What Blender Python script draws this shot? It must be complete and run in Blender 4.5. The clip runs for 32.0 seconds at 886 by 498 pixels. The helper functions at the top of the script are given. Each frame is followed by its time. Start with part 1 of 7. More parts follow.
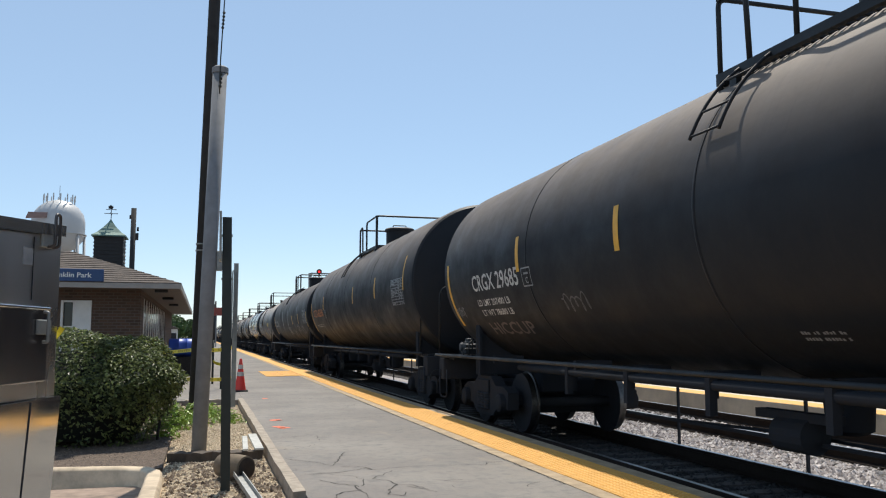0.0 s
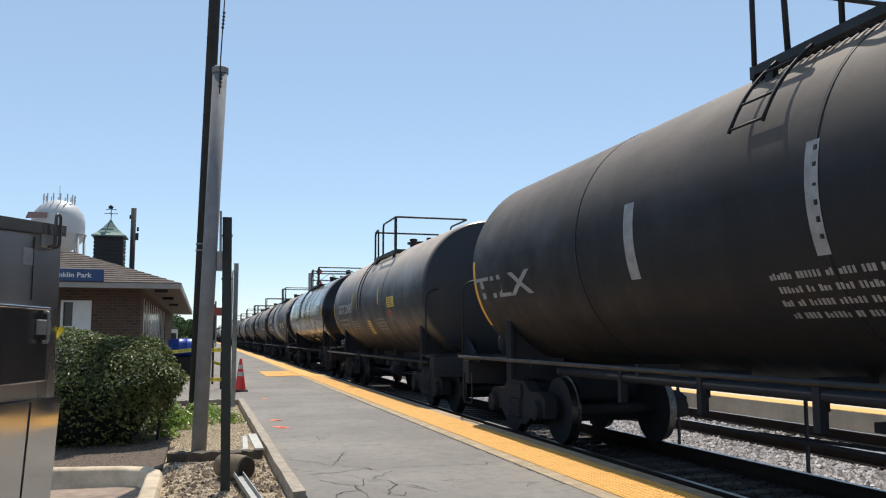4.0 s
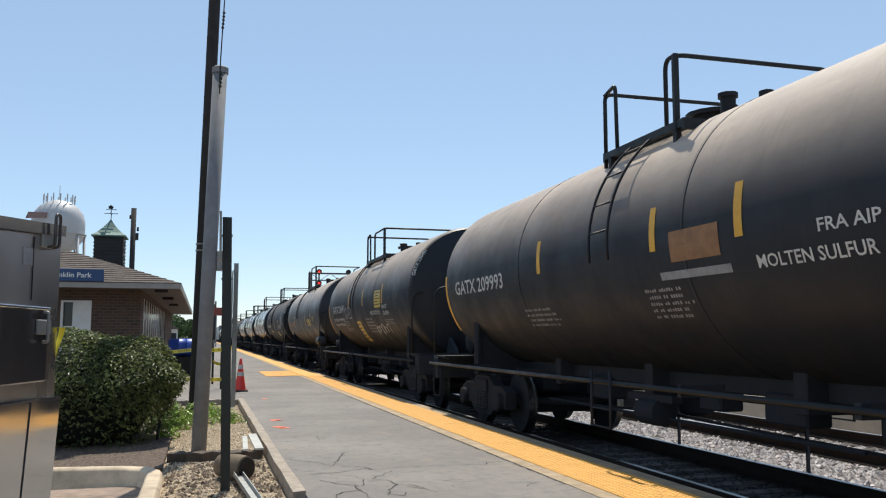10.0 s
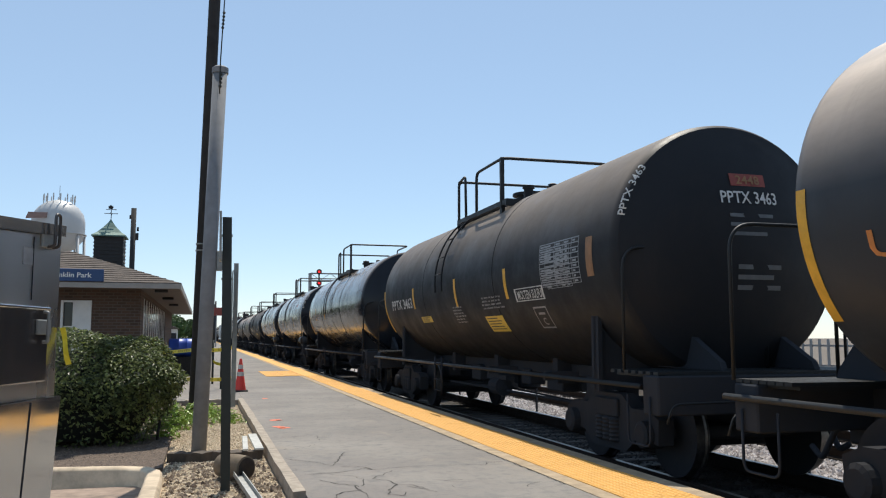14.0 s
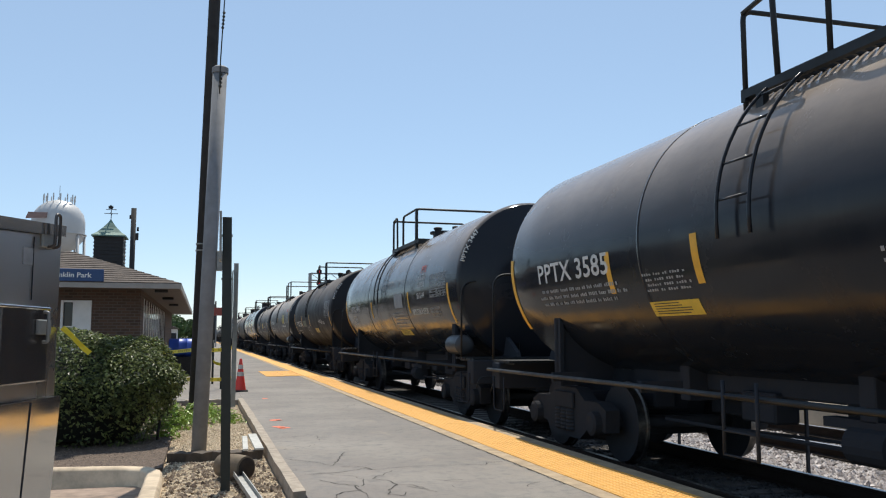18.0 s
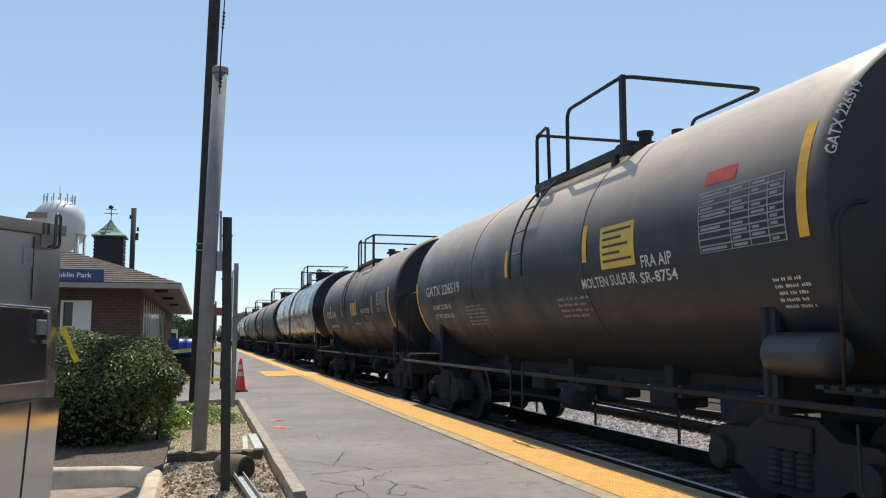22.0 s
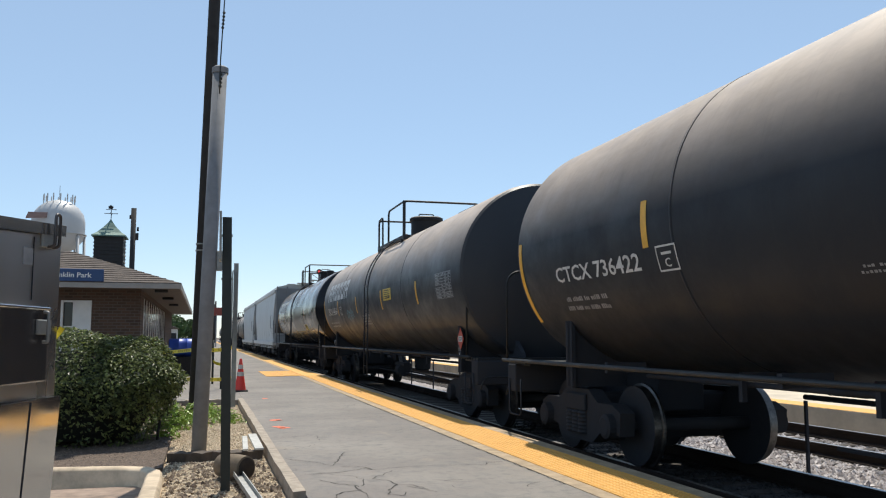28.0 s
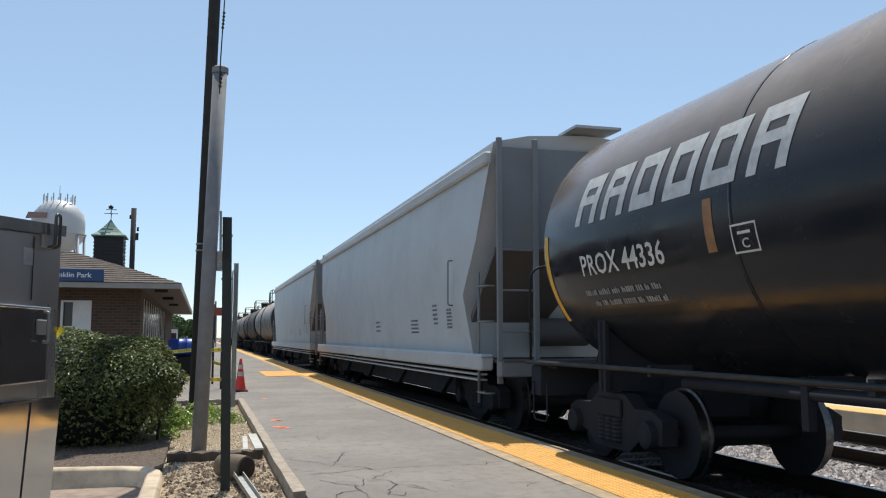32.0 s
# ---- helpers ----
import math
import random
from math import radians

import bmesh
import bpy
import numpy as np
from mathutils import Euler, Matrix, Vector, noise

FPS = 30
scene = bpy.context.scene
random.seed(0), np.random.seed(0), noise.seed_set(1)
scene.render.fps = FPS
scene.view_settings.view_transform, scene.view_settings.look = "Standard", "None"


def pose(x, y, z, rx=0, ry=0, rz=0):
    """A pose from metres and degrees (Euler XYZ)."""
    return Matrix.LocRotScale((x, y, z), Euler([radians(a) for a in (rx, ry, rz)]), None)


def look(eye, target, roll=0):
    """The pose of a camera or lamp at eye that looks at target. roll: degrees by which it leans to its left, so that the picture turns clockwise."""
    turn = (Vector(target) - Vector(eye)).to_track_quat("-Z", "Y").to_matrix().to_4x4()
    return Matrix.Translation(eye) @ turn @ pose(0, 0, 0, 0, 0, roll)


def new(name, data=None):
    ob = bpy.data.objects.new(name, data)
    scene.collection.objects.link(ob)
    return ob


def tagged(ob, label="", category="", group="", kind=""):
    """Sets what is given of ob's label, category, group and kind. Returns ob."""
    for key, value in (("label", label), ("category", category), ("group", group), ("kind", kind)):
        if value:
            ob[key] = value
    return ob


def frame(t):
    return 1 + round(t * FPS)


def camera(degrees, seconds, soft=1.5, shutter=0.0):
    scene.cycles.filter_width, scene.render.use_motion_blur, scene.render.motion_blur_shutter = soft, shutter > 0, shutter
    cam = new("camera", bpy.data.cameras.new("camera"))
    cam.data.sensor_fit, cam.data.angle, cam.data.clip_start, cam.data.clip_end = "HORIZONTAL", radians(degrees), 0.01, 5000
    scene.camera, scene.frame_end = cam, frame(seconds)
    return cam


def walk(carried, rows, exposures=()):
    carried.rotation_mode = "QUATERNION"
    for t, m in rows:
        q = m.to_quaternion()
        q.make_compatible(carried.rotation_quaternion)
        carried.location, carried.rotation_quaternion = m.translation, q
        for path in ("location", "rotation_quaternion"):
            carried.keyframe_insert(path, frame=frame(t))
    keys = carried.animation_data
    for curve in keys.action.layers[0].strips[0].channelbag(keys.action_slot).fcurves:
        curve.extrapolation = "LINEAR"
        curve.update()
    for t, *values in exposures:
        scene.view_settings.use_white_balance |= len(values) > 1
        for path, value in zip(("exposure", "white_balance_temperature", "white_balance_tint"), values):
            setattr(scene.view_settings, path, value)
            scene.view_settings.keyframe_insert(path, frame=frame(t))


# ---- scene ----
# ---- camera: held still beside the platform ----
LENS = 1500.0 / 784.0
EYE = Vector((0.0, 0.0, 1.28))
YAW, PITCH = math.atan2(426, 1508.1), math.atan2(156, 1500)
AIM = Vector((math.sin(YAW) * math.cos(PITCH), math.cos(YAW) * math.cos(PITCH), math.sin(PITCH)))
cam = camera(2 * math.degrees(math.atan(1 / LENS)), 32.0, soft=1.15)
walk(cam, [(0, look(EYE, EYE + AIM)), (32, look(EYE, EYE + AIM))])

# ---- light: a high sun ahead, just over the train ----
SUN = Vector((0.165, 0.50, 1.0)).normalized()
world = bpy.data.worlds.new("sky")
scene.world = world
world.use_nodes = True
wn = world.node_tree
wn.nodes.clear()
sky = wn.nodes.new("ShaderNodeTexSky")
sky.sky_type, sky.sun_disc = "NISHITA", False
sky.sun_elevation = math.asin(SUN.z)
sky.sun_rotation = math.atan2(SUN.x, SUN.y)
sky.air_density, sky.dust_density, sky.ozone_density = 1.0, 0.12, 2.0
sky.altitude = 1200
bg = wn.nodes.new("ShaderNodeBackground")
bg.inputs["Strength"].default_value = 0.145
out = wn.nodes.new("ShaderNodeOutputWorld")
tone = wn.nodes.new("ShaderNodeHueSaturation")
tone.inputs["Hue"].default_value, tone.inputs["Saturation"].default_value = 0.494, 1.0
wn.links.new(sky.outputs[0], tone.inputs["Color"])
haze = wn.nodes.new("ShaderNodeMixRGB")
haze.inputs["Fac"].default_value = 0.42
haze.inputs["Color2"].default_value = (3.50, 4.50, 5.70, 1)
wn.links.new(tone.outputs[0], haze.inputs["Color1"])
wn.links.new(haze.outputs[0], bg.inputs[0])
wn.links.new(bg.outputs[0], out.inputs[0])
sun_data = bpy.data.lights.new("sun", "SUN")
sun_data.energy, sun_data.angle, sun_data.color = 5.0, radians(0.53), (1.0, 0.94, 0.83)
sun = new("sun", sun_data)
sun.matrix_world = look(SUN * 60, (0, 0, 0))
scene.view_settings.exposure = 0.0

# ---- materials ----
class Mat:
    """A node material with a few ready-made links."""

    def __init__(self, name, base, rough=0.6, metal=0.0, spec=0.5):
        self.m = bpy.data.materials.new(name)
        self.m.use_nodes = True
        self.t = self.m.node_tree
        self.b = self.t.nodes["Principled BSDF"]
        self.b.inputs["Base Color"].default_value = (*base, 1)
        self.b.inputs["Roughness"].default_value = rough
        self.b.inputs["Metallic"].default_value = metal
        self.b.inputs["Specular IOR Level"].default_value = spec
        self.base = base
        self.col = None
        self.co = self.t.nodes.new("ShaderNodeTexCoord").outputs["Object"]

    def node(self, kind, **sets):
        n = self.t.nodes.new(kind)
        for k, v in sets.items():
            n.inputs[k.replace("_", " ")].default_value = v
        return n

    def link(self, a, b):
        self.t.links.new(a, b)

    def noise(self, scale, detail=4.0, rough=0.6, stretch=None):
        n = self.node("ShaderNodeTexNoise", Scale=scale, Detail=detail, Roughness=rough)
        if stretch:
            mp = self.node("ShaderNodeMapping")
            mp.inputs["Scale"].default_value = stretch
            self.link(self.co, mp.inputs["Vector"])
            self.link(mp.outputs[0], n.inputs["Vector"])
        else:
            self.link(self.co, n.inputs["Vector"])
        return n.outputs["Fac"]

    def ramp(self, fac, lo, hi, a=0.0, b=1.0):
        r = self.node("ShaderNodeMapRange")
        for k, v in (("From Min", lo), ("From Max", hi), ("To Min", a), ("To Max", b)):
            r.inputs[k].default_value = v
        self.link(fac, r.inputs["Value"])
        return r.outputs[0]

    def mix(self, fac, other):
        """Blend another colour over the base by a factor."""
        x = self.node("ShaderNodeMix")
        x.data_type = "RGBA"
        self.link(fac, x.inputs[0])
        if self.col is None:
            x.inputs[6].default_value = (*self.base, 1)
        else:
            self.link(self.col, x.inputs[6])
        x.inputs[7].default_value = (*other, 1)
        self.col = x.outputs[2]
        self.link(self.col, self.b.inputs["Base Color"])
        return self

    def rough(self, fac, lo, hi, a, b):
        self.link(self.ramp(fac, lo, hi, a, b), self.b.inputs["Roughness"])
        return self

    def bump(self, fac, strength=0.3, dist=0.01):
        n = self.node("ShaderNodeBump", Strength=strength, Distance=dist)
        self.link(fac, n.inputs["Height"])
        self.link(n.outputs[0], self.b.inputs["Normal"])
        return self

    def shade(self, amount=0.15):
        """Piece-to-piece variation."""
        o = self.node("ShaderNodeObjectInfo").outputs["Random"]
        h = self.node("ShaderNodeHueSaturation")
        self.link(self.ramp(o, 0, 1, 1 - amount, 1 + amount), h.inputs["Value"])
        if self.col is None:
            h.inputs["Color"].default_value = (*self.base, 1)
        else:
            self.link(self.col, h.inputs["Color"])
        self.col = h.outputs[0]
        self.link(self.col, self.b.inputs["Base Color"])
        return self


def paint(name, base, rough=0.45, dirt=(0.16, 0.12, 0.09), amount=0.35, spec=0.5, dust_sheen=0.0):
    """Weathered paint on steel: dusty patches, streaks that run down, dusty tops with the sun's sheen painted in."""
    m = Mat(name, base, rough, 0.0, spec)
    # Upward faces turn pale tan: settled road dirt plus painted sunlit sheen.
    if dust_sheen:
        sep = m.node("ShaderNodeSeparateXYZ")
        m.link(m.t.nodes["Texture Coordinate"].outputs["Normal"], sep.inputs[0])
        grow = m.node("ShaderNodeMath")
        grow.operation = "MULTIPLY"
        m.link(m.ramp(sep.outputs["Z"], 0.04, 0.66, 0, dust_sheen), grow.inputs[0])
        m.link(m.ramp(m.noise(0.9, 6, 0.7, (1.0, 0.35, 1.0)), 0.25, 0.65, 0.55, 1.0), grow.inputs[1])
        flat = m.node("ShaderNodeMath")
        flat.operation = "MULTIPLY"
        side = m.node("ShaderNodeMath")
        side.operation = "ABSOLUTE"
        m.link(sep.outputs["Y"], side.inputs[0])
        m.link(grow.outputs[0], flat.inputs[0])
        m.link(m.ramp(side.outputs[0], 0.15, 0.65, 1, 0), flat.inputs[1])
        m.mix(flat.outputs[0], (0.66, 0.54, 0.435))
    m.mix(m.ramp(m.noise(0.7, 6, 0.65), 0.48, 0.78, 0, amount), dirt)
    m.mix(m.ramp(m.noise(3.0, 5, 0.6, (1.0, 6.0, 0.5)), 0.55, 0.85, 0, amount * 0.6), tuple(c * 1.4 for c in dirt))
    m.rough(m.noise(1.6, 6, 0.7), 0.3, 0.75, max(rough - 0.12, 0.05), rough + 0.2)
    m.bump(m.noise(2.2, 3, 0.5), 0.14, 0.02)
    return m.m


def plain(name, base, rough=0.6, metal=0.0, vary=0.12, scale=14.0):
    m = Mat(name, base, rough, metal)
    m.mix(m.ramp(m.noise(scale, 5, 0.65), 0.35, 0.75, 0, 1), tuple(c * (1 - vary * 2) for c in base))
    m.bump(m.noise(scale * 4, 4, 0.6), 0.12, 0.004)
    return m.m


BLACK = paint("tank_black", (0.021, 0.024, 0.030), 0.52, (0.045, 0.040, 0.038), 0.35, spec=0.20, dust_sheen=0.80)
SOOT = paint("tank_soot", (0.018, 0.020, 0.024), 0.55, (0.034, 0.029, 0.027), 0.35, spec=0.14, dust_sheen=0.34)
GLOSS = paint("tank_gloss", (0.016, 0.019, 0.025), 0.16, (0.038, 0.035, 0.033), 0.25, spec=0.20, dust_sheen=0.50)
BLUEGREY = paint("tank_bluegrey", (0.034, 0.038, 0.045), 0.44, (0.055, 0.051, 0.049), 0.28, spec=0.20, dust_sheen=1.0)
UNDER = paint("underframe_black", (0.034, 0.038, 0.046), 0.85, (0.042, 0.040, 0.039), 0.4, spec=0.06)
RUST = paint("truck_brown", (0.034, 0.036, 0.041), 0.88, (0.044, 0.038, 0.035), 0.45, spec=0.06)
STEELWHEEL = plain("worn_steel", (0.17, 0.165, 0.16), 0.42, 1.0, 0.3)
WHEELDARK = paint("wheel_dark", (0.034, 0.036, 0.041), 0.75, (0.042, 0.036, 0.032), 0.45, spec=0.10)
RAILBLACK = paint("handrail_dark", (0.010, 0.013, 0.016), 0.55, (0.025, 0.022, 0.019), 0.3, spec=0.35)
WHITEPAINT = plain("stencil_white", (0.62, 0.62, 0.60), 0.55, 0, 0.18, 9)
GREYPAINT = plain("stencil_faded", (0.30, 0.31, 0.32), 0.6, 0, 0.2, 9)
YELLOW = plain("reflector_yellow", (0.75, 0.40, 0.03), 0.5, 0, 0.12, 9)
PLACARD = plain("placard_yellow", (0.66, 0.46, 0.05), 0.5, 0, 0.12, 9)
REDPAINT = plain("stencil_red", (0.55, 0.07, 0.03), 0.55, 0, 0.2, 9)
ORANGEPAINT = plain("stencil_orange", (0.62, 0.22, 0.05), 0.55, 0, 0.2, 9)
GREYPATCH = plain("grey_patch", (0.12, 0.13, 0.14), 0.55, 0, 0.2, 6)
FRESHPAINT = plain("fresh_black_paint", (0.030, 0.035, 0.042), 0.28, 0, 0.12, 5)
TEALPAINT = plain("spray_teal", (0.07, 0.30, 0.38), 0.5, 0, 0.2, 9)

# ---- mesh helpers ----
def part(name, bm, material, parent=None, label=""):
    """Link a bmesh (or a ready mesh) as one object under its parent."""
    if isinstance(bm, bpy.types.Mesh):
        me = bm
    else:
        me = bpy.data.meshes.new(name)
        bm.to_mesh(me)
        bm.free()
        me.materials.append(material)
    ob = new(name, me)
    ob.parent = parent
    if label:
        ob["label"] = label
    return ob


def smooth(bm, angle=40):
    for f in bm.faces:
        f.smooth = True
    for e in bm.edges:
        if len(e.link_faces) == 2 and e.calc_face_angle(0) > radians(angle):
            e.smooth = False
    return bm


def box(bm, x0, x1, y0, y1, z0, z1, bevel=0.0):
    vs = [bm.verts.new((x, y, z)) for z in (z0, z1) for y in (y0, y1) for x in (x0, x1)]
    fs = [(0, 2, 3, 1), (4, 5, 7, 6), (0, 1, 5, 4), (2, 6, 7, 3), (0, 4, 6, 2), (1, 3, 7, 5)]
    faces = [bm.faces.new([vs[i] for i in f]) for f in fs]
    if bevel:
        es = list({e for f in faces for e in f.edges})
        bmesh.ops.bevel(bm, geom=es, offset=bevel, segments=1, affect="EDGES")
    return bm


def tube(bm, pts, r, n=6, closed=False):
    """A round bar along points."""
    pts = [Vector(p) for p in pts]
    rings = []
    for i, p in enumerate(pts):
        a = pts[max(i - 1, 0)]
        b = pts[min(i + 1, len(pts) - 1)]
        d = (b - a).normalized()
        u = d.orthogonal().normalized() if not rings else (rings[-1][1] - d * rings[-1][1].dot(d)).normalized()
        w = d.cross(u)
        ring = [bm.verts.new(p + (u * math.cos(2 * math.pi * k / n) + w * math.sin(2 * math.pi * k / n)) * r) for k in range(n)]
        rings.append((ring, u))
    for (ra, _), (rb, _) in zip(rings, rings[1:]):
        for k in range(n):
            bm.faces.new((ra[k], ra[(k + 1) % n], rb[(k + 1) % n], rb[k]))
    bm.faces.new(rings[0][0][::-1])
    bm.faces.new(rings[-1][0])
    return bm


def lathe(bm, prof, axis="y", n=48, centre=(0, 0, 0)):
    """Turn a profile of (along, radius) round an axis."""
    c = Vector(centre)
    rings = []
    for a, r in prof:
        ring = []
        for k in range(n):
            t = 2 * math.pi * k / n
            p, q = r * math.cos(t), r * math.sin(t)
            v = {"y": (p, a, q), "z": (p, q, a), "x": (a, p, q)}[axis]
            ring.append(bm.verts.new(c + Vector(v)))
        rings.append(ring)
    for ra, rb in zip(rings, rings[1:]):
        for k in range(n):
            bm.faces.new((ra[k], ra[(k + 1) % n], rb[(k + 1) % n], rb[k]))
    bm.faces.new(rings[0])
    bm.faces.new(rings[-1])
    bmesh.ops.recalc_face_normals(bm, faces=bm.faces)
    return bm


def prism(bm, outline, axis, a, b):
    """Push a flat outline along an axis from a to b."""
    def at(p, t):
        return {"x": (t, p[0], p[1]), "y": (p[0], t, p[1]), "z": (p[0], p[1], t)}[axis]
    lo = [bm.verts.new(at(p, a)) for p in outline]
    hi = [bm.verts.new(at(p, b)) for p in outline]
    n = len(outline)
    for i in range(n):
        bm.faces.new((lo[i], lo[(i + 1) % n], hi[(i + 1) % n], hi[i]))
    bm.faces.new(lo[::-1])
    bm.faces.new(hi)
    bmesh.ops.recalc_face_normals(bm, faces=bm.faces)
    return bm


def fillet(pts, r=0.09, n=4):
    """Round the inner corners of a bent bar."""
    pts = [Vector(p) for p in pts]
    res = [pts[0]]
    for a, p, b in zip(pts, pts[1:], pts[2:]):
        d0, d1 = (a - p), (b - p)
        k = min(r, d0.length * 0.45, d1.length * 0.45)
        q0, q1 = p + d0.normalized() * k, p + d1.normalized() * k
        for i in range(n + 1):
            t = i / n
            res.append((1 - t) ** 2 * q0 + 2 * t * (1 - t) * p + t * t * q1)
    return res + [pts[-1]]


def bars(*lines, r=0.021):
    bm = bmesh.new()
    for l in lines:
        tube(bm, fillet(l), r)
    return smooth(bm)


B = bmesh.new

# ---- lettering, stripes and placards on the cars ----
BLACKINK = plain("ink_black", (0.03, 0.03, 0.03), 0.6)
GREYBELT = paint("belt_grey", (0.16, 0.175, 0.19), 0.40, (0.12, 0.11, 0.10), 0.3)
ORANGEPATCH = plain("faded_orange", (0.30, 0.15, 0.06), 0.6, 0, 0.2, 9)
REDPATCH = plain("faded_red", (0.26, 0.05, 0.035), 0.6, 0, 0.2, 9)
GREYGREEN = plain("faded_green", (0.14, 0.16, 0.11), 0.6, 0, 0.25, 9)
BROWNSPRAY = plain("faded_brown_spray", (0.15, 0.12, 0.11), 0.6, 0, 0.25, 9)
texts = {}


def letters(s):
    """The outline of a word, as points in a unit box and faces."""
    if s not in texts:
        cu = bpy.data.curves.new("word", "FONT")
        cu.body = s
        cu.resolution_u = 2
        cu.offset = 0.014
        ob = new("word", cu)
        dg = bpy.context.evaluated_depsgraph_get()
        me = bpy.data.meshes.new_from_object(ob.evaluated_get(dg))
        v = np.array([p.co[:] for p in me.vertices])
        lo, hi = v.min(0), v.max(0)
        v = (v - lo) / np.maximum(hi - lo, 1e-6)
        texts[s] = ([(a, b) for a, b, _ in v], [tuple(p.vertices) for p in me.polygons])
        bpy.data.objects.remove(ob)
        bpy.data.meshes.remove(me)
        bpy.data.curves.remove(cu)
    return texts[s]


def word_shapes(s):
    """The outline of a line of text, split into its words."""
    pts, faces = letters(s)
    n = len(s.split())
    if n < 2:
        return [(pts, faces)]
    spans = sorted((min(pts[i][0] for i in f), max(pts[i][0] for i in f)) for f in faces)
    gaps, reach = [], spans[0][1]
    for a, b in spans:
        if a > reach:
            gaps.append((a - reach, (a + reach) / 2))
        reach = max(reach, b)
    cuts = sorted(c for _, c in sorted(gaps)[-(n - 1):])
    res = [[] for _ in range(n)]
    for f in faces:
        res[sum(pts[f[0]][0] > c for c in cuts)].append(f)
    out = []
    for fs in res:
        used = sorted({i for f in fs for i in f})
        at = {i: j for j, i in enumerate(used)}
        out.append(([pts[i] for i in used], [tuple(at[i] for i in f) for f in fs]))
    return out


def lay(name, car, k, material, shapes, yl, yr, pb, pt, lift=0.005, label=""):
    """Lay flat shapes in a unit box on the near flank of a tank."""
    R = k["R"] + lift
    bm = B()
    for pts, faces in shapes:
        vs = []
        for u, v in pts:
            a = radians(pb + (pt - pb) * v)
            vs.append(bm.verts.new((-R * math.cos(a), yl + (yr - yl) * u, k["zc"] + R * math.sin(a))))
        for f in faces:
            try:
                bm.faces.new([vs[i] for i in f])
            except ValueError:
                pass
    ob = part(name, bm, material, car, label)
    if name == "small_print":
        tagged(ob, kind="stuff")
    return ob


def rect(u0, v0, u1, v1, n=1):
    pts, faces = [], []
    for i in range(n + 1):
        v = v0 + (v1 - v0) * i / n
        pts += [(u0, v), (u1, v)]
        if i:
            b = 2 * i
            faces.append((b - 2, b - 1, b + 1, b))
    return pts, faces


def slanted_block(full):
    """A slanted plain block with a hole, or with a hole and a notch below."""
    us, vs = (0.0, 0.26, 0.74, 1.0), (0.0, 0.13, 0.26, 0.40, 0.58, 0.74, 0.87, 1.0)
    pts = [(u + 0.25 * v, v) for v in vs for u in us]
    faces = []
    for j in range(7):
        for i in range(3):
            mid = i == 1
            hole = mid and (2 <= j < 5 if full else j < 3 or j == 4)
            if not hole:
                a = j * 4 + i
                faces.append((a, a + 1, a + 5, a + 4))
    return pts, faces


def hazard(car, s, mat, y, x=-1.16, z=1.47, r=0.19):
    """A square placard stood on its corner in a holder low on the tank side."""
    pl = part("hazard_placard", prism(B(), [(y - r, z), (y, z - r), (y + r, z), (y, z + r)], "x", x - 0.004, x + 0.004), mat, car, "red diamond placard")
    part("holder", box(B(), x + 0.004, x + 0.30, y - 0.03, y + 0.03, z - 0.03, z + 0.03), RAILBLACK, pl)
    part("panel", box(B(), x - 0.0075, x - 0.0042, y - 0.11, y + 0.11, z - 0.05, z + 0.05), WHITEPAINT, pl)
    pts, faces = letters(s)
    bm = B()
    vs = [bm.verts.new((x - 0.0082, y + 0.095 - 0.19 * u, z - 0.035 + 0.07 * v)) for u, v in pts]
    for f in faces:
        try:
            bm.faces.new([vs[i] for i in f])
        except ValueError:
            pass
    part("number", bm, BLACKINK, pl)


def jack_words(car, k):
    """Two stencilled words and a dash on the saddle plate over the leading truck."""
    y = -truck_at(k, -1) + 0.05
    for s, z in (("JACK", 1.33), ("HERE", 1.23)):
        pts, faces = letters(s)
        bm = B()
        vs = [bm.verts.new((-1.2225, y + 0.08 - 0.16 * u, z + 0.07 * v)) for u, v in pts]
        for f in faces:
            try:
                bm.faces.new([vs[i] for i in f])
            except ValueError:
                pass
        part("lettering", bm, GREYPAINT, car)
    part("painted_dash", box(B(), -1.2235, -1.2205, y - 0.012, y + 0.012, 1.15, 1.20), WHITEPAINT, car)


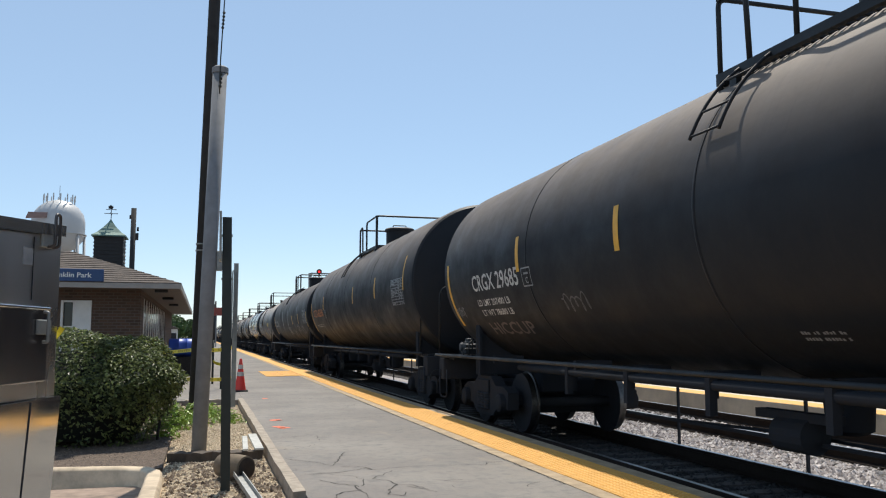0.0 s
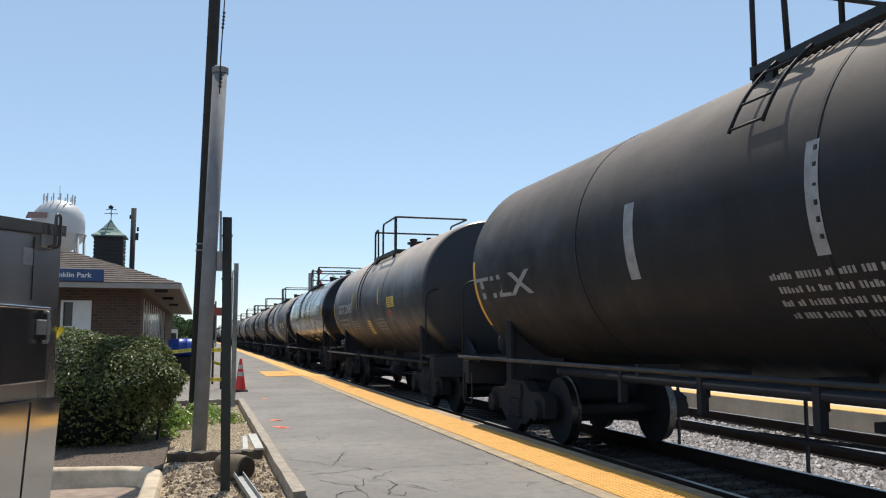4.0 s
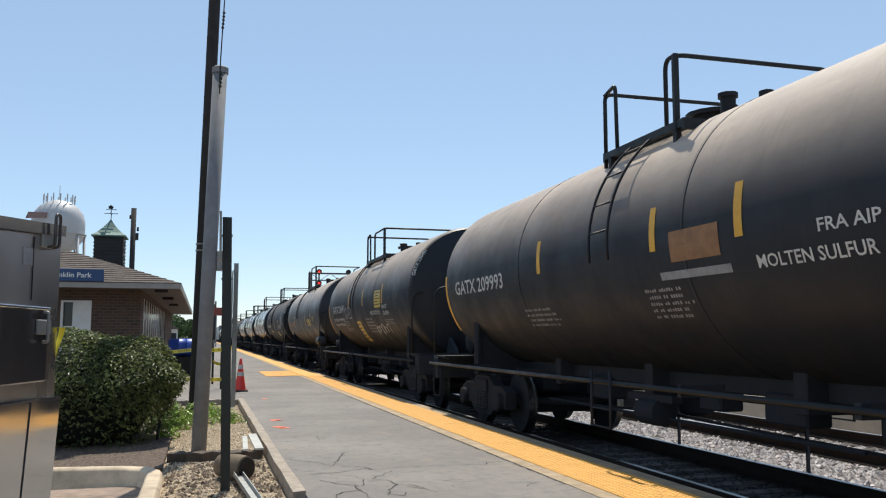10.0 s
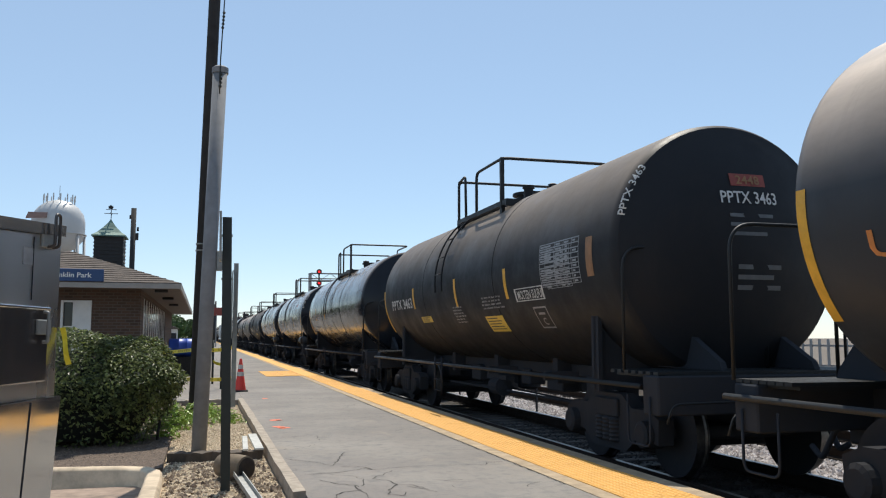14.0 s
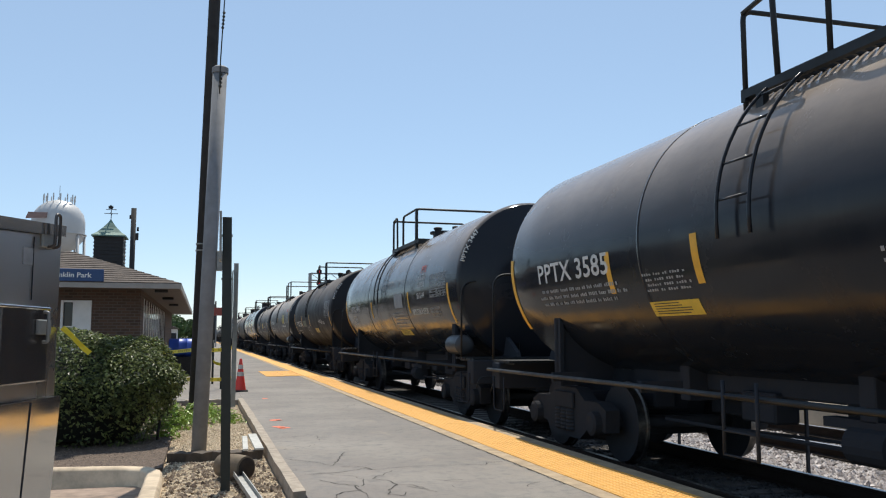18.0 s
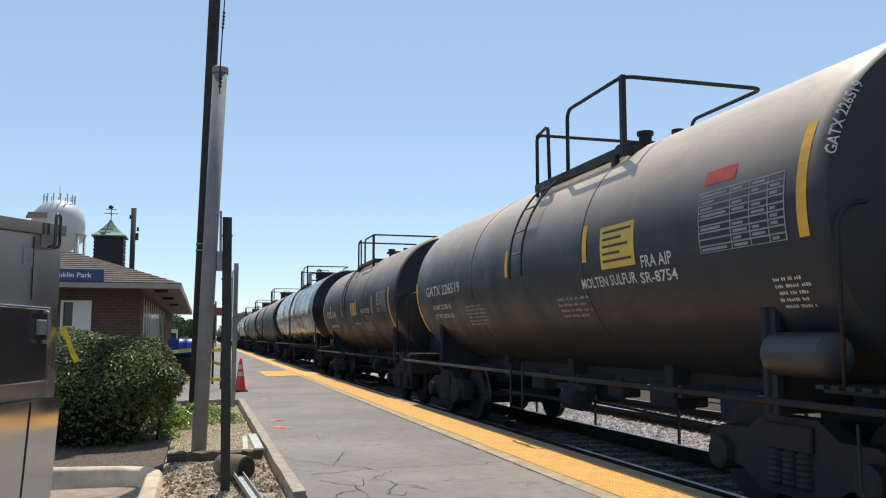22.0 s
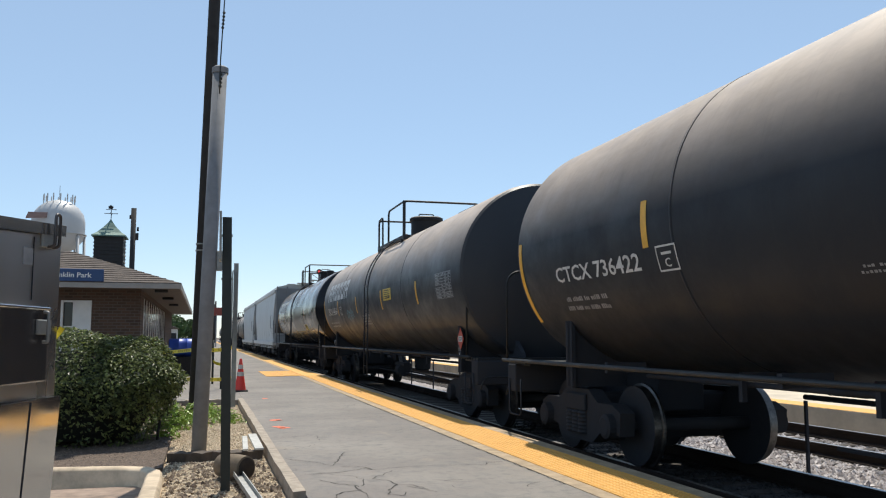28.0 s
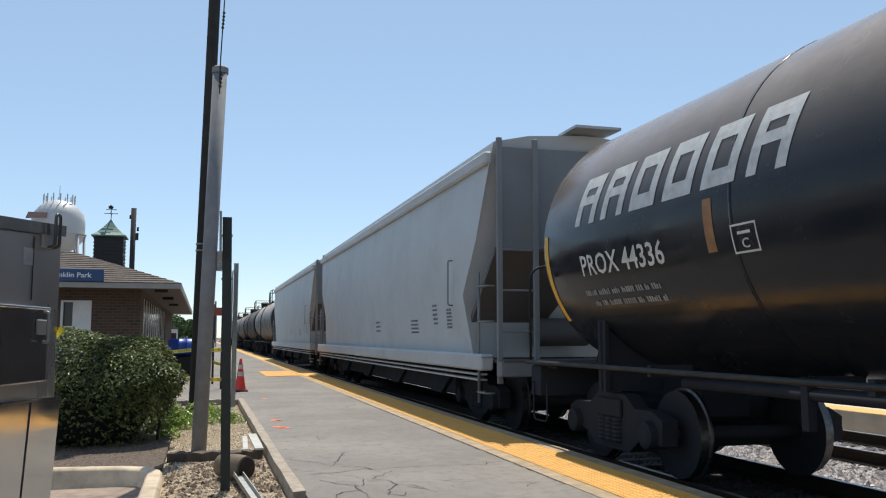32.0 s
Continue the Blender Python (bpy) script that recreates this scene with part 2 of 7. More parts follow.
def decals(car, k, items, rnd):
    for kind, s, mat, yl, yr, pb, pt in items:
        if kind == "P" and mat is YELLOW and yr < -k["half"] + 0.6 and pb > -30 and pt < 20:
            pb = -30
        if kind == "T":
            for word in word_shapes(s):
                lay("lettering", car, k, mat, [word], yl, yr, pb, pt)
        elif kind == "P":
            n = 8 if pt - pb > 8 else 3
            nm = "reflective_stripe" if mat is YELLOW else "placard" if mat in (PLACARD,) else "painted_patch"
            lay(nm, car, k, mat, [rect(0, 0, 1, 1, n)], yl, yr, pb, pt, 0.004)
            if mat is PLACARD and pt - pb > 4:
                lay("small_print", car, k, BLACKINK, [rect(0.08, 0.15 + i * 0.17, rnd.uniform(0.6, 0.92), 0.21 + i * 0.17) for i in range(5)], yl, yr, pb, pt, 0.0062)
        elif kind == "F":
            t = 0.07
            lay("stencilled_frame", car, k, mat, [rect(0, 0, 1, t), rect(0, 1 - t, 1, 1), rect(0, 0, t * 0.7, 1, 4), rect(1 - t * 0.7, 0, 1, 1, 4)], yl, yr, pb, pt)
            if abs(yl - yr) < 0.5:
                lay("lettering", car, k, mat, [letters("C")], yl + (yr - yl) * 0.36, yl + (yr - yl) * 0.64, pb + (pt - pb) * 0.16, pb + (pt - pb) * 0.50)
                lay("small_print", car, k, mat, [rect(0, 0, 1, 1)], yl + (yr - yl) * 0.25, yl + (yr - yl) * 0.75, pb + (pt - pb) * 0.64, pb + (pt - pb) * 0.74)
        elif kind == "B":
            n = int(s)
            shapes = []
            for i in range(n):
                v0 = i / n + 0.08
                v1 = v0 + 0.48 / n
                u = rnd.uniform(0.0, 0.08)
                end = rnd.uniform(0.75, 1.0)
                c = min(0.045 / max(abs(yl - yr), 0.3), 0.06)
                while u < end:
                    for _ in range(rnd.randint(2, 6)):
                        if u < end:
                            shapes.append(rect(u, v0, u + c * rnd.uniform(0.55, 0.8), v1 - rnd.choice((0, 0, 0.12)) / n))
                        u += c
                    u += c * 0.9
            lay("small_print", car, k, mat, shapes, yl, yr, pb, pt)
        elif kind == "G":
            lines = [rect(0, i / 9 - 0.012 * (i > 0), 1, i / 9 + 0.014) for i in range(10)]
            lines += [rect(u, 0, u + 0.012, 1, 8) for u in (0, 0.4, 0.62, 0.82, 0.988)]
            for i in range(9):
                for u0, u1 in ((0.03, 0.37), (0.43, 0.6), (0.65, 0.8), (0.85, 0.97)):
                    if rnd.random() < 0.7:
                        lines.append(rect(u0, (i + 0.3) / 9, u0 + (u1 - u0) * rnd.uniform(0.4, 1), (i + 0.7) / 9))
            lay("data_table", car, k, GREYPAINT, lines, yl, yr, pb, pt)
        elif kind == "X":
            n, loops = 90, rnd.uniform(4.5, 6.5)
            ph, vs = rnd.uniform(0, 6), []
            path = []
            for i in range(n + 1):
                t = i / n
                w = 2 * math.pi * loops * t
                path.append((0.06 + 0.86 * t + 0.055 * math.sin(w), 0.5 + (0.30 + 0.12 * math.sin(w * 0.37 + ph)) * math.cos(w + 0.4 * math.sin(ph + w * 0.5))))
            for i in range(n + 1):
                (xa, va), (xb, vb) = path[max(i - 1, 0)], path[min(i + 1, n)]
                d = math.hypot(xb - xa, (vb - va) * 0.4) or 1
                nx, nv = -(vb - va) * 0.4 / d * 0.010, (xb - xa) / d * 0.035
                x, v = path[i]
                vs += [(x - nx, v - nv), (x + nx, v + nv)]
            shapes = [(vs, [(2 * i, 2 * i + 1, 2 * i + 3, 2 * i + 2) for i in range(n)])]
            lay("spray_scrawl", car, k, mat, shapes, yl, yr, pb, pt, label="sprayed graffiti strokes")
        elif kind == "L":
            for i in range(6):
                a, b = [yl + (yr - yl) * q for q in (i * 0.165, i * 0.165 + 0.125)]
                lay("painted_block", car, k, mat, [slanted_block(i in (2, 3, 4))], a, b, pb, pt, label="large white slanted block" if i == 0 else "")
        elif kind == "D":
            z = 1.44
            hazard(car, s, mat, (yl + yr) / 2, -math.sqrt(k["R"] ** 2 - (k["zc"] - z - 0.19) ** 2) - 0.03, z)
        elif kind == "Z":
            w = abs(yl - yr) / 2
            part("painted_belt", ring((yl + yr) / 2, k["R"], k["zc"], w, 0.003), mat, car, "wide grey painted belt")


def head_text(car, k, s, material, x0, x1, z0, z1):
    """Letters on the front head."""
    bm = B()
    pts, faces = letters(s) if s else rect(0, 0, 1, 1, 3)
    vs = []
    for u, v in pts:
        x, z = x0 + (x1 - x0) * u, z0 + (z1 - z0) * v
        rho = min(math.hypot(x, z - k["zc"]) / k["R"], 0.999)
        vs.append(bm.verts.new((x, -k["half"] - lap(k) - head_out(rho) - 0.012, z)))
    for f in faces:
        try:
            bm.faces.new([vs[i] for i in f])
        except ValueError:
            pass
    part("head_lettering", bm, material, car)


def rim_text(car, k, s, a0=14, a1=40):
    """A car number running up the rounded rim of the front head."""
    bm = B()
    pts, faces = letters(s)
    vs = []
    for u, v in pts:
        rho = 0.938 + 0.046 * v
        a, r = radians(a0 + (a1 - a0) * u), k["R"] * rho + 0.007
        vs.append(bm.verts.new((-r * math.cos(a), -k["half"] - lap(k) - head_out(rho) - 0.009, k["zc"] + r * math.sin(a))))
    for f in faces:
        try:
            bm.faces.new([vs[i] for i in f])
        except ValueError:
            pass
    part("rim_lettering", bm, WHITEPAINT, car)


RIMS = (6, 7, 8, 10, 12, 13, 14, 15)
HEADS = {8: "GATX 226491", 2: "UTLX 682636", 3: "TILX 2524", 5: "PPTX 3464", 6: "SHPX 206499", 7: "GATX 209993", 9: "UTLX 666762", 10: "PPTX 3463", 12: "PPTX 3585", 13: "PPTX 3447", 14: "PPTX 3556", 15: "GATX 226519", 16: "ITDX 5042", 17: "CTCX", 19: "PROX 44564", 20: "PROX 44336"}

TRACK_X, RAIL_Z, SPEED = 5.60, -0.19, 9.65
# ---- ground, platform and tracks ----
def rough_ground(name, base, dark, scale, bump=0.5):
    m = Mat(name, base, 0.9)
    v = m.node("ShaderNodeTexVoronoi", Scale=scale)
    m.link(m.co, v.inputs["Vector"])
    m.mix(m.ramp(v.outputs["Color"], 0.2, 0.9, 0, 0.8), dark)
    m.mix(m.ramp(m.noise(0.5, 5), 0.4, 0.7, 0, 0.4), tuple(c * 0.6 for c in base))
    m.bump(v.outputs["Distance"], bump, 0.03)
    return m.m


ASPHALT = Mat("platform_asphalt", (0.182, 0.161, 0.143), 0.85)
ASPHALT.mix(ASPHALT.ramp(ASPHALT.noise(0.55, 6, 0.65), 0.42, 0.62, 0, 0.85), (0.270, 0.243, 0.210))
ASPHALT.mix(ASPHALT.ramp(ASPHALT.noise(2.2, 6, 0.7), 0.50, 0.70, 0, 0.7), (0.105, 0.102, 0.10))
ASPHALT.mix(ASPHALT.ramp(ASPHALT.noise(7.0, 7, 0.75), 0.50, 0.66, 0, 0.55), (0.10, 0.098, 0.097))
ASPHALT.mix(ASPHALT.ramp(ASPHALT.noise(1.1, 5, 0.6, (1.0, 0.5, 1.0)), 0.60, 0.74, 0, 0.6), (0.30, 0.245, 0.18))
ASPHALT.mix(ASPHALT.ramp(ASPHALT.noise(90, 3, 0.7), 0.45, 0.75, 0, 0.35), (0.25, 0.243, 0.235))
av = ASPHALT.node("ShaderNodeTexVoronoi", Scale=0.9)
av.feature = "DISTANCE_TO_EDGE"
aw = ASPHALT.node("ShaderNodeMixRGB", Fac=0.16)
ASPHALT.link(ASPHALT.co, aw.inputs[1])
an = ASPHALT.node("ShaderNodeTexNoise", Scale=4.0, Detail=4.0)
ASPHALT.link(ASPHALT.co, an.inputs["Vector"])
ASPHALT.link(an.outputs["Color"], aw.inputs[2])
ASPHALT.link(aw.outputs[0], av.inputs["Vector"])
ac = ASPHALT.node("ShaderNodeMath")
ac.operation = "MULTIPLY"
ASPHALT.link(ASPHALT.ramp(av.outputs["Distance"], 0.0, 0.006, 0.8, 0.0), ac.inputs[0])
ASPHALT.link(ASPHALT.ramp(ASPHALT.noise(0.35, 3), 0.50, 0.62, 0, 1), ac.inputs[1])
ASPHALT.mix(ac.outputs[0], (0.05, 0.047, 0.044))
ASPHALT.bump(ASPHALT.noise(120, 3, 0.7), 0.35, 0.006)
ASPHALT = ASPHALT.m
GRAVEL = rough_ground("pea_gravel", (0.46, 0.36, 0.25), (0.24, 0.18, 0.12), 34)
BALLAST = rough_ground("ballast", (0.40, 0.36, 0.35), (0.17, 0.15, 0.14), 14, 0.9)
EARTH = rough_ground("earth", (0.16, 0.13, 0.10), (0.08, 0.06, 0.05), 9)
MULCH = rough_ground("bark_mulch", (0.15, 0.108, 0.08), (0.058, 0.042, 0.032), 30, 0.8)
CONCRETE = plain("concrete", (0.68, 0.54, 0.38), 0.85, 0, 0.28, 3.5)
STRIPCONC = plain("concrete_edge", (0.44, 0.33, 0.21), 0.85, 0, 0.25, 5)
TIMBER = plain("weathered_timber", (0.40, 0.335, 0.265), 0.85, 0, 0.25, 10)
TIMBERDARK = plain("dark_timber", (0.10, 0.075, 0.055), 0.85, 0, 0.25, 10)
TACTILE = plain("tactile_yellow", (0.78, 0.405, 0.085), 0.7, 0, 0.10, 5)
TIE = plain("creosote", (0.070, 0.058, 0.050), 0.85, 0, 0.25, 12)
RAILSIDE = paint("rail_rust", (0.022, 0.015, 0.011), 0.8, (0.05, 0.03, 0.02), 0.5, spec=0.25)
RAILTOP = plain("rail_head", (0.30, 0.30, 0.31), 0.38, 1.0, 0.1)
LOT = plain("lot_asphalt", (0.34, 0.25, 0.19), 0.9, 0, 0.3, 5)

ground = part("ground", box(B(), -900, 900, -500, 2500, -0.9, -0.62), EARTH)
tagged(ground, kind="structure")

platform_ob = part("platform", box(B(), 0.852, 3.90, -40, 320, -0.60, 0.0, 0.0), ASPHALT)
tagged(platform_ob, "grey cracked asphalt station platform", kind="structure")
part("platform_border", box(B(), 3.10, 3.26, -40, 320, -0.3, 0.006), STRIPCONC, platform_ob)
part("platform_edge", box(B(), 3.866, 4.06, -40, 320, -0.59, 0.004, 0.008), STRIPCONC, platform_ob)


def bed(x0, x1, name):
    bm = B()
    prism(bm, [(x0, -0.62), (x0 + 0.1, -0.40), (x1 - 0.1, -0.40), (x1, -0.62)], "y", -60, 500)
    return tagged(part(name, bm, BALLAST), "grey stone ballast bed", kind="structure")


bed(4.07, 10.80, "ballast_bed")
# Ballast between the rails: the train's shadow is put into its colour.
SHADEDBED = rough_ground("shaded_ballast", (0.050, 0.050, 0.052), (0.028, 0.028, 0.030), 14, 0.9)
tagged(part("shaded_bed", box(B(), 4.16, 6.62, -40, 320, -0.5, -0.392), SHADEDBED), "ballast under the train, blackened for its shadow", kind="structure")


def rail_mesh(length):
    out = [(-0.07, -0.18), (0.07, -0.18), (0.07, -0.165), (0.012, -0.14), (0.012, -0.045), (0.037, -0.035), (0.037, -0.006), (0.030, 0.0), (-0.030, 0.0), (-0.037, -0.006), (-0.037, -0.035), (-0.012, -0.045), (-0.012, -0.14), (-0.07, -0.165)]
    bm = prism(B(), out, "y", -60, length)
    for f in bm.faces:
        if f.normal.z > 0.9 and f.calc_center_median().z > -0.01:
            f.material_index = 1
    return bm


def track(cx, z):
    tr = new("track")
    tagged(tr, "steel rails on dark wooden ties", "railway track", kind="structure")
    for s in (-1, 1):
        r = part("rail", rail_mesh(480), RAILSIDE, tr)
        r.data.materials.append(RAILTOP)
        r.location = (cx + s * 0.7525, 0, z)
    bm = B()
    box(bm, -1.28, 1.28, -0.11, 0.11, -0.17, 0.0, 0.012)
    me = bpy.data.meshes.new("tie")
    bm.to_mesh(me)
    bm.free()
    me.materials.append(TIE)
    for i in range(70):
        o = part("tie", me, None, tr)
        o.location = (cx + random.uniform(-0.03, 0.03), 3.0 + i * 0.51, z - 0.185)
    far = B()
    for i in range(250):
        box(far, cx - 1.28, cx + 1.28, 38.9 + i * 0.51, 39.1 + i * 0.51, z - 0.35, z - 0.185)
    tagged(part("ties", far, TIE, tr), kind="stuff")


track(TRACK_X, RAIL_Z)
track(9.12, RAIL_Z)

FARPAVE = plain("far_paving", (0.66, 0.56, 0.42), 0.85, 0, 0.2, 1.2)
far_platform = part("far_platform", box(B(), 10.84, 14.40, -40, 320, -0.6, 0.0), FARPAVE)
tagged(far_platform, "far platform with a yellow edge", kind="structure")
part("edge_strip", box(B(), 10.86, 11.46, -40, 320, -0.1, 0.008), TACTILE, far_platform)


def tactile_tile(n=10, s=0.60):
    bm = box(B(), 0, s - 0.006, 0, s - 0.006, 0.0, 0.012)
    st = s / n
    for i in range(n):
        for j in range(n):
            cx, cy = (i + 0.5) * st, (j + 0.5) * st
            lo = [bm.verts.new((cx + dx * 0.019, cy + dy * 0.019, 0.0125)) for dx, dy in ((-1, -1), (1, -1), (1, 1), (-1, 1))]
            hi = [bm.verts.new((cx + dx * 0.010, cy + dy * 0.010, 0.019)) for dx, dy in ((-1, -1), (1, -1), (1, 1), (-1, 1))]
            for a in range(4):
                bm.faces.new((lo[a], lo[(a + 1) % 4], hi[(a + 1) % 4], hi[a]))
            bm.faces.new(hi)
    return bm


tile_me = bpy.data.meshes.new("tactile_tile")
tb = tactile_tile()
tb.to_mesh(tile_me)
tb.free()
tile_me.materials.append(TACTILE)
for i in range(44):
    o = part("tactile_tile", tile_me, None, platform_ob)
    o.location = (3.262, 2.0 + i * 0.60, 0.0 + random.uniform(-0.002, 0.002))
for i in range(7):
    for j in range(2):
        o = part("tactile_tile", tile_me, None, platform_ob)
        o.location = (2.05 + j * 0.60, 28.4 + i * 0.60 + j * 0.2, 0.0)
part("tactile_strip", box(B(), 3.262, 3.862, 28.4, 320, -0.1, 0.014), TACTILE, platform_ob)
part("tactile_strip", box(B(), 3.262, 3.862, -40, 2.0, -0.1, 0.014), TACTILE, platform_ob)

# low ground on the near side of the platform
lot = part("parking_lot", box(B(), -30, 0.738, -40, 8.98, -0.62, -0.17), LOT)
tagged(lot, "sunlit worn asphalt lot", kind="structure")
gravel_bed = part("gravel_bed", box(B(), -0.36, 0.738, 4.5, 18.1, -0.62, -0.10), GRAVEL)
tagged(gravel_bed, "tan pea gravel bed", kind="structure")
yard = part("yard", box(B(), -60, 0.850, 18.1, 320, -0.62, -0.004), ASPHALT)
tagged(yard, "grey paved yard beside the station", kind="structure")
mulch = part("mulch_bed", box(B(), -9, -0.362, 9.3, 18.1, -0.62, -0.05), MULCH)
tagged(mulch, "dark bark mulch bed", kind="structure")


def kerb():
    """A low concrete kerb that rounds the corner of the bed."""
    path = [(-9.0, 9.28), (-1.4, 9.24), (-0.75, 9.14), (-0.52, 9.02), (-0.42, 8.80), (-0.40, 8.40), (-0.40, 4.5)]
    bm = B()
    rings = []
    for i, p in enumerate(path):
        a, b = Vector(path[max(i - 1, 0)]), Vector(path[min(i + 1, len(path) - 1)])
        d = (b - a).normalized()
        n = Vector((-d.y, d.x))
        prof = [(-0.09, -0.5), (-0.075, -0.03), (-0.045, 0.0), (0.06, 0.0), (0.085, -0.03), (0.085, -0.5)]
        rings.append([bm.verts.new((p[0] + n.x * o, p[1] + n.y * o, z)) for o, z in prof])
    for ra, rb in zip(rings, rings[1:]):
        for k in range(5):
            bm.faces.new((ra[k], rb[k], rb[k + 1], ra[k + 1]))
    bm.faces.new(rings[0])
    bm.faces.new(rings[-1])
    bmesh.ops.recalc_face_normals(bm, faces=bm.faces)
    return smooth(bm, 50)


tagged(part("kerb", kerb(), CONCRETE), "worn tan concrete kerb round the planting bed", kind="structure")


def rough_beam(x0, x1, y0, y1, z0, z1, seed, jag=0.012):
    """A weathered timber with uneven faces."""
    rnd = random.Random(seed)
    bm = box(B(), x0, x1, y0, y1, z0, z1)
    long = [e for e in bm.edges if e.calc_length() > max(x1 - x0, y1 - y0) * 0.9]
    bmesh.ops.subdivide_edges(bm, edges=long, cuts=18, use_grid_fill=True)
    for v in bm.verts:
        v.co += Vector((rnd.uniform(-jag, jag), rnd.uniform(-jag, jag), rnd.uniform(-jag, jag)))
    return bm


edging = part("timber_edging", rough_beam(0.745, 0.850, 7.15, 18.3, -0.30, 0.024, 1, 0.006), TIMBER)
tagged(edging, "long weathered timber edging along the platform", "timber")
e2 = part("timber_edging", rough_beam(0.74, 0.845, 4.6, 7.08, -0.30, -0.02, 5), TIMBERDARK)
tagged(e2, "rotten broken timber edging beside the gravel", "timber")
for (x0, x1, y0, y1, z1, sd, mt, words) in ((-0.34, 0.69, 9.98, 10.16, 0.0, 2, TIMBERDARK, "dark timber across the gravel bed"), (-0.30, 0.69, 18.12, 18.30, 0.01, 3, TIMBER, "pale timber at the end of the gravel bed")):
    tagged(part("cross_timber", rough_beam(x0, x1, y0, y1, -0.25, z1, sd), mt), words, "timber")
for i, (x, y, w, l, a) in enumerate(((0.50, 9.9, 0.06, 0.80, -2), (0.655, 9.95, 0.10, 0.9, 2))):
    p = part("board", box(B(), -w / 2, w / 2, 0, l, 0, 0.025, 0.004), plain("bleached_board", (0.55, 0.54, 0.50), 0.8, 0, 0.15, 14) if i == 0 else bpy.data.materials["bleached_board"])
    p.matrix_world = pose(x, y, 0.0 if i else -0.0, 4, 0, a)
    p.location.z = -0.0 + 0.012
    tagged(p, "bleached loose board leaning on a dark timber", "board", "loose boards")
log = part("log", smooth(lathe(B(), [(-0.17, 0.090), (-0.16, 0.115), (-0.05, 0.124), (0.06, 0.119), (0.15, 0.116), (0.19, 0.110), (0.20, 0.085)], "y", 20)), plain("log_bark", (0.20, 0.15, 0.10), 0.9, 0, 0.3, 9))
log.matrix_world = pose(0.34, 8.62, 0.03, 0, 4, 38)
tagged(log, "short cut log lying on the gravel", "log")
part("cut_end", smooth(lathe(B(), [(-0.176, 0.01), (-0.177, 0.08), (-0.170, 0.100)], "y", 20)), plain("log_end", (0.045, 0.032, 0.024), 0.9, 0, 0.3, 20), log, "dark hollow cut end")
ch = part("metal_channel", prism(B(), [(-0.045, 0.0), (0.045, 0.0), (0.045, 0.045), (0.037, 0.045), (0.037, 0.008), (-0.037, 0.008), (-0.037, 0.045), (-0.045, 0.045)], "y", 0, 1.35), plain("galvanised_dull", (0.42, 0.42, 0.40), 0.5, 0.6, 0.2, 10))
ch.matrix_world = pose(0.47, 7.25, -0.075, 2, 0, 5)
tagged(ch, "dull galvanised metal channel lying on the gravel", "metal bar")


def stones(name, x0, x1, y0, y1, z, n, s0, s1, mat, label, seed, lift=0.3):
    """Loose stones as one heap of small uneven solids."""
    rng = np.random.default_rng(seed)
    base = np.array([(1, 0, 0), (0, 1, 0), (-1, 0, 0), (0, -1, 0), (0, 0, 1), (0, 0, -1)], float)
    tri = np.array([(0, 1, 4), (1, 2, 4), (2, 3, 4), (3, 0, 4), (1, 0, 5), (2, 1, 5), (3, 2, 5), (0, 3, 5)])
    c = np.c_[rng.uniform(x0, x1, n), rng.uniform(y0, y1, n), np.full(n, z)]
    s = rng.uniform(s0, s1, n)
    v = base[None] * rng.uniform(0.55, 1.15, (n, 6, 1)) + rng.uniform(-0.25, 0.25, (n, 6, 3))
    a = rng.uniform(0, 6.28, n)
    x = v[..., 0] * np.cos(a)[:, None] - v[..., 1] * np.sin(a)[:, None]
    y = v[..., 0] * np.sin(a)[:, None] + v[..., 1] * np.cos(a)[:, None]
    v = np.stack([x, y, v[..., 2] * 0.75], -1) * s[:, None, None] + c[:, None, :]
    v[..., 2] += (s * lift)[:, None]
    f = (tri[None] + 6 * np.arange(n)[:, None, None]).reshape(-1, 3)
    me = bpy.data.meshes.new(name)
    me.from_pydata(v.reshape(-1, 3).tolist(), [], f.tolist())
    me.materials.append(mat)
    ob = new(name, me)
    return tagged(ob, label, kind="stuff")


def stone_mat(name, lo, hi):
    m = Mat(name, lo, 0.85)
    g = m.node("ShaderNodeNewGeometry").outputs["Random Per Island"]
    m.mix(m.ramp(g, 0, 1, 0, 1), hi)
    m.mix(m.ramp(m.noise(25, 4), 0.5, 0.8, 0, 0.4), tuple(c * 0.5 for c in lo))
    return m.m


PEBBLE = stone_mat("pebbles", (0.38, 0.29, 0.19), (0.80, 0.67, 0.48))
# Dark copy of the ballast stones, coloured for the shade under the train.
SHADEDSTONE = stone_mat("shaded_stones", (0.026, 0.026, 0.028), (0.060, 0.058, 0.057))
BALLASTSTONE = stone_mat("ballast_stones", (0.26, 0.225, 0.215), (0.68, 0.63, 0.61))
CHIPS = stone_mat("bark_chips", (0.07, 0.048, 0.036), (0.30, 0.225, 0.17))
DIRT = stone_mat("dirt_clods", (0.09, 0.06, 0.042), (0.30, 0.23, 0.16))
stones("pebbles", -0.34, 0.72, 6.5, 18.0, -0.10, 17000, 0.007, 0.017, PEBBLE, "tan pea gravel", 1)
stones("dirt_clods", -0.32, 0.72, 6.8, 9.9, -0.10, 800, 0.012, 0.035, DIRT, "brown dirt and bark between the gravel", 8)
stones("bark_chips", -3.0, -0.38, 9.35, 13.0, -0.06, 9000, 0.006, 0.018, CHIPS, "dark bark chips", 2)
stones("ballast_stones", 6.6, 8.25, 5.0, 26.0, -0.40, 13000, 0.022, 0.055, BALLASTSTONE, "crushed grey and pinkish ballast", 3)
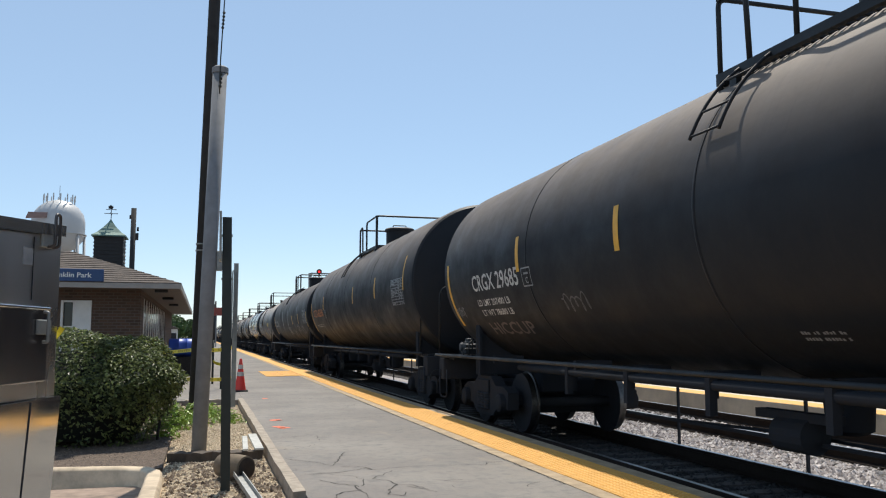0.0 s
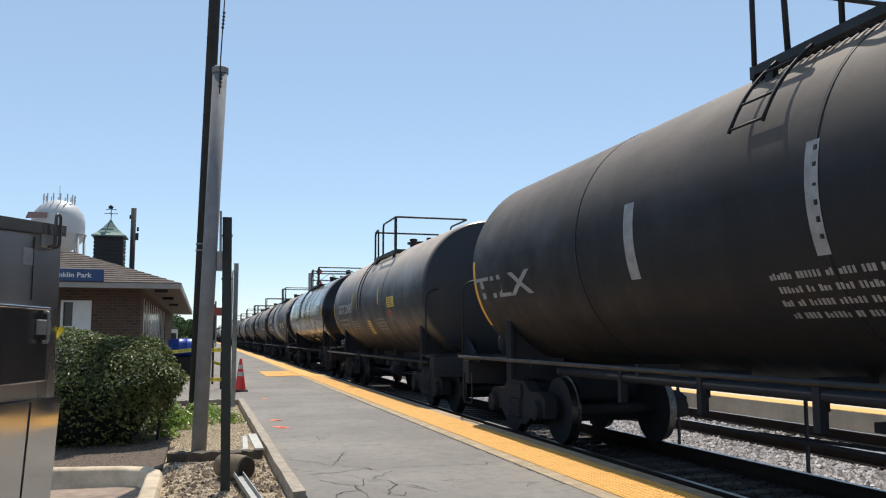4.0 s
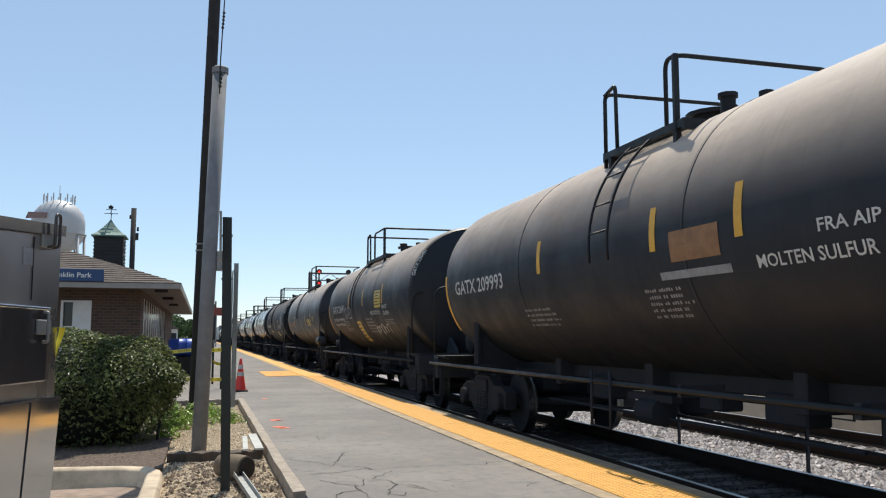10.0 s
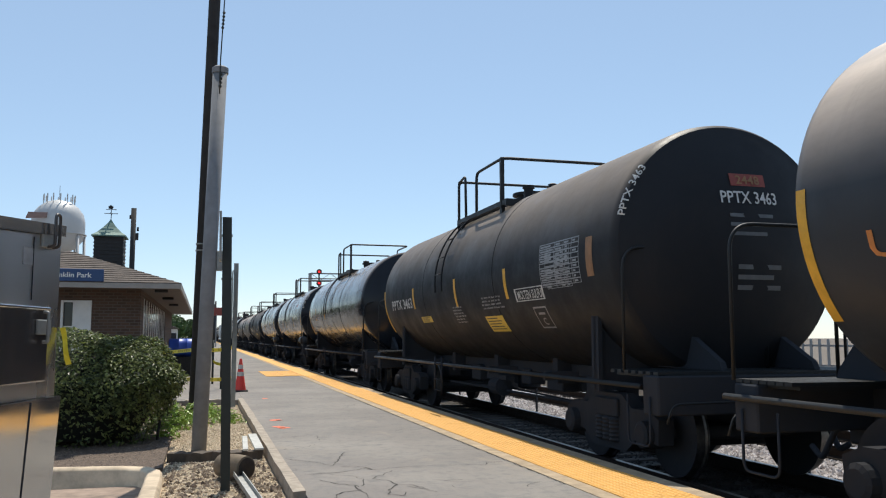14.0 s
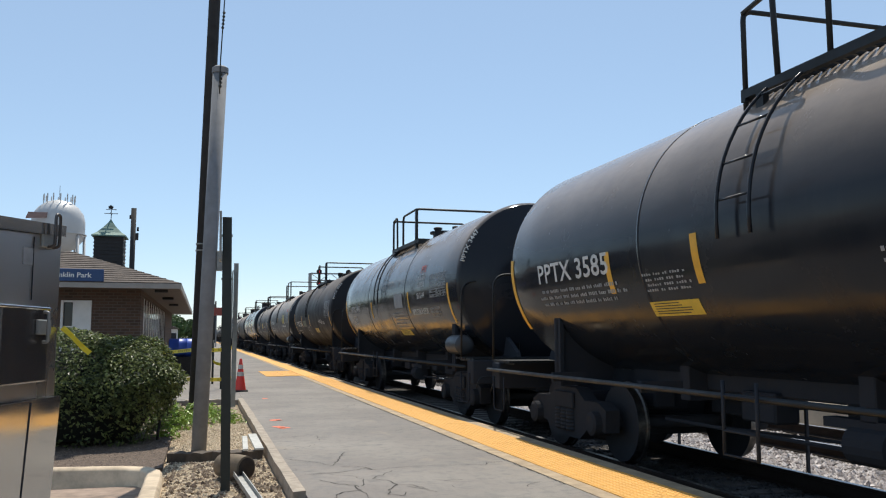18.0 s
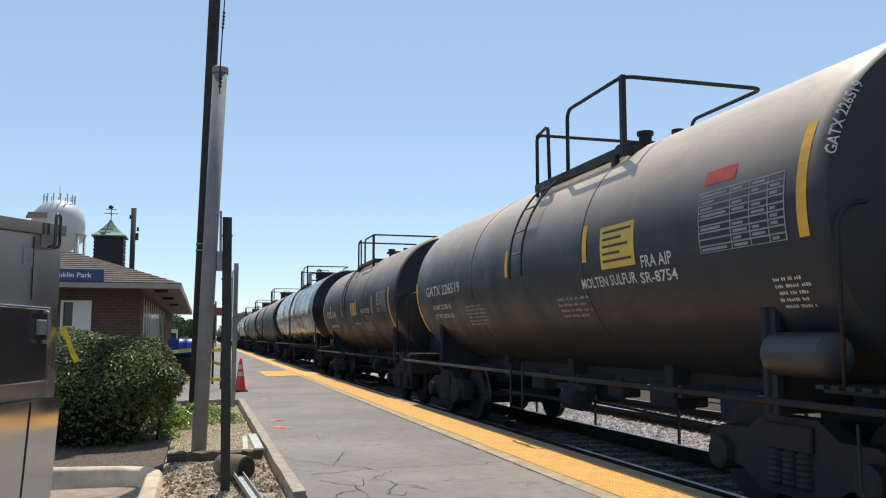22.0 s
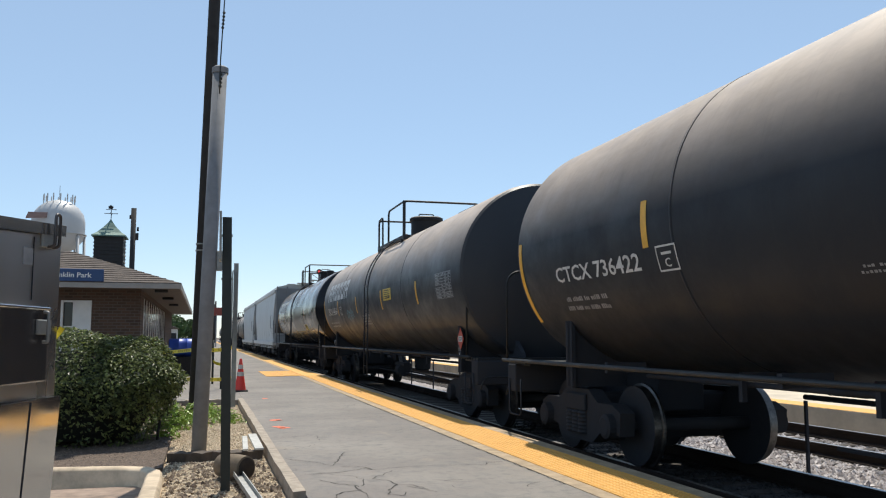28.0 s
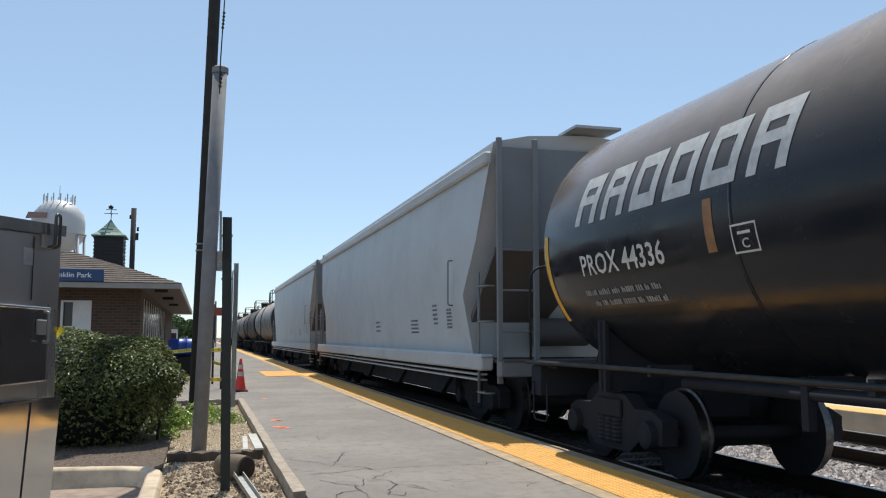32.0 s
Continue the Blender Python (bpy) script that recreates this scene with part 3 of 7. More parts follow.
stones("ballast_stones", 8.25, 10.75, 7.0, 30.0, -0.40, 6000, 0.022, 0.055, BALLASTSTONE, "crushed grey ballast between the far rails", 4)
stones("ballast_stones", 4.10, 6.55, 4.0, 16.0, -0.395, 5000, 0.018, 0.045, SHADEDSTONE, "loose ballast under the train, darkened for its shadow", 6)

# cracks and spray marks in the asphalt
CRACK = plain("crack_dark", (0.028, 0.026, 0.025), 0.95)
MARK = plain("spray_orange", (0.85, 0.20, 0.10), 0.8, 0, 0.1, 20)


def crack(path, seed, w=0.0036):
    rnd = random.Random(seed)
    pts = [Vector((*path[0], 0))]
    for a, b in zip(path, path[1:]):
        n = max(int(math.hypot(b[0] - a[0], b[1] - a[1]) / 0.05), 1)
        for i in range(1, n + 1):
            t = i / n
            pts.append(Vector((a[0] + (b[0] - a[0]) * t + rnd.uniform(-0.014, 0.014), a[1] + (b[1] - a[1]) * t + rnd.uniform(-0.022, 0.022), 0)))
    bm = B()
    prev = None
    for i, p in enumerate(pts):
        d = pts[min(i + 1, len(pts) - 1)] - pts[max(i - 1, 0)]
        n = Vector((-d.y, d.x, 0)).normalized() * w * rnd.uniform(0.4, 1.3)
        z = Vector((0, 0, 0.003))
        cur = (bm.verts.new(p - n + z), bm.verts.new(p + n + z))
        if prev:
            bm.faces.new((prev[0], prev[1], cur[1], cur[0]))
        prev = cur
    return bm


part("crack", crack([(0.88, 9.23), (1.01, 9.06), (1.16, 8.89), (1.25, 8.67), (1.3, 8.65), (1.43, 9.11), (1.55, 9.54)], 0, 0.005), CRACK, platform_ob)
part("crack", crack([(0.92, 9.96), (1.08, 10.02), (1.23, 10.19), (1.34, 10.37)], 1, 0.0036), CRACK, platform_ob)
part("crack", crack([(0.91, 11.27), (1.18, 11.26), (1.43, 11.26), (1.66, 11.19)], 2, 0.0034), CRACK, platform_ob)
part("crack", crack([(1.47, 11.18), (1.43, 10.75)], 3, 0.003), CRACK, platform_ob)
part("crack", crack([(0.96, 8.17), (1.18, 8.17), (1.41, 8.25), (1.54, 8.36), (1.65, 8.25), (1.81, 8.32), (2.05, 8.37), (2.34, 8.36), (2.62, 8.32), (2.79, 8.27), (2.85, 8.42), (3.02, 8.41)], 4, 0.0056), CRACK, platform_ob)
part("crack", crack([(1.37, 8.56), (1.55, 8.47), (1.63, 8.3)], 5, 0.004), CRACK, platform_ob)
part("crack", crack([(2.57, 11.49), (2.69, 11.67), (2.94, 11.68), (3.13, 11.78)], 6, 0.0045), CRACK, platform_ob)
part("crack", crack([(1.05, 7.81), (1.17, 7.59), (1.31, 7.44), (1.33, 7.37), (1.41, 7.53), (1.44, 7.77), (1.39, 7.88)], 7, 0.0045), CRACK, platform_ob)
part("crack", crack([(1.31, 7.44), (1.31, 7.21), (1.17, 7.14), (1.1, 7.06), (1.07, 6.91)], 8, 0.006), CRACK, platform_ob)
part("crack", crack([(1.52, 7.74), (1.65, 7.94), (1.8, 8.17)], 9, 0.004), CRACK, platform_ob)
part("crack", crack([(1.53, 7.74), (1.65, 7.58), (1.66, 7.4), (1.55, 7.14), (1.5, 6.94), (1.61, 6.86), (1.66, 7.0)], 10, 0.0058), CRACK, platform_ob)
part("crack", crack([(1.66, 7.4), (1.79, 7.33), (1.89, 7.1)], 11, 0.0036), CRACK, platform_ob)
part("crack", crack([(2.11, 7.45), (2.2, 7.49), (2.31, 7.49)], 12, 0.0036), CRACK, platform_ob)
part("crack", crack([(2.12, 7.21), (2.12, 7.09)], 13, 0.0036), CRACK, platform_ob)
part("crack", crack([(2.73, 6.98), (2.82, 7.13), (2.95, 7.18)], 14, 0.0036), CRACK, platform_ob)
part("crack", crack([(3.12, 8.6), (3.13, 8.38), (3.1, 7.92), (3.1, 7.56)], 15, 0.0055), CRACK, platform_ob)
part("crack", crack([(0.98, 11.08), (1.3, 11.28)], 16, 0.003), CRACK, platform_ob)
part("crack", crack([(1.8, 18.07), (2.16, 17.97), (2.5, 18.11)], 17, 0.006), CRACK, platform_ob)
part("crack", crack([(1.73, 7.29), (1.84, 7.13), (1.91, 6.96)], 18, 0.0036), CRACK, platform_ob)
part("crack", crack([(1.29, 7.22), (1.34, 7.03), (1.32, 6.86)], 19, 0.0036), CRACK, platform_ob)
part("crack", crack([(2.4, 9.4), (2.7, 9.5), (3.0, 9.42)], 20, 0.003), CRACK, platform_ob)
part("crack", crack([(1.9, 13.6), (2.3, 13.5), (2.9, 13.7)], 21, 0.004), CRACK, platform_ob)
for i, c in enumerate(([(3.09, 7.0), (3.09, 9.2)], [(3.085, 9.4), (3.09, 12.0)], [(3.09, 12.2), (3.085, 19.0)])):
    part("crack", crack(c, 40 + i, 0.007), CRACK, platform_ob)
part("spray_mark", crack([(1.10, 13.45), (1.16, 13.6), (1.21, 13.45)], 71, 0.075), MARK, platform_ob, "orange paint dab")
part("spray_mark", crack([(1.03, 12.5), (1.08, 12.6), (1.13, 12.3), (1.17, 12.45)], 72, 0.065), MARK, platform_ob, "orange paint dab")
part("spray_mark", crack([(1.25, 18.2), (1.35, 18.4)], 73, 0.05), MARK, platform_ob, "orange paint dab")

# ---- poles and posts beside the platform ----
POLEGREY = plain("pole_grey", (0.215, 0.22, 0.23), 0.75, 0.0, 0.16, 5)
WOODPOLE = plain("pole_wood", (0.030, 0.029, 0.030), 0.85, 0, 0.25, 7)
POSTDARK = plain("post_dark_green", (0.016, 0.022, 0.020), 0.5, 0.1, 0.2, 9)
POSTGREY = plain("post_galvanised", (0.27, 0.28, 0.27), 0.55, 0.4, 0.15, 9)
TAPE = plain("tape_yellow", (0.80, 0.66, 0.03), 0.45, 0, 0.05, 9)

lp = new("lamp_standard")
lp.location = (-0.01, 10.6, -0.1)
tagged(lp, "leaning grey steel pole without a lamp", "pole")
part("shaft", smooth(tube(B(), [(0, 0, -0.2), (0.130, 0, 4.66)], 0.088, 20)), POLEGREY, lp)
part("cap", smooth(lathe(B(), [(4.63, 0.10), (4.70, 0.10), (4.72, 0.07), (4.73, 0.01)], "z", 20, (0.132, 0, 0))), POLEGREY, lp)
part("bracket", box(B(), 0.15, 0.22, -0.05, 0.05, 2.18, 2.42, 0.006), POSTGREY, lp, "small clamp plate")
part("cable", bars([(0.13, -0.10, 4.35), (0.13, -0.10, 4.75), (0.165, -0.05, 5.7), (0.175, -0.05, 6.4)], r=0.008), POSTDARK, lp)
for i in range(9):
    part("insulator", smooth(lathe(B(), [(0, 0.006), (0.025, 0.020), (0.05, 0.006)], "z", 10, (0.134 + 0.003 * i, -0.09 + 0.004 * i, 4.42 + i * 0.05 + (0.55 if i > 3 else 0)))), POSTDARK, lp)

up = new("utility_pole")
up.location = (-0.10, 15.0, -0.1)
tagged(up, "dark weathered wooden utility pole", "pole")
part("shaft", smooth(tube(B(), [(0, 0, -0.2), (0.15, 0, 7.6), (0.17, 0, 9.5)], 0.10, 16)), WOODPOLE, up)
for z in (2.84, 2.95):
    part("band", smooth(lathe(B(), [(0, 0.108), (0.022, 0.108)], "z", 16, (0.018 * z, 0, z))), POSTGREY, up, "thin metal band")

sp = new("sign_post")
sp.location = (0.235, 8.0, -0.1)
tagged(sp, "dark green sign post seen edge-on", "sign post")
part("post", prism(B(), [(-0.042, -0.02), (0.042, -0.02), (0.042, 0.02), (0.016, 0.02), (0.016, -0.008), (-0.016, -0.008), (-0.016, 0.02), (-0.042, 0.02)], "z", -0.3, 2.48), POSTDARK, sp)
sgn = part("sign_plate", box(B(), -0.012, 0.008, -0.16, 0.16, 2.08, 2.52, 0.003), POSTGREY, sp, "grey sign plate seen from its edge")
sgn.location = (-0.056, 0, 0)
for z in (1.9, 2.3):
    part("bolt", box(B(), -0.05, 0.05, -0.012, 0.012, z, z + 0.02), POSTGREY, sp)
sp.rotation_euler = (0, radians(-1.0), radians(-1.5))

gp = new("sign_post")
gp.location = (0.62, 17.5, -0.1)
tagged(gp, "galvanised sign post seen edge-on", "sign post")
part("post", box(B(), -0.045, 0.045, -0.02, 0.02, -0.2, 2.86), POSTGREY, gp)
part("sign_plate", box(B(), -0.075, -0.06, -0.25, 0.25, 1.35, 2.70), POSTGREY, gp)
for x, y, h in ((0.48, 22.0, 1.80), (0.30, 24.5, 1.2)):
    tp = part("tape_post", smooth(tube(B(), [(0, 0, -0.1), (0, 0, h)], 0.03, 8)), POSTDARK)
    tp.location = (x, y, 0)
    tagged(tp, "thin dark post that holds caution tape", "post", "tape posts")


def tape(a, b, w=0.075, sag=0.03, words=True):
    """A strip of caution tape between two points."""
    t = new("caution_tape")
    tagged(t, "yellow caution tape strung between posts", "tape", "strips of caution tape")
    a, b = Vector(a), Vector(b)
    bm = B()
    prev = None
    for i in range(9):
        s = i / 8
        p = a.lerp(b, s) - Vector((0, 0, sag * 4 * s * (1 - s)))
        tw = Vector((0, 0.2 * math.sin(s * 5), 1)).normalized() * w / 2
        cur = (bm.verts.new(p - tw), bm.verts.new(p + tw))
        if prev:
            bm.faces.new((prev[0], cur[0], cur[1], prev[1]))
        prev = cur
    part("ribbon", bm, TAPE, t)
    if words:
        d = (b - a)
        for word, s, e in (("DO", 0.08, 0.13), ("NOT", 0.16, 0.24), ("ENTER", 0.27, 0.42), ("DO", 0.55, 0.60), ("NOT", 0.63, 0.72), ("ENTER", 0.75, 0.92)):
            pts, faces = letters(word)
            bm = B()
            vs = []
            for u, v in pts:
                q = s + (e - s) * u
                p = a.lerp(b, q) - Vector((0, 0.006, sag * 4 * q * (1 - q)))
                vs.append(bm.verts.new(p + Vector((0, 0, (v - 0.5) * w * 0.62))))
            for f in faces:
                try:
                    bm.faces.new([vs[i] for i in f])
                except ValueError:
                    pass
            part("print", bm, BLACKINK, t)
    return t


for za, zb, zc in ((0.90, 1.08, 1.07), (0.15, 0.60, 0.48)):
    tape((-1.52, 22.97, za), (-0.07, 14.87, zb), 0.065)
    tape((-0.05, 14.87, zb), (0.57, 17.44, zc), 0.065)
tape((0.30, 24.46, 0.62), (0.48, 21.96, 0.62), words=False)

# traffic cone
cn = new("traffic_cone")
cn.location = (0.90, 20.9, 0.0)
tagged(cn, "orange-red traffic cone with two white bands", "traffic cone")
ORANGECONE = plain("cone_orange", (0.72, 0.045, 0.03), 0.5, 0, 0.08, 9)
part("cone", smooth(lathe(B(), [(0.03, 0.140), (0.10, 0.122), (0.76, 0.030), (0.77, 0.022)], "z", 24)), ORANGECONE, cn)
part("base", box(B(), -0.175, 0.175, -0.175, 0.175, 0.0, 0.035, 0.01), plain("cone_base", (0.03, 0.03, 0.03), 0.8), cn)
for z0, z1 in ((0.36, 0.46), (0.53, 0.63)):
    r0, r1 = [0.122 - (z - 0.10) * 0.139 + 0.003 for z in (z0, z1)]
    part("reflective_band", smooth(lathe(B(), [(z0, r0), (z1, r1)], "z", 24)), plain("cone_white", (0.55, 0.52, 0.48), 0.5) if z0 < 0.4 else bpy.data.materials["cone_white"], cn)

# blue barrel lying beyond the tape
bl = part("barrel", smooth(lathe(B(), [(-0.45, 0.05), (-0.45, 0.26), (-0.42, 0.30), (-0.15, 0.30), (-0.13, 0.315), (-0.10, 0.30), (0.10, 0.30), (0.13, 0.315), (0.15, 0.30), (0.42, 0.30), (0.45, 0.26), (0.45, 0.05)], "x", 24)), plain("barrel_blue", (0.05, 0.12, 0.55), 0.4, 0, 0.06, 6))
bl.location = (-0.62, 30.0, 0.93)
tagged(bl, "blue plastic barrel on a dark crate", "barrel")
cr = part("crate", box(B(), -1.1, -0.1, 29.6, 30.4, -0.01, 0.63, 0.02), WOODPOLE)
tagged(cr, "dark crate that carries a blue barrel", "crate")

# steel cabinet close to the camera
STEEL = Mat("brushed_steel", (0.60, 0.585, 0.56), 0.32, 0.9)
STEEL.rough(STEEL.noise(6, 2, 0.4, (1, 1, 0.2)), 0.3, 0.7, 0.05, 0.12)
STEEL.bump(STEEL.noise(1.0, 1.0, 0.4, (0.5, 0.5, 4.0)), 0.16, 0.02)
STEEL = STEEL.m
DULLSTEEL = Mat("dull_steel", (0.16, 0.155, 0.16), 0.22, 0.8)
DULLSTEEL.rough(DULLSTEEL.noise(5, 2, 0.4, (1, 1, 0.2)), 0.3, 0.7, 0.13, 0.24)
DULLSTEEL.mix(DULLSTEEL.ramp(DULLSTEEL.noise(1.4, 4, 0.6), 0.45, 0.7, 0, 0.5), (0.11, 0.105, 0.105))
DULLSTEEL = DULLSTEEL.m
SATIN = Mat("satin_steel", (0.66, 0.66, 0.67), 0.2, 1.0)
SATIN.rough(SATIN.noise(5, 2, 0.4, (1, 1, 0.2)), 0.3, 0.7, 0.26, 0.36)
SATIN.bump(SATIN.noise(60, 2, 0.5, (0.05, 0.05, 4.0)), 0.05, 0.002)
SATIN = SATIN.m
cab = new("steel_cabinet")
tagged(cab, "brushed stainless steel cabinet on the lot", "cabinet")
cab.matrix_world = pose(-0.620, 4.0, -0.17, 0, 0, -14)
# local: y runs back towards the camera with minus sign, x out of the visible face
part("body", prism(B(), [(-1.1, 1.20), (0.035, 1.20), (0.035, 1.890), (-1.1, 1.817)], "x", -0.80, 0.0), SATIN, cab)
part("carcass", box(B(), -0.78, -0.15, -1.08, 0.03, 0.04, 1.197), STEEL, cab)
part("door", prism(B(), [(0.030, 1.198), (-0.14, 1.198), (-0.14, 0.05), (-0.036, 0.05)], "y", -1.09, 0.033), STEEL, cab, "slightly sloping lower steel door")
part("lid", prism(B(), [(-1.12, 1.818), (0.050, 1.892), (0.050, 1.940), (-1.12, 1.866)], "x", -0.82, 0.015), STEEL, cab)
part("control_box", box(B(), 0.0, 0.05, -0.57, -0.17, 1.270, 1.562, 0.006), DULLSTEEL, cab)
part("ledge", box(B(), 0.0, 0.056, -0.60, -0.16, 1.560, 1.572, 0.003), STEEL, cab, "bright folded ledge")
part("seam", prism(B(), [(0.033, 1.19), (0.02, 1.19), (-0.038, 0.2), (-0.025, 0.2)], "y", -0.255, -0.249), UNDER, cab)
part("skirt", box(B(), -0.78, -0.12, -1.08, -0.02, 0.0, 0.05), UNDER, cab)
LATCHDARK = plain("latch_dark", (0.10, 0.09, 0.085), 0.45, 0.7, 0.2, 20)
part("panel_seam", box(B(), 0.0005, 0.0035, -0.232, -0.228, 1.60, 1.86), UNDER, cab)
part("side_hatch", box(B(), 0.0, 0.012, -1.05, -0.64, 1.27, 1.56, 0.003), SATIN, cab)
for z, y in ((1.875, -0.10), (1.49, -0.22)):
    part("latch", box(B(), 0.0 if z > 1.6 else 0.05, 0.012 if z > 1.6 else 0.062, y - 0.07, y + 0.05, z - (0.05 if z > 1.6 else 0.03), z + (0.04 if z > 1.6 else 0.03), 0.003), POSTGREY, cab)
    x = 0.015 if z > 1.6 else 0.064
    if z > 1.6:
        part("latch_handle", bars([(x - 0.02, y - 0.02, z - 0.045), (x + 0.025, y - 0.02, z - 0.045), (x + 0.025, y - 0.02, z + 0.095), (x + 0.025, y + 0.025, z + 0.095), (x + 0.025, y + 0.025, z - 0.045), (x - 0.02, y + 0.025, z - 0.045)], r=0.007), LATCHDARK, cab, "dark bent latch loop")
    else:
        part("latch_handle", bars([(x, y - 0.03, z - 0.06), (x + 0.02, y - 0.03, z - 0.06), (x + 0.02, y - 0.03, z + 0.06), (x, y - 0.03, z + 0.06)], r=0.007), POSTGREY, cab)
part("plate", box(B(), 0.0, 0.003, -0.32, -0.235, 1.74, 1.81), GREYPAINT, cab, "small pale plate")

# ---- hedge and weeds ----
def leaf_mat(name, lo, hi, thin=0.16):
    m = Mat(name, lo, 0.46, 0, 0.4)
    g = m.node("ShaderNodeNewGeometry").outputs["Random Per Island"]
    m.mix(m.ramp(g, 0, 1, 0, 1), hi)
    m.b.inputs["Subsurface Weight"].default_value = 0.0
    t = m.node("ShaderNodeBsdfTranslucent")
    m.link(m.col, t.inputs["Color"])
    mx = m.node("ShaderNodeMixShader", Fac=thin)
    o = m.t.nodes["Material Output"]
    m.link(m.b.outputs[0], mx.inputs[1])
    m.link(t.outputs[0], mx.inputs[2])
    m.link(mx.outputs[0], o.inputs[0])
    return m.m


HEDGELEAF = leaf_mat("hedge_leaf", (0.014, 0.022, 0.007), (0.23, 0.275, 0.09), 0.34)
WEEDLEAF = leaf_mat("weed_leaf", (0.13, 0.23, 0.03), (0.32, 0.44, 0.07))
TREELEAF = leaf_mat("tree_leaf", (0.03, 0.06, 0.018), (0.09, 0.15, 0.04))


def leaf_cloud(points, normals, size, seed, droop=0.3):
    """Small folded leaves set round points."""
    rng = np.random.default_rng(seed)
    n = len(points)
    nrm = normals + rng.normal(0, 0.55, (n, 3))
    nrm /= np.linalg.norm(nrm, axis=1)[:, None]
    t = np.cross(nrm, rng.normal(0, 1, (n, 3)))
    t /= np.linalg.norm(t, axis=1)[:, None]
    b = np.cross(nrm, t)
    s = size * rng.uniform(0.6, 1.4, n)[:, None]
    p = points
    v = np.stack([p, p + t * s * 0.55 + b * s * 0.30 + nrm * s * 0.12, p + t * s * 1.15 - nrm * s * droop * 0.4, p + t * s * 0.55 - b * s * 0.30 + nrm * s * 0.12], 1)
    f = [(4 * i, 4 * i + 1, 4 * i + 2, 4 * i + 3) for i in range(n)]
    me = bpy.data.meshes.new("leaves")
    me.from_pydata(v.reshape(-1, 3).tolist(), [], f)
    return me


def hedge():
    h = new("hedge")
    h.location = (-1.88, 12.0, -0.10)
    tagged(h, "dense clipped green hedge with a sunlit top", "hedge")
    rng = np.random.default_rng(9)
    n = 52000
    a = rng.uniform(0, 2 * np.pi, n)
    c = rng.uniform(-0.14, 1, n)
    e = np.arcsin(np.clip(c, -1, 1))
    def sp(x, p):
        return np.sign(x) * np.abs(x) ** p
    ux, uy, uz = sp(np.cos(a), 0.65) * sp(np.cos(e), 0.72), sp(np.sin(a), 0.80) * sp(np.cos(e), 1.05), sp(np.sin(e), 0.90)
    bump = np.array([noise.noise(Vector((x * 3.1, y * 3.1, z * 3.1))) for x, y, z in zip(ux, uy, uz)])
    r = 1 + 0.11 * bump - np.abs(rng.normal(0, 0.06, n))
    zz = np.maximum(0.26 + uz * 1.20 * r, 0.03)
    wide = 0.66 + 0.34 * np.clip(zz / 0.90, 0, 1) ** 0.8
    pts = np.stack([ux * 1.80 * r * wide, uy * 1.25 * r * wide, zz], 1)
    nrm = np.stack([ux / 1.8, uy / 1.25, uz / 1.2], 1)
    nrm /= np.linalg.norm(nrm, axis=1)[:, None]
    full = rng.uniform(0, 1, n) < np.clip((zz - 0.25) / 0.60, 0.14, 1)
    pts, nrm = pts[full], nrm[full]
    nrm = nrm + np.array((0.0, 0.0, 0.8)) * np.clip(nrm[:, 2:], 0, 1) ** 0.5
    me = leaf_cloud(pts, nrm, 0.046, 4)
    me.materials.append(HEDGELEAF)
    tagged(part("leaves", me, None, h), kind="stuff")
    # Near-black solid filling: the shade between the leaves, put into its colour.
    shade_core = bmesh.ops.create_icosphere
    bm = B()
    shade_core(bm, subdivisions=4, radius=1)
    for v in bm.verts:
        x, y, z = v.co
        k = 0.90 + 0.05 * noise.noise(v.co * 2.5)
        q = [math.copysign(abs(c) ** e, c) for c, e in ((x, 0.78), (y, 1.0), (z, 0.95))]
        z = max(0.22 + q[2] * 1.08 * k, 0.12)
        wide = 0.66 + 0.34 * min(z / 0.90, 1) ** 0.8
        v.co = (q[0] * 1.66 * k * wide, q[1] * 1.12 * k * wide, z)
    part("shade_core", smooth(bm), plain("hedge_inner_shade", (0.010, 0.013, 0.008), 0.95, 0, 0.3, 30), h)
    for i in range(9):
        x, y = -1.3 + i * 0.33, rng.uniform(-0.5, 0.5)
        part("stem", smooth(tube(B(), [(x, y, -0.05), (x + 0.05, y, 0.4)], 0.018, 6)), WOODPOLE, h)
    return h


hedge()


def weed(x, y, z, w, h, n, seed, words):
    o = new("weed")
    o.location = (x, y, z)
    tagged(o, words, "plant", "weeds in the gravel")
    rng = np.random.default_rng(seed)
    p = rng.normal(0, 1, (n, 3)) * (w / 2, w / 2, 0)
    p[:, 2] = rng.uniform(0.02, 1, n) ** 0.8 * h * np.exp(-(p[:, 0] ** 2 + p[:, 1] ** 2) / (w * w))
    me = leaf_cloud(p, np.tile((0.0, 0.0, 1.0), (n, 1)), 0.055, seed)
    me.materials.append(WEEDLEAF)
    tagged(part("leaves", me, None, o), kind="stuff")
    for i in range(8):
        q = p[i * 3]
        part("stem", tube(B(), [(q[0] * 0.4, q[1] * 0.4, -0.02), (q[0], q[1], max(q[2], 0.05))], 0.005, 5), WEEDLEAF, o)


weed(-0.45, 13.6, -0.08, 0.40, 0.42, 1000, 1, "bright green weeds by the hedge")
weed(-0.05, 14.3, -0.08, 0.34, 0.36, 700, 2, "bright green weeds by the utility pole")
weed(0.45, 14.4, -0.10, 0.24, 0.22, 260, 3, "bright green weeds in the gravel")
weed(0.18, 15.6, -0.10, 0.28, 0.24, 300, 4, "bright green weeds in the gravel bed")
weed(-0.42, 12.3, -0.08, 0.16, 0.20, 200, 5, "small weeds at the foot of the hedge")

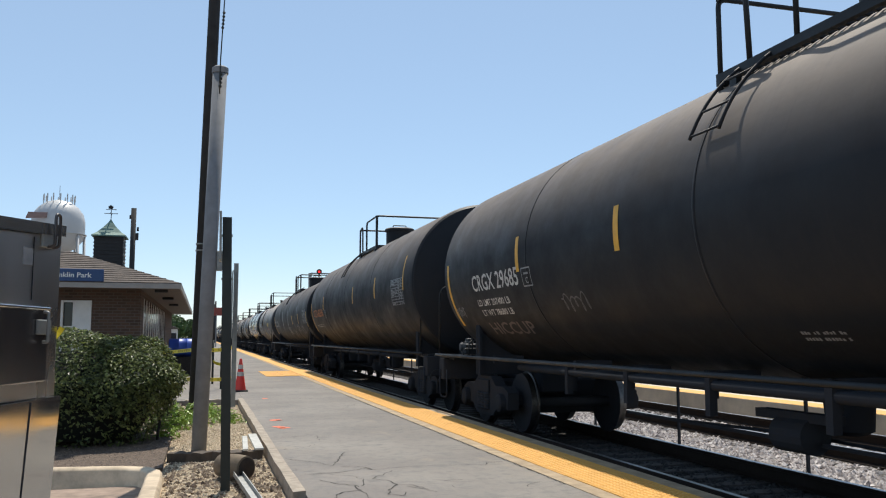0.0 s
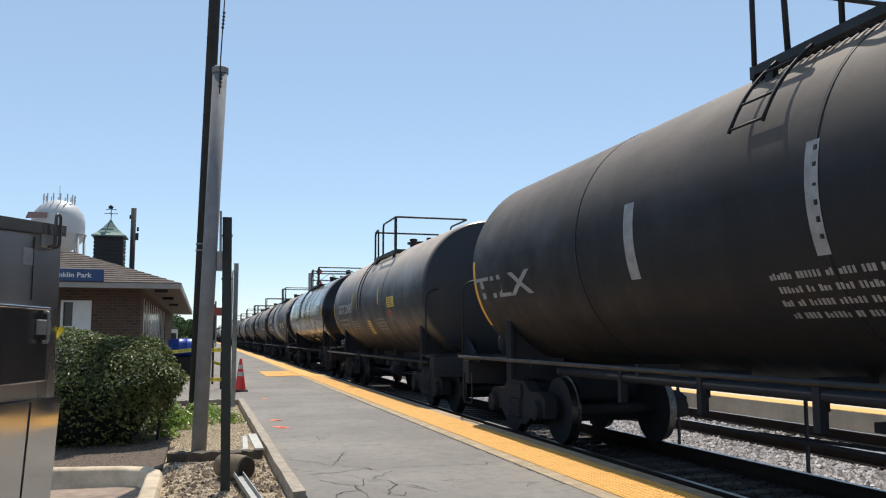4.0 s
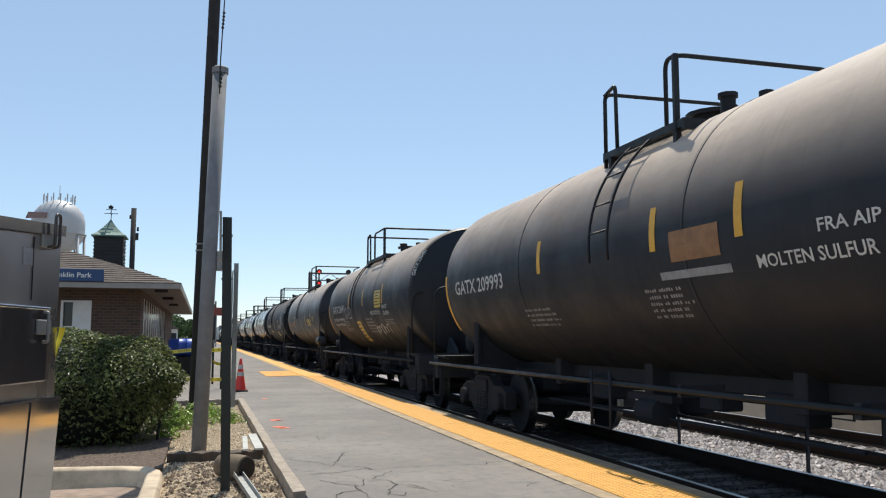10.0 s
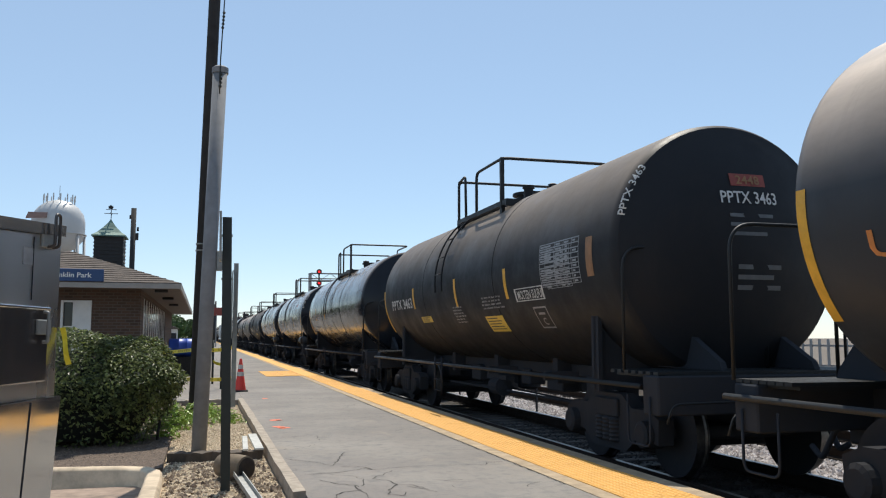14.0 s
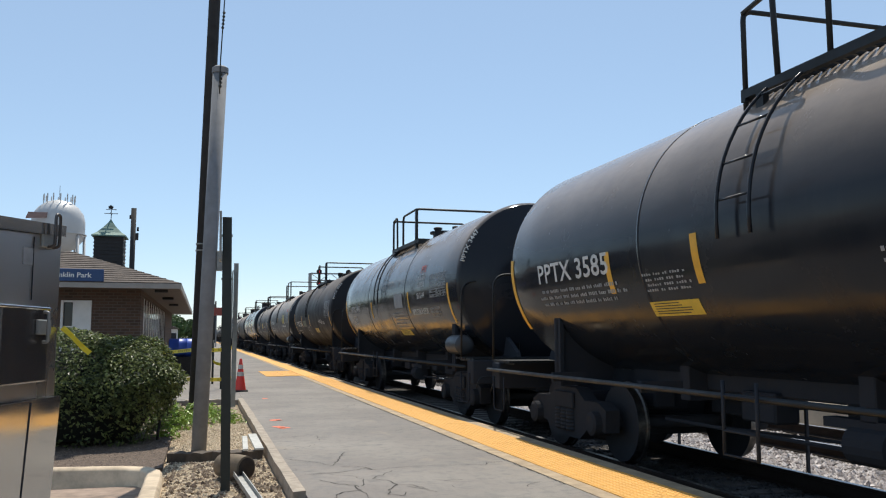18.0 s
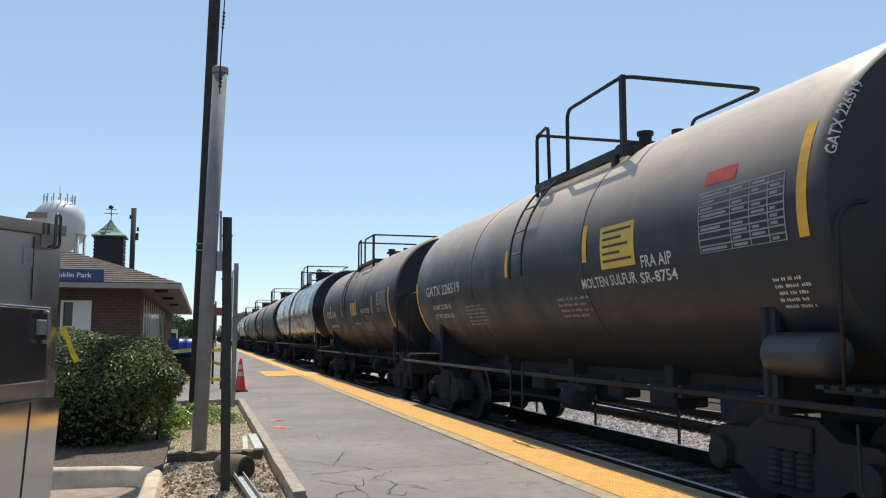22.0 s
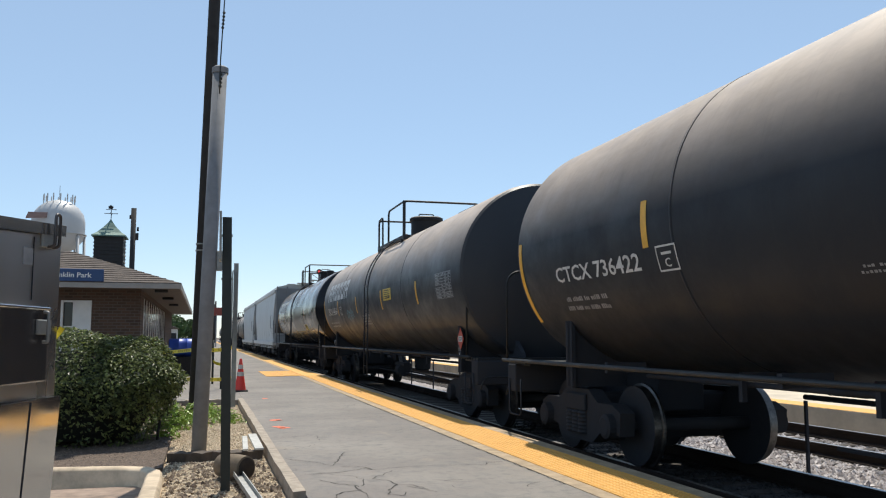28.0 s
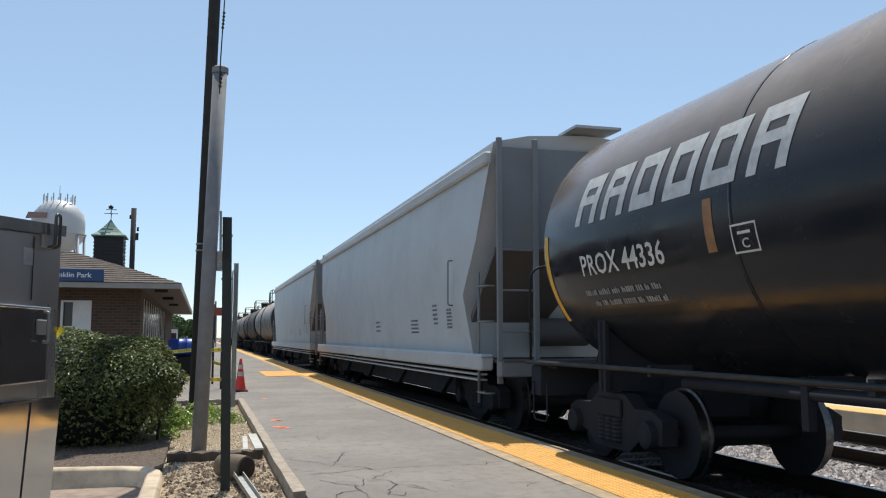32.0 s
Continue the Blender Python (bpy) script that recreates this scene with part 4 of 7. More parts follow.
# loose end of tape, blown about beside the cabinet
loose_tape = new("loose_tape")
tagged(loose_tape, "loose yellow tape end fluttering beside the cabinet", "tape")
bm = B()
prev = None
for i in range(7):
    s = i / 6
    c = (bm.verts.new((s * 0.165, 0.012 * math.sin(s * 6), -0.011)), bm.verts.new((s * 0.165, 0.012 * math.sin(s * 6 + 0.6), 0.011)))
    if prev:
        bm.faces.new((prev[0], c[0], c[1], prev[1]))
    prev = c
part("ribbon", bm, TAPE, loose_tape)

# ---- the station building ----
BRICK = Mat("brown_brick", (0.20, 0.095, 0.055), 0.85)
bt = BRICK.node("ShaderNodeTexBrick", Scale=1.0)
bt.inputs["Color1"].default_value = (0.115, 0.062, 0.040, 1)
bt.inputs["Color2"].default_value = (0.065, 0.040, 0.029, 1)
bt.inputs["Mortar"].default_value = (0.12, 0.095, 0.075, 1)
bt.inputs["Brick Width"].default_value, bt.inputs["Row Height"].default_value, bt.inputs["Mortar Size"].default_value = 0.21, 0.075, 0.010
bmap = BRICK.node("ShaderNodeMapping")
bmap.inputs["Rotation"].default_value = (radians(90), 0, 0)
BRICK.link(BRICK.co, bmap.inputs["Vector"])
BRICK.link(bmap.outputs[0], bt.inputs["Vector"])
BRICK.col = bt.outputs["Color"]
BRICK.mix(BRICK.ramp(BRICK.noise(2, 5), 0.45, 0.75, 0, 0.5), (0.10, 0.06, 0.04))
BRICK.bump(bt.outputs["Fac"], -0.4, 0.01)
BRICK = BRICK.m
SHINGLE = plain("shingle_brown", (0.135, 0.105, 0.085), 0.9, 0, 0.3, 5)
TRIM = plain("trim_cream", (0.33, 0.30, 0.27), 0.65, 0, 0.1, 4)
SOFFIT = plain("soffit_tan", (0.17, 0.13, 0.10), 0.75, 0, 0.15, 4)
WHITETRIM = plain("trim_white", (0.78, 0.77, 0.74), 0.6, 0, 0.06, 4)
DARKWOOD = plain("louvre_dark", (0.02, 0.02, 0.022), 0.7, 0, 0.2, 8)
COPPER = plain("copper_green", (0.12, 0.21, 0.18), 0.6, 0.2, 0.2, 6)
SIGNBLUE = plain("sign_blue", (0.015, 0.055, 0.16), 0.4, 0, 0.06, 4)
GLASS = Mat("window_glass", (0.02, 0.025, 0.03), 0.05, 0.0, 0.35).m

st = new("station_building")
tagged(st, "low brown brick station with a hipped shingle roof", "building")
WX0, WX1, WY0, WY1 = -5.66, -1.54, 23.0, 46.0
EX0, EX1, EY0, EY1, EZ = -6.58, -0.54, 22.0, 47.0, 2.59
wall_f = B()
for x0, x1, z0, z1 in ((WX0, -3.42, -0.02, 2.5), (-2.70, WX1, -0.02, 2.5), (-3.42, -2.70, -0.02, 0.9), (-3.42, -2.70, 2.2, 2.5)):
    box(wall_f, x0, x1, WY0, WY0 + 0.25, z0, z1)
part("wall", wall_f, BRICK, st)
side = B()
box(side, WX1 - 0.25, WX1, WY0 + 0.25, 24.2, -0.02, 2.5)
box(side, WX1 - 0.25, WX1, 24.2, 38.0, -0.02, 0.75)
box(side, WX1 - 0.25, WX1, 24.2, 38.0, 2.3, 2.5)
box(side, WX1 - 0.25, WX1, 38.0, WY1, -0.02, 2.5)
part("wall", side, BRICK, st)
part("wall", box(B(), WX0, WX0 + 0.25, WY0 + 0.25, WY1, -0.02, 2.5), BRICK, st)
part("wall", box(B(), WX0 + 0.25, WX1 - 0.25, WY1 - 0.25, WY1, -0.02, 2.5), BRICK, st)
# front window and its white frame
win = part("window", box(B(), -3.36, -3.13, WY0 + 0.10, WY0 + 0.14, 0.95, 2.16), GLASS, st, "dark window pane")
part("window_frame", box(B(), -3.14, -2.702, WY0 - 0.03, WY0 + 0.06, 0.9, 2.2, 0.006), WHITETRIM, win, "broad white frame")
part("window_frame", box(B(), -3.42, -3.36, WY0 - 0.03, WY0 + 0.06, 0.9, 2.2, 0.006), WHITETRIM, win)
part("window_frame", box(B(), -3.36, -3.14, WY0 - 0.03, WY0 + 0.06, 2.15, 2.2, 0.006), WHITETRIM, win)
part("glazing_bar", box(B(), -3.36, -3.14, WY0 + 0.06, WY0 + 0.09, 1.52, 1.56), WHITETRIM, win)
# row of tall side windows
for i in range(12):
    y = 24.3 + i * 1.15
    p = part("window", box(B(), WX1 - 0.16, WX1 - 0.12, y, y + 1.07, 0.76, 2.29), GLASS, st)
    part("mullion", box(B(), WX1 - 0.012, WX1 + 0.014, y - 0.05, y + 0.03, 0.74, 2.31, 0.004), WHITETRIM, p)
# roof: soffit, fascia, four slopes laid in shingle courses
part("soffit", box(B(), EX0 + 0.03, EX1 - 0.03, EY0 + 0.03, EY1 - 0.03, 2.50, 2.54), SOFFIT, st)
for x0, x1, y0, y1 in ((EX0, EX1, EY0, EY0 + 0.04), (EX0, EX1, EY1 - 0.04, EY1), (EX0, EX0 + 0.04, EY0 + 0.04, EY1 - 0.04), (EX1 - 0.04, EX1, EY0 + 0.04, EY1 - 0.04)):
    part("fascia", box(B(), x0, x1, y0, y1, 2.47, 2.60, 0.005), TRIM, st, "cream fascia board")
for x, y in ((-1.05, 23.1), (-1.05, 27.5), (-1.05, 33.0)):
    part("soffit_lamp", box(B(), x - 0.16, x + 0.16, y - 0.16, y + 0.16, 2.43, 2.50, 0.01), DARKWOOD, st)
HALF, RISE = (EX1 - EX0) / 2, 1.02
courses = 16
for s in range(courses):
    a, b = s / courses, (s + 1) / courses
    za, zb = 2.60 + RISE * a, 2.60 + RISE * b
    i0, i1 = HALF * a, HALF * b
    bm = B()
    lo = [(EX0 + i0, EY0 + i0), (EX1 - i0, EY0 + i0), (EX1 - i0, EY1 - i0), (EX0 + i0, EY1 - i0)]
    hi = [(EX0 + i1, EY0 + i1), (EX1 - i1, EY0 + i1), (EX1 - i1, EY1 - i1), (EX0 + i1, EY1 - i1)]
    v0 = [bm.verts.new((x, y, za)) for x, y in lo]
    v1 = [bm.verts.new((x, y, za + 0.022)) for x, y in lo]
    v2 = [bm.verts.new((x, y, zb + 0.004)) for x, y in hi]
    for i in range(4):
        j = (i + 1) % 4
        bm.faces.new((v0[i], v0[j], v1[j], v1[i]))
        bm.faces.new((v1[i], v1[j], v2[j], v2[i]))
    part("shingle_course", bm, SHINGLE, st)
# blue name board on the front eave
bd = part("name_board", box(B(), -4.35, -2.34, 21.96, 22.02, 2.62, 2.92, 0.008), SIGNBLUE, st, "blue station name board")
pts, faces = letters("Franklin Park")
bm = B()
vs = [bm.verts.new((-3.57 + 0.96 * u, 21.955, 2.71 + 0.12 * v)) for u, v in pts]
for f in faces:
    try:
        bm.faces.new([vs[i] for i in f])
    except ValueError:
        pass
part("name", bm, WHITETRIM, bd)
# louvred cupola with a flared copper cap and a weather vane
cu = part("cupola", box(B(), -4.13, -3.07, 34.97, 36.03, 3.3, 5.20), DARKWOOD, st, "dark louvred cupola")
for i in range(12):
    part("louvre", box(B(), -4.15, -3.05, 34.945, 34.97, 3.5 + i * 0.14, 3.55 + i * 0.14), DARKWOOD, cu)
    part("louvre", box(B(), -3.07, -3.045, 34.97, 36.03, 3.5 + i * 0.14, 3.55 + i * 0.14), TRIM if i % 2 else DARKWOOD, cu)
bm = B()
rings = []
for z, r in ((5.17, 0.63), (5.22, 0.63), (5.34, 0.46), (5.55, 0.26), (5.76, 0.10), (5.90, 0.02)):
    rings.append([bm.verts.new((-3.6 + dx * r, 35.5 + dy * r, z)) for dx, dy in ((-1, -1), (1, -1), (1, 1), (-1, 1))])
for ra, rb in zip(rings, rings[1:]):
    for i in range(4):
        bm.faces.new((ra[i], ra[(i + 1) % 4], rb[(i + 1) % 4], rb[i]))
bm.faces.new(rings[0][::-1])
part("cap", bm, COPPER, cu, "flared green copper cap")
vane = B()
tube(vane, [(-3.6, 35.5, 5.85), (-3.6, 35.5, 6.42)], 0.016)
tube(vane, [(-3.85, 35.5, 6.14), (-3.35, 35.5, 6.14)], 0.014)
tube(vane, [(-3.6, 35.25, 6.14), (-3.6, 35.75, 6.14)], 0.014)
tube(vane, [(-3.80, 35.5, 6.30), (-3.40, 35.5, 6.30)], 0.014)
prism(vane, [(-3.70, 6.33), (-3.56, 6.32), (-3.52, 6.40), (-3.62, 6.48), (-3.72, 6.42)], "y", 35.49, 35.51)
part("weather_vane", vane, DARKWOOD, cu)

# ---- water tower, poles and distance ----
TOWERWHITE = plain("tower_white", (0.50, 0.50, 0.50), 0.5, 0, 0.05, 0.3)
tw = new("water_tower")
tw.location = (-41.9, 270, 0)
tagged(tw, "white water tower with aerials on its crown", "water tower")
part("tank", smooth(lathe(B(), [(25.6, 0.3), (26.2, 3.1), (27.6, 5.2), (29.6, 6.8), (31.5, 7.4), (35.2, 7.4), (37.4, 6.9), (39.4, 5.5), (41.0, 3.4), (41.8, 0.3)], "z", 48)), TOWERWHITE, tw)
part("balcony", smooth(lathe(B(), [(31.3, 7.4), (31.3, 7.9), (31.5, 7.9), (31.5, 7.4)], "z", 48)), TOWERWHITE, tw)
part("riser", smooth(lathe(B(), [(-1, 1.0), (26.2, 1.0)], "z", 16)), TOWERWHITE, tw)
for i in range(8):
    a = 2 * math.pi * i / 8 + 0.2
    part("leg", smooth(tube(B(), [(8.2 * math.cos(a), 8.2 * math.sin(a), -1), (7.2 * math.cos(a), 7.2 * math.sin(a), 31)], 0.42, 8)), TOWERWHITE, tw)
for i in range(14):
    a = 2 * math.pi * i / 14
    part("aerial", box(tube(B(), [(4.3 * math.cos(a), 4.3 * math.sin(a), 40.0), (4.3 * math.cos(a), 4.3 * math.sin(a), 43.2)], 0.12, 6), 4.3 * math.cos(a) - 0.16, 4.3 * math.cos(a) + 0.16, 4.3 * math.sin(a) - 0.16, 4.3 * math.sin(a) + 0.16, 41.2, 43.0), TOWERWHITE, tw)
part("mast", tube(B(), [(0, 0, 41), (0, 0, 46.0)], 0.08, 6), GREYPAINT, tw)
em = part("emblem", prism(B(), [(-7.6, 35.0), (-2.0, 35.4), (-1.8, 36.9), (-6.9, 36.9)], "y", -8.3, -8.2), plain("emblem_faded", (0.30, 0.20, 0.18), 0.7, 0, 0.2, 0.6), tw, "faded red painted emblem")
em.location = (0, 0.9, 0)

pl = new("utility_pole")
pl.location = (-3.5, 45.0, 0)
tagged(pl, "dark bare utility pole behind the station", "pole")
part("shaft", smooth(tube(B(), [(0, 0, -0.3), (0, 0, 7.75)], 0.13, 12)), WOODPOLE, pl)
part("bracket", box(B(), 0.0, 0.26, -0.05, 0.05, 6.5, 6.14), WOODPOLE, pl)
part("insulator", smooth(lathe(B(), [(6.6, 0.05), (6.8, 0.05)], "z", 10, (0.22, 0, 0))), WOODPOLE, pl)
part("insulator", smooth(lathe(B(), [(7.2, 0.04), (7.4, 0.04)], "z", 10, (-0.16, 0, 0))), WOODPOLE, pl)

SIGNALDARK = plain("signal_black", (0.025, 0.025, 0.028), 0.6)
GALV = plain("bridge_grey", (0.30, 0.31, 0.32), 0.5, 0.4)
LAMP = Mat("lamp_red", (0.5, 0.01, 0.01), 0.4)
LAMP.b.inputs["Emission Color"].default_value = (1.0, 0.03, 0.03, 1)
LAMP.b.inputs["Emission Strength"].default_value = 1.6
LAMP = LAMP.m


def signal_bridge(y, x0, x1, h):
    g = new("signal_bridge")
    g.location = (0, y, 0)
    tagged(g, "grey lattice signal bridge over the tracks", "signal bridge")
    for x in (x0, x1):
        part("column", box(B(), x - 0.2, x + 0.2, -0.2, 0.2, -0.62, h + 0.9), GALV, g)
    for z in (h, h + 0.9):
        for yy in (-0.4, 0.4):
            part("chord", box(B(), x0, x1, yy - 0.06, yy + 0.06, z - 0.06, z + 0.06), GALV, g)
    n = int((x1 - x0) / 1.2)
    for i in range(n):
        a = x0 + (x1 - x0) * i / n
        b = x0 + (x1 - x0) * (i + 1) / n
        part("brace", tube(B(), [(a, -0.4, h if i % 2 else h + 0.9), (b, -0.4, h + 0.9 if i % 2 else h)], 0.04, 5), GALV, g)
    return g


def signal_head(parent, x, z, lit):
    hd = part("signal_head", smooth(lathe(B(), [(-0.62, 0.01), (-0.62, 0.34), (-0.50, 0.34), (-0.48, 0.01)], "y", 24, (x, 0, z)), 40), SIGNALDARK, parent, "round black signal head")
    if lit:
        part("lens", smooth(lathe(B(), [(-0.67, 0.01), (-0.655, 0.10), (-0.618, 0.15)], "y", 18, (x, 0, z))), LAMP, hd, "glowing red lens")
    part("hood", smooth(lathe(B(), [(-0.622, 0.29), (-0.80, 0.29), (-0.80, 0.27), (-0.624, 0.27)], "y", 18, (x, 0, z))), SIGNALDARK, hd)


sb = signal_bridge(110.0, 13.2, 26.0, 8.6)
for x, lit in ((14.3, True), (18.1, False)):
    part("mast", box(B(), x - 0.09, x + 0.09, -0.50, -0.40, 7.4, 10.0), SIGNALDARK, sb)
    signal_head(sb, x, 9.68, lit)
    signal_head(sb, x, 8.2, lit)
sb2 = signal_bridge(230.0, 14.0, 26.0, 8.6)
rs = part("sign_board", box(B(), 0.9, 2.7, 119.9, 120.0, 4.2, 5.3), REDPATCH)
tagged(rs, "small faded red board on posts far down the line", "sign")
part("sign_leg", box(B(), 1.7, 1.85, 119.92, 119.98, -0.1, 4.2), GALV, rs)
for i, (x, y, h) in enumerate(((1.4, 150.0, 8.5), (2.6, 190.0, 9.0), (0.9, 90.0, 4.8), (3.2, 260.0, 11.0))):
    q = part("far_pole", smooth(tube(B(), [(x, y, -0.6), (x, y, h)], 0.10 + y / 2500, 8)), WOODPOLE)
    tagged(q, "thin pole standing by the line", "pole", "poles along the line")

# low fence between the tracks
fence = new("track_fence")
tagged(fence, "low dark fence between the tracks", "fence")
for i in range(40):
    p = part("post", box(B(), 7.18, 7.22, 3.10 + i * 2.94, 3.14 + i * 2.94, -0.5, 0.50, 0.005), UNDER, fence)


def tree(x, y, h, w, seed, words):
    t = new("tree")
    t.location = (x, y, -0.3)
    tagged(t, words, "tree", "distant trees")
    rnd = random.Random(seed)
    rng = np.random.default_rng(seed)
    part("trunk", smooth(tube(B(), [(0, 0, 0), (0.1, 0, h * 0.3), (0, 0.1, h * 0.6)], 0.22, 8)), WOODPOLE, t)
    cent = []
    for i in range(7):
        a = rnd.uniform(0, 6.28)
        p = Vector((math.cos(a) * w * 0.32 * rnd.random(), math.sin(a) * w * 0.32, h * rnd.uniform(0.45, 0.85)))
        part("limb", smooth(tube(B(), [(0, 0, h * 0.3), tuple(p * 0.6 + Vector((0, 0, h * 0.15))), tuple(p)], 0.07, 6)), WOODPOLE, t)
        cent.append(p)
    n = 2600
    c = np.array([cent[i % 7][:] for i in range(n)])
    d = rng.normal(0, 1, (n, 3))
    d /= np.linalg.norm(d, axis=1)[:, None]
    pts = c + d * (w * 0.24 * rng.uniform(0.4, 1.0, n)[:, None])
    me = leaf_cloud(pts, d, 0.34, seed)
    me.materials.append(TREELEAF)
    tagged(part("leaves", me, None, t), kind="stuff")


for i, (x, y, h, w) in enumerate(((-2.6, 78, 3.2, 3.6), (-4.6, 84, 4.2, 4.5), (-0.9, 96, 3.4, 3.4), (-7.5, 92, 5.0, 6.0), (-12, 100, 6, 7), (26, 180, 8, 9), (34, 210, 9, 10), (44, 200, 8, 9), (22, 260, 9, 10))):
    tree(x, y, h, w, 20 + i, "green leafy tree in the distance")
hut = part("hut", box(B(), -3.0, -1.9, 69.5, 71.5, -0.05, 1.9, 0.02), WHITETRIM)
tagged(hut, "small white hut beyond the station", "hut")
part("doorway", box(B(), -2.35, -1.95, 69.46, 69.50, 0.0, 1.6), DARKWOOD, hut)
part("roof", prism(B(), [(-3.15, 1.9), (-1.75, 1.9), (-2.45, 2.25)], "y", 69.3, 71.7), SHINGLE, hut)
# far side of the line
ff = new("yard_fence")
tagged(ff, "pale picket fence beyond the far platform", "fence")
for i in range(120):
    part("picket", box(B(), 24.0, 24.06, -6 + i * 0.5, -5.9 + i * 0.5, -0.62, 1.2), GALV, ff)
for z in (0.1, 0.9):
    part("rail", box(B(), 24.06, 24.10, -6, 54, z, z + 0.08), GALV, ff)

# ---- the train ----



def head_out(rho):
    """How far a dished head stands out at a share of its radius: a tight knuckle, then a shallow dish."""
    if rho > 0.93:
        return 0.02 + 0.15 * math.sqrt(max(1 - ((rho - 0.93) / 0.07) ** 2, 0.0))
    return 0.17 + 0.34 * (1 - (rho / 0.93) ** 2)


def lap(k, front=True):
    """Length of straight shell past the outer seam."""
    if front:
        return 0.05 if k["R"] == 1.48 else 0.30 if k["half"] > 7 else 0.10
    return -0.12 if k["half"] > 7 else -0.18


KIND = {
    "long": dict(R=1.53, zc=2.59, half=7.95, truck=7.28, end=8.85),
    "stout": dict(R=1.60, zc=2.62, half=7.95, truck=7.28, end=8.85),
    "slender": dict(R=1.48, zc=2.55, half=7.95, truck=7.28, end=8.85),
    "middling": dict(R=1.40, zc=2.43, half=6.35, truck=5.15, end=7.32),
    "short": dict(R=1.42, zc=2.44, half=5.83, truck=4.62, end=6.80),
}
cache = {}


def end_at(k, s):
    """Distance of an end sill from the middle; the front reaches out further."""
    return k["end"] + (0.22 if s < 0 else -0.12)


def truck_at(k, s):
    return (7.42 if s < 0 else 7.02) if k["half"] > 7 else k["truck"] + (0.60 if s < 0 else 0.03)


RESERVOIR = paint("reservoir_grey", (0.026, 0.031, 0.037), 0.45, (0.10, 0.09, 0.08), 0.25)


def mesh(key, make, material):
    """Build a mesh once and share it between cars that look alike."""
    if key not in cache:
        bm = make()
        me = bpy.data.meshes.new(key[0] if isinstance(key, tuple) else key)
        bm.to_mesh(me)
        bm.free()
        me.materials.append(material)
        cache[key] = me
    return cache[key]


def tank_shell(k):
    R, h = k["R"], k["half"]
    shares = [0.015, 0.12, 0.24, 0.36, 0.48, 0.60, 0.71, 0.80, 0.87, 0.93, 0.965, 0.988, 1.0]
    prof = [(-h - lap(k) - head_out(r), max(R * r, 0.02)) for r in shares]
    steps = 14
    prof += [(-h + 2 * (h - 0.1) * i / steps, R) for i in range(1, steps)]
    prof += [(h + lap(k, False) + head_out(r), max(R * r, 0.02)) for r in reversed(shares)]
    return smooth(lathe(B(), prof, "y", 72, (0, 0, k["zc"])), 24)


def ring(y, R, zc, w=0.035, t=0.006):
    bm = B()
    prof = [(y - w, R), (y - w, R + t), (y + w, R + t), (y + w, R)]
    n = 72
    rings = []
    for a, r in prof:
        rings.append([bm.verts.new((r * math.cos(2 * math.pi * i / n), a, zc + r * math.sin(2 * math.pi * i / n))) for i in range(n)])
    for ra, rb in zip(rings, rings[1:]):
        for i in range(n):
            bm.faces.new((ra[i], rb[i], rb[(i + 1) % n], ra[(i + 1) % n]))
    return smooth(bm, 50)


def arc(R, zc, y, a0, a1, side=-1, n=12):
    res = []
    for i in range(n + 1):
        a = radians(a0 + (a1 - a0) * i / n)
        res.append((side * R * math.cos(a), y, zc + R * math.sin(a)))
    return res


def dome(k, slim=1.0):
    top, w = k["zc"] + k["R"], slim
    bm = lathe(B(), [(top - 0.15, 0.40 * w), (top + 0.38, 0.40 * w), (top + 0.38, 0.44 * w), (top + 0.45, 0.44 * w), (top + 0.48, 0.40 * w), (top + 0.49, 0.02)], "z", 32)
    tube(bm, fillet([(-0.2, 0, top + 0.48), (-0.2, 0, top + 0.57), (0.2, 0, top + 0.57), (0.2, 0, top + 0.48)], 0.04), 0.015)
    return smooth(bm)


def valve(k, r, h):
    top = k["zc"] + k["R"]
    return smooth(lathe(B(), [(top - 0.1, r), (top + h * 0.7, r), (top + h * 0.7, r * 1.3), (top + h, r * 1.3), (top + h + 0.02, 0.02)], "z", 14))


def platform(k):
    top = k["zc"] + k["R"] - 0.24
    return box(B(), -0.98, 0.98, -1.36, -1.30, top - 0.05, top + 0.065)


def grating(k):
    """Cross bars of the walkway, far too many and fine to count."""
    top = k["zc"] + k["R"] - 0.24
    bm = B()
    for i in range(26):
        y = -1.27 + i * 2.54 / 25
        box(bm, -0.96, -0.36, y - 0.016, y + 0.016, top + 0.02, top + 0.055)
        box(bm, 0.36, 0.94, y - 0.016, y + 0.016, top + 0.02, top + 0.055)
    return bm


def guard_front(k, low):
    t = k["zc"] + k["R"] - 0.20
    u, y = (t + 0.73, -1.12) if low else (t + 0.85, -1.33)
    back = y + 0.32 if low == 2 else 0.25
    return smooth(tube(B(), fillet([(-0.95, back, t), (-0.95, back, u), (-0.95, y, u), (0.95, y, u), (0.95, back, u), (0.95, back, t)], 0.15, 6), 0.026))


def guard_post(k, low):
    t = k["zc"] + k["R"] - 0.20
    u, y = (t + 0.74, -1.12) if low else (t + 0.86, -1.33)
    return box(B(), -0.99, -0.93, y - 0.04, y + 0.04, t - 0.10, u, 0.006)


def guard_rear(k):
    t = k["zc"] + k["R"] - 0.20
    return bars([(-0.95, 1.33, t - 0.16), (-0.95, 1.33, t + 0.76), (0.95, 1.33, t + 0.76), (0.95, 1.33, t)],
                [(-0.95, 1.33, t + 0.74), (-0.95, 0.92, t + 0.80), (-0.95, 0.88, t)], r=0.026)


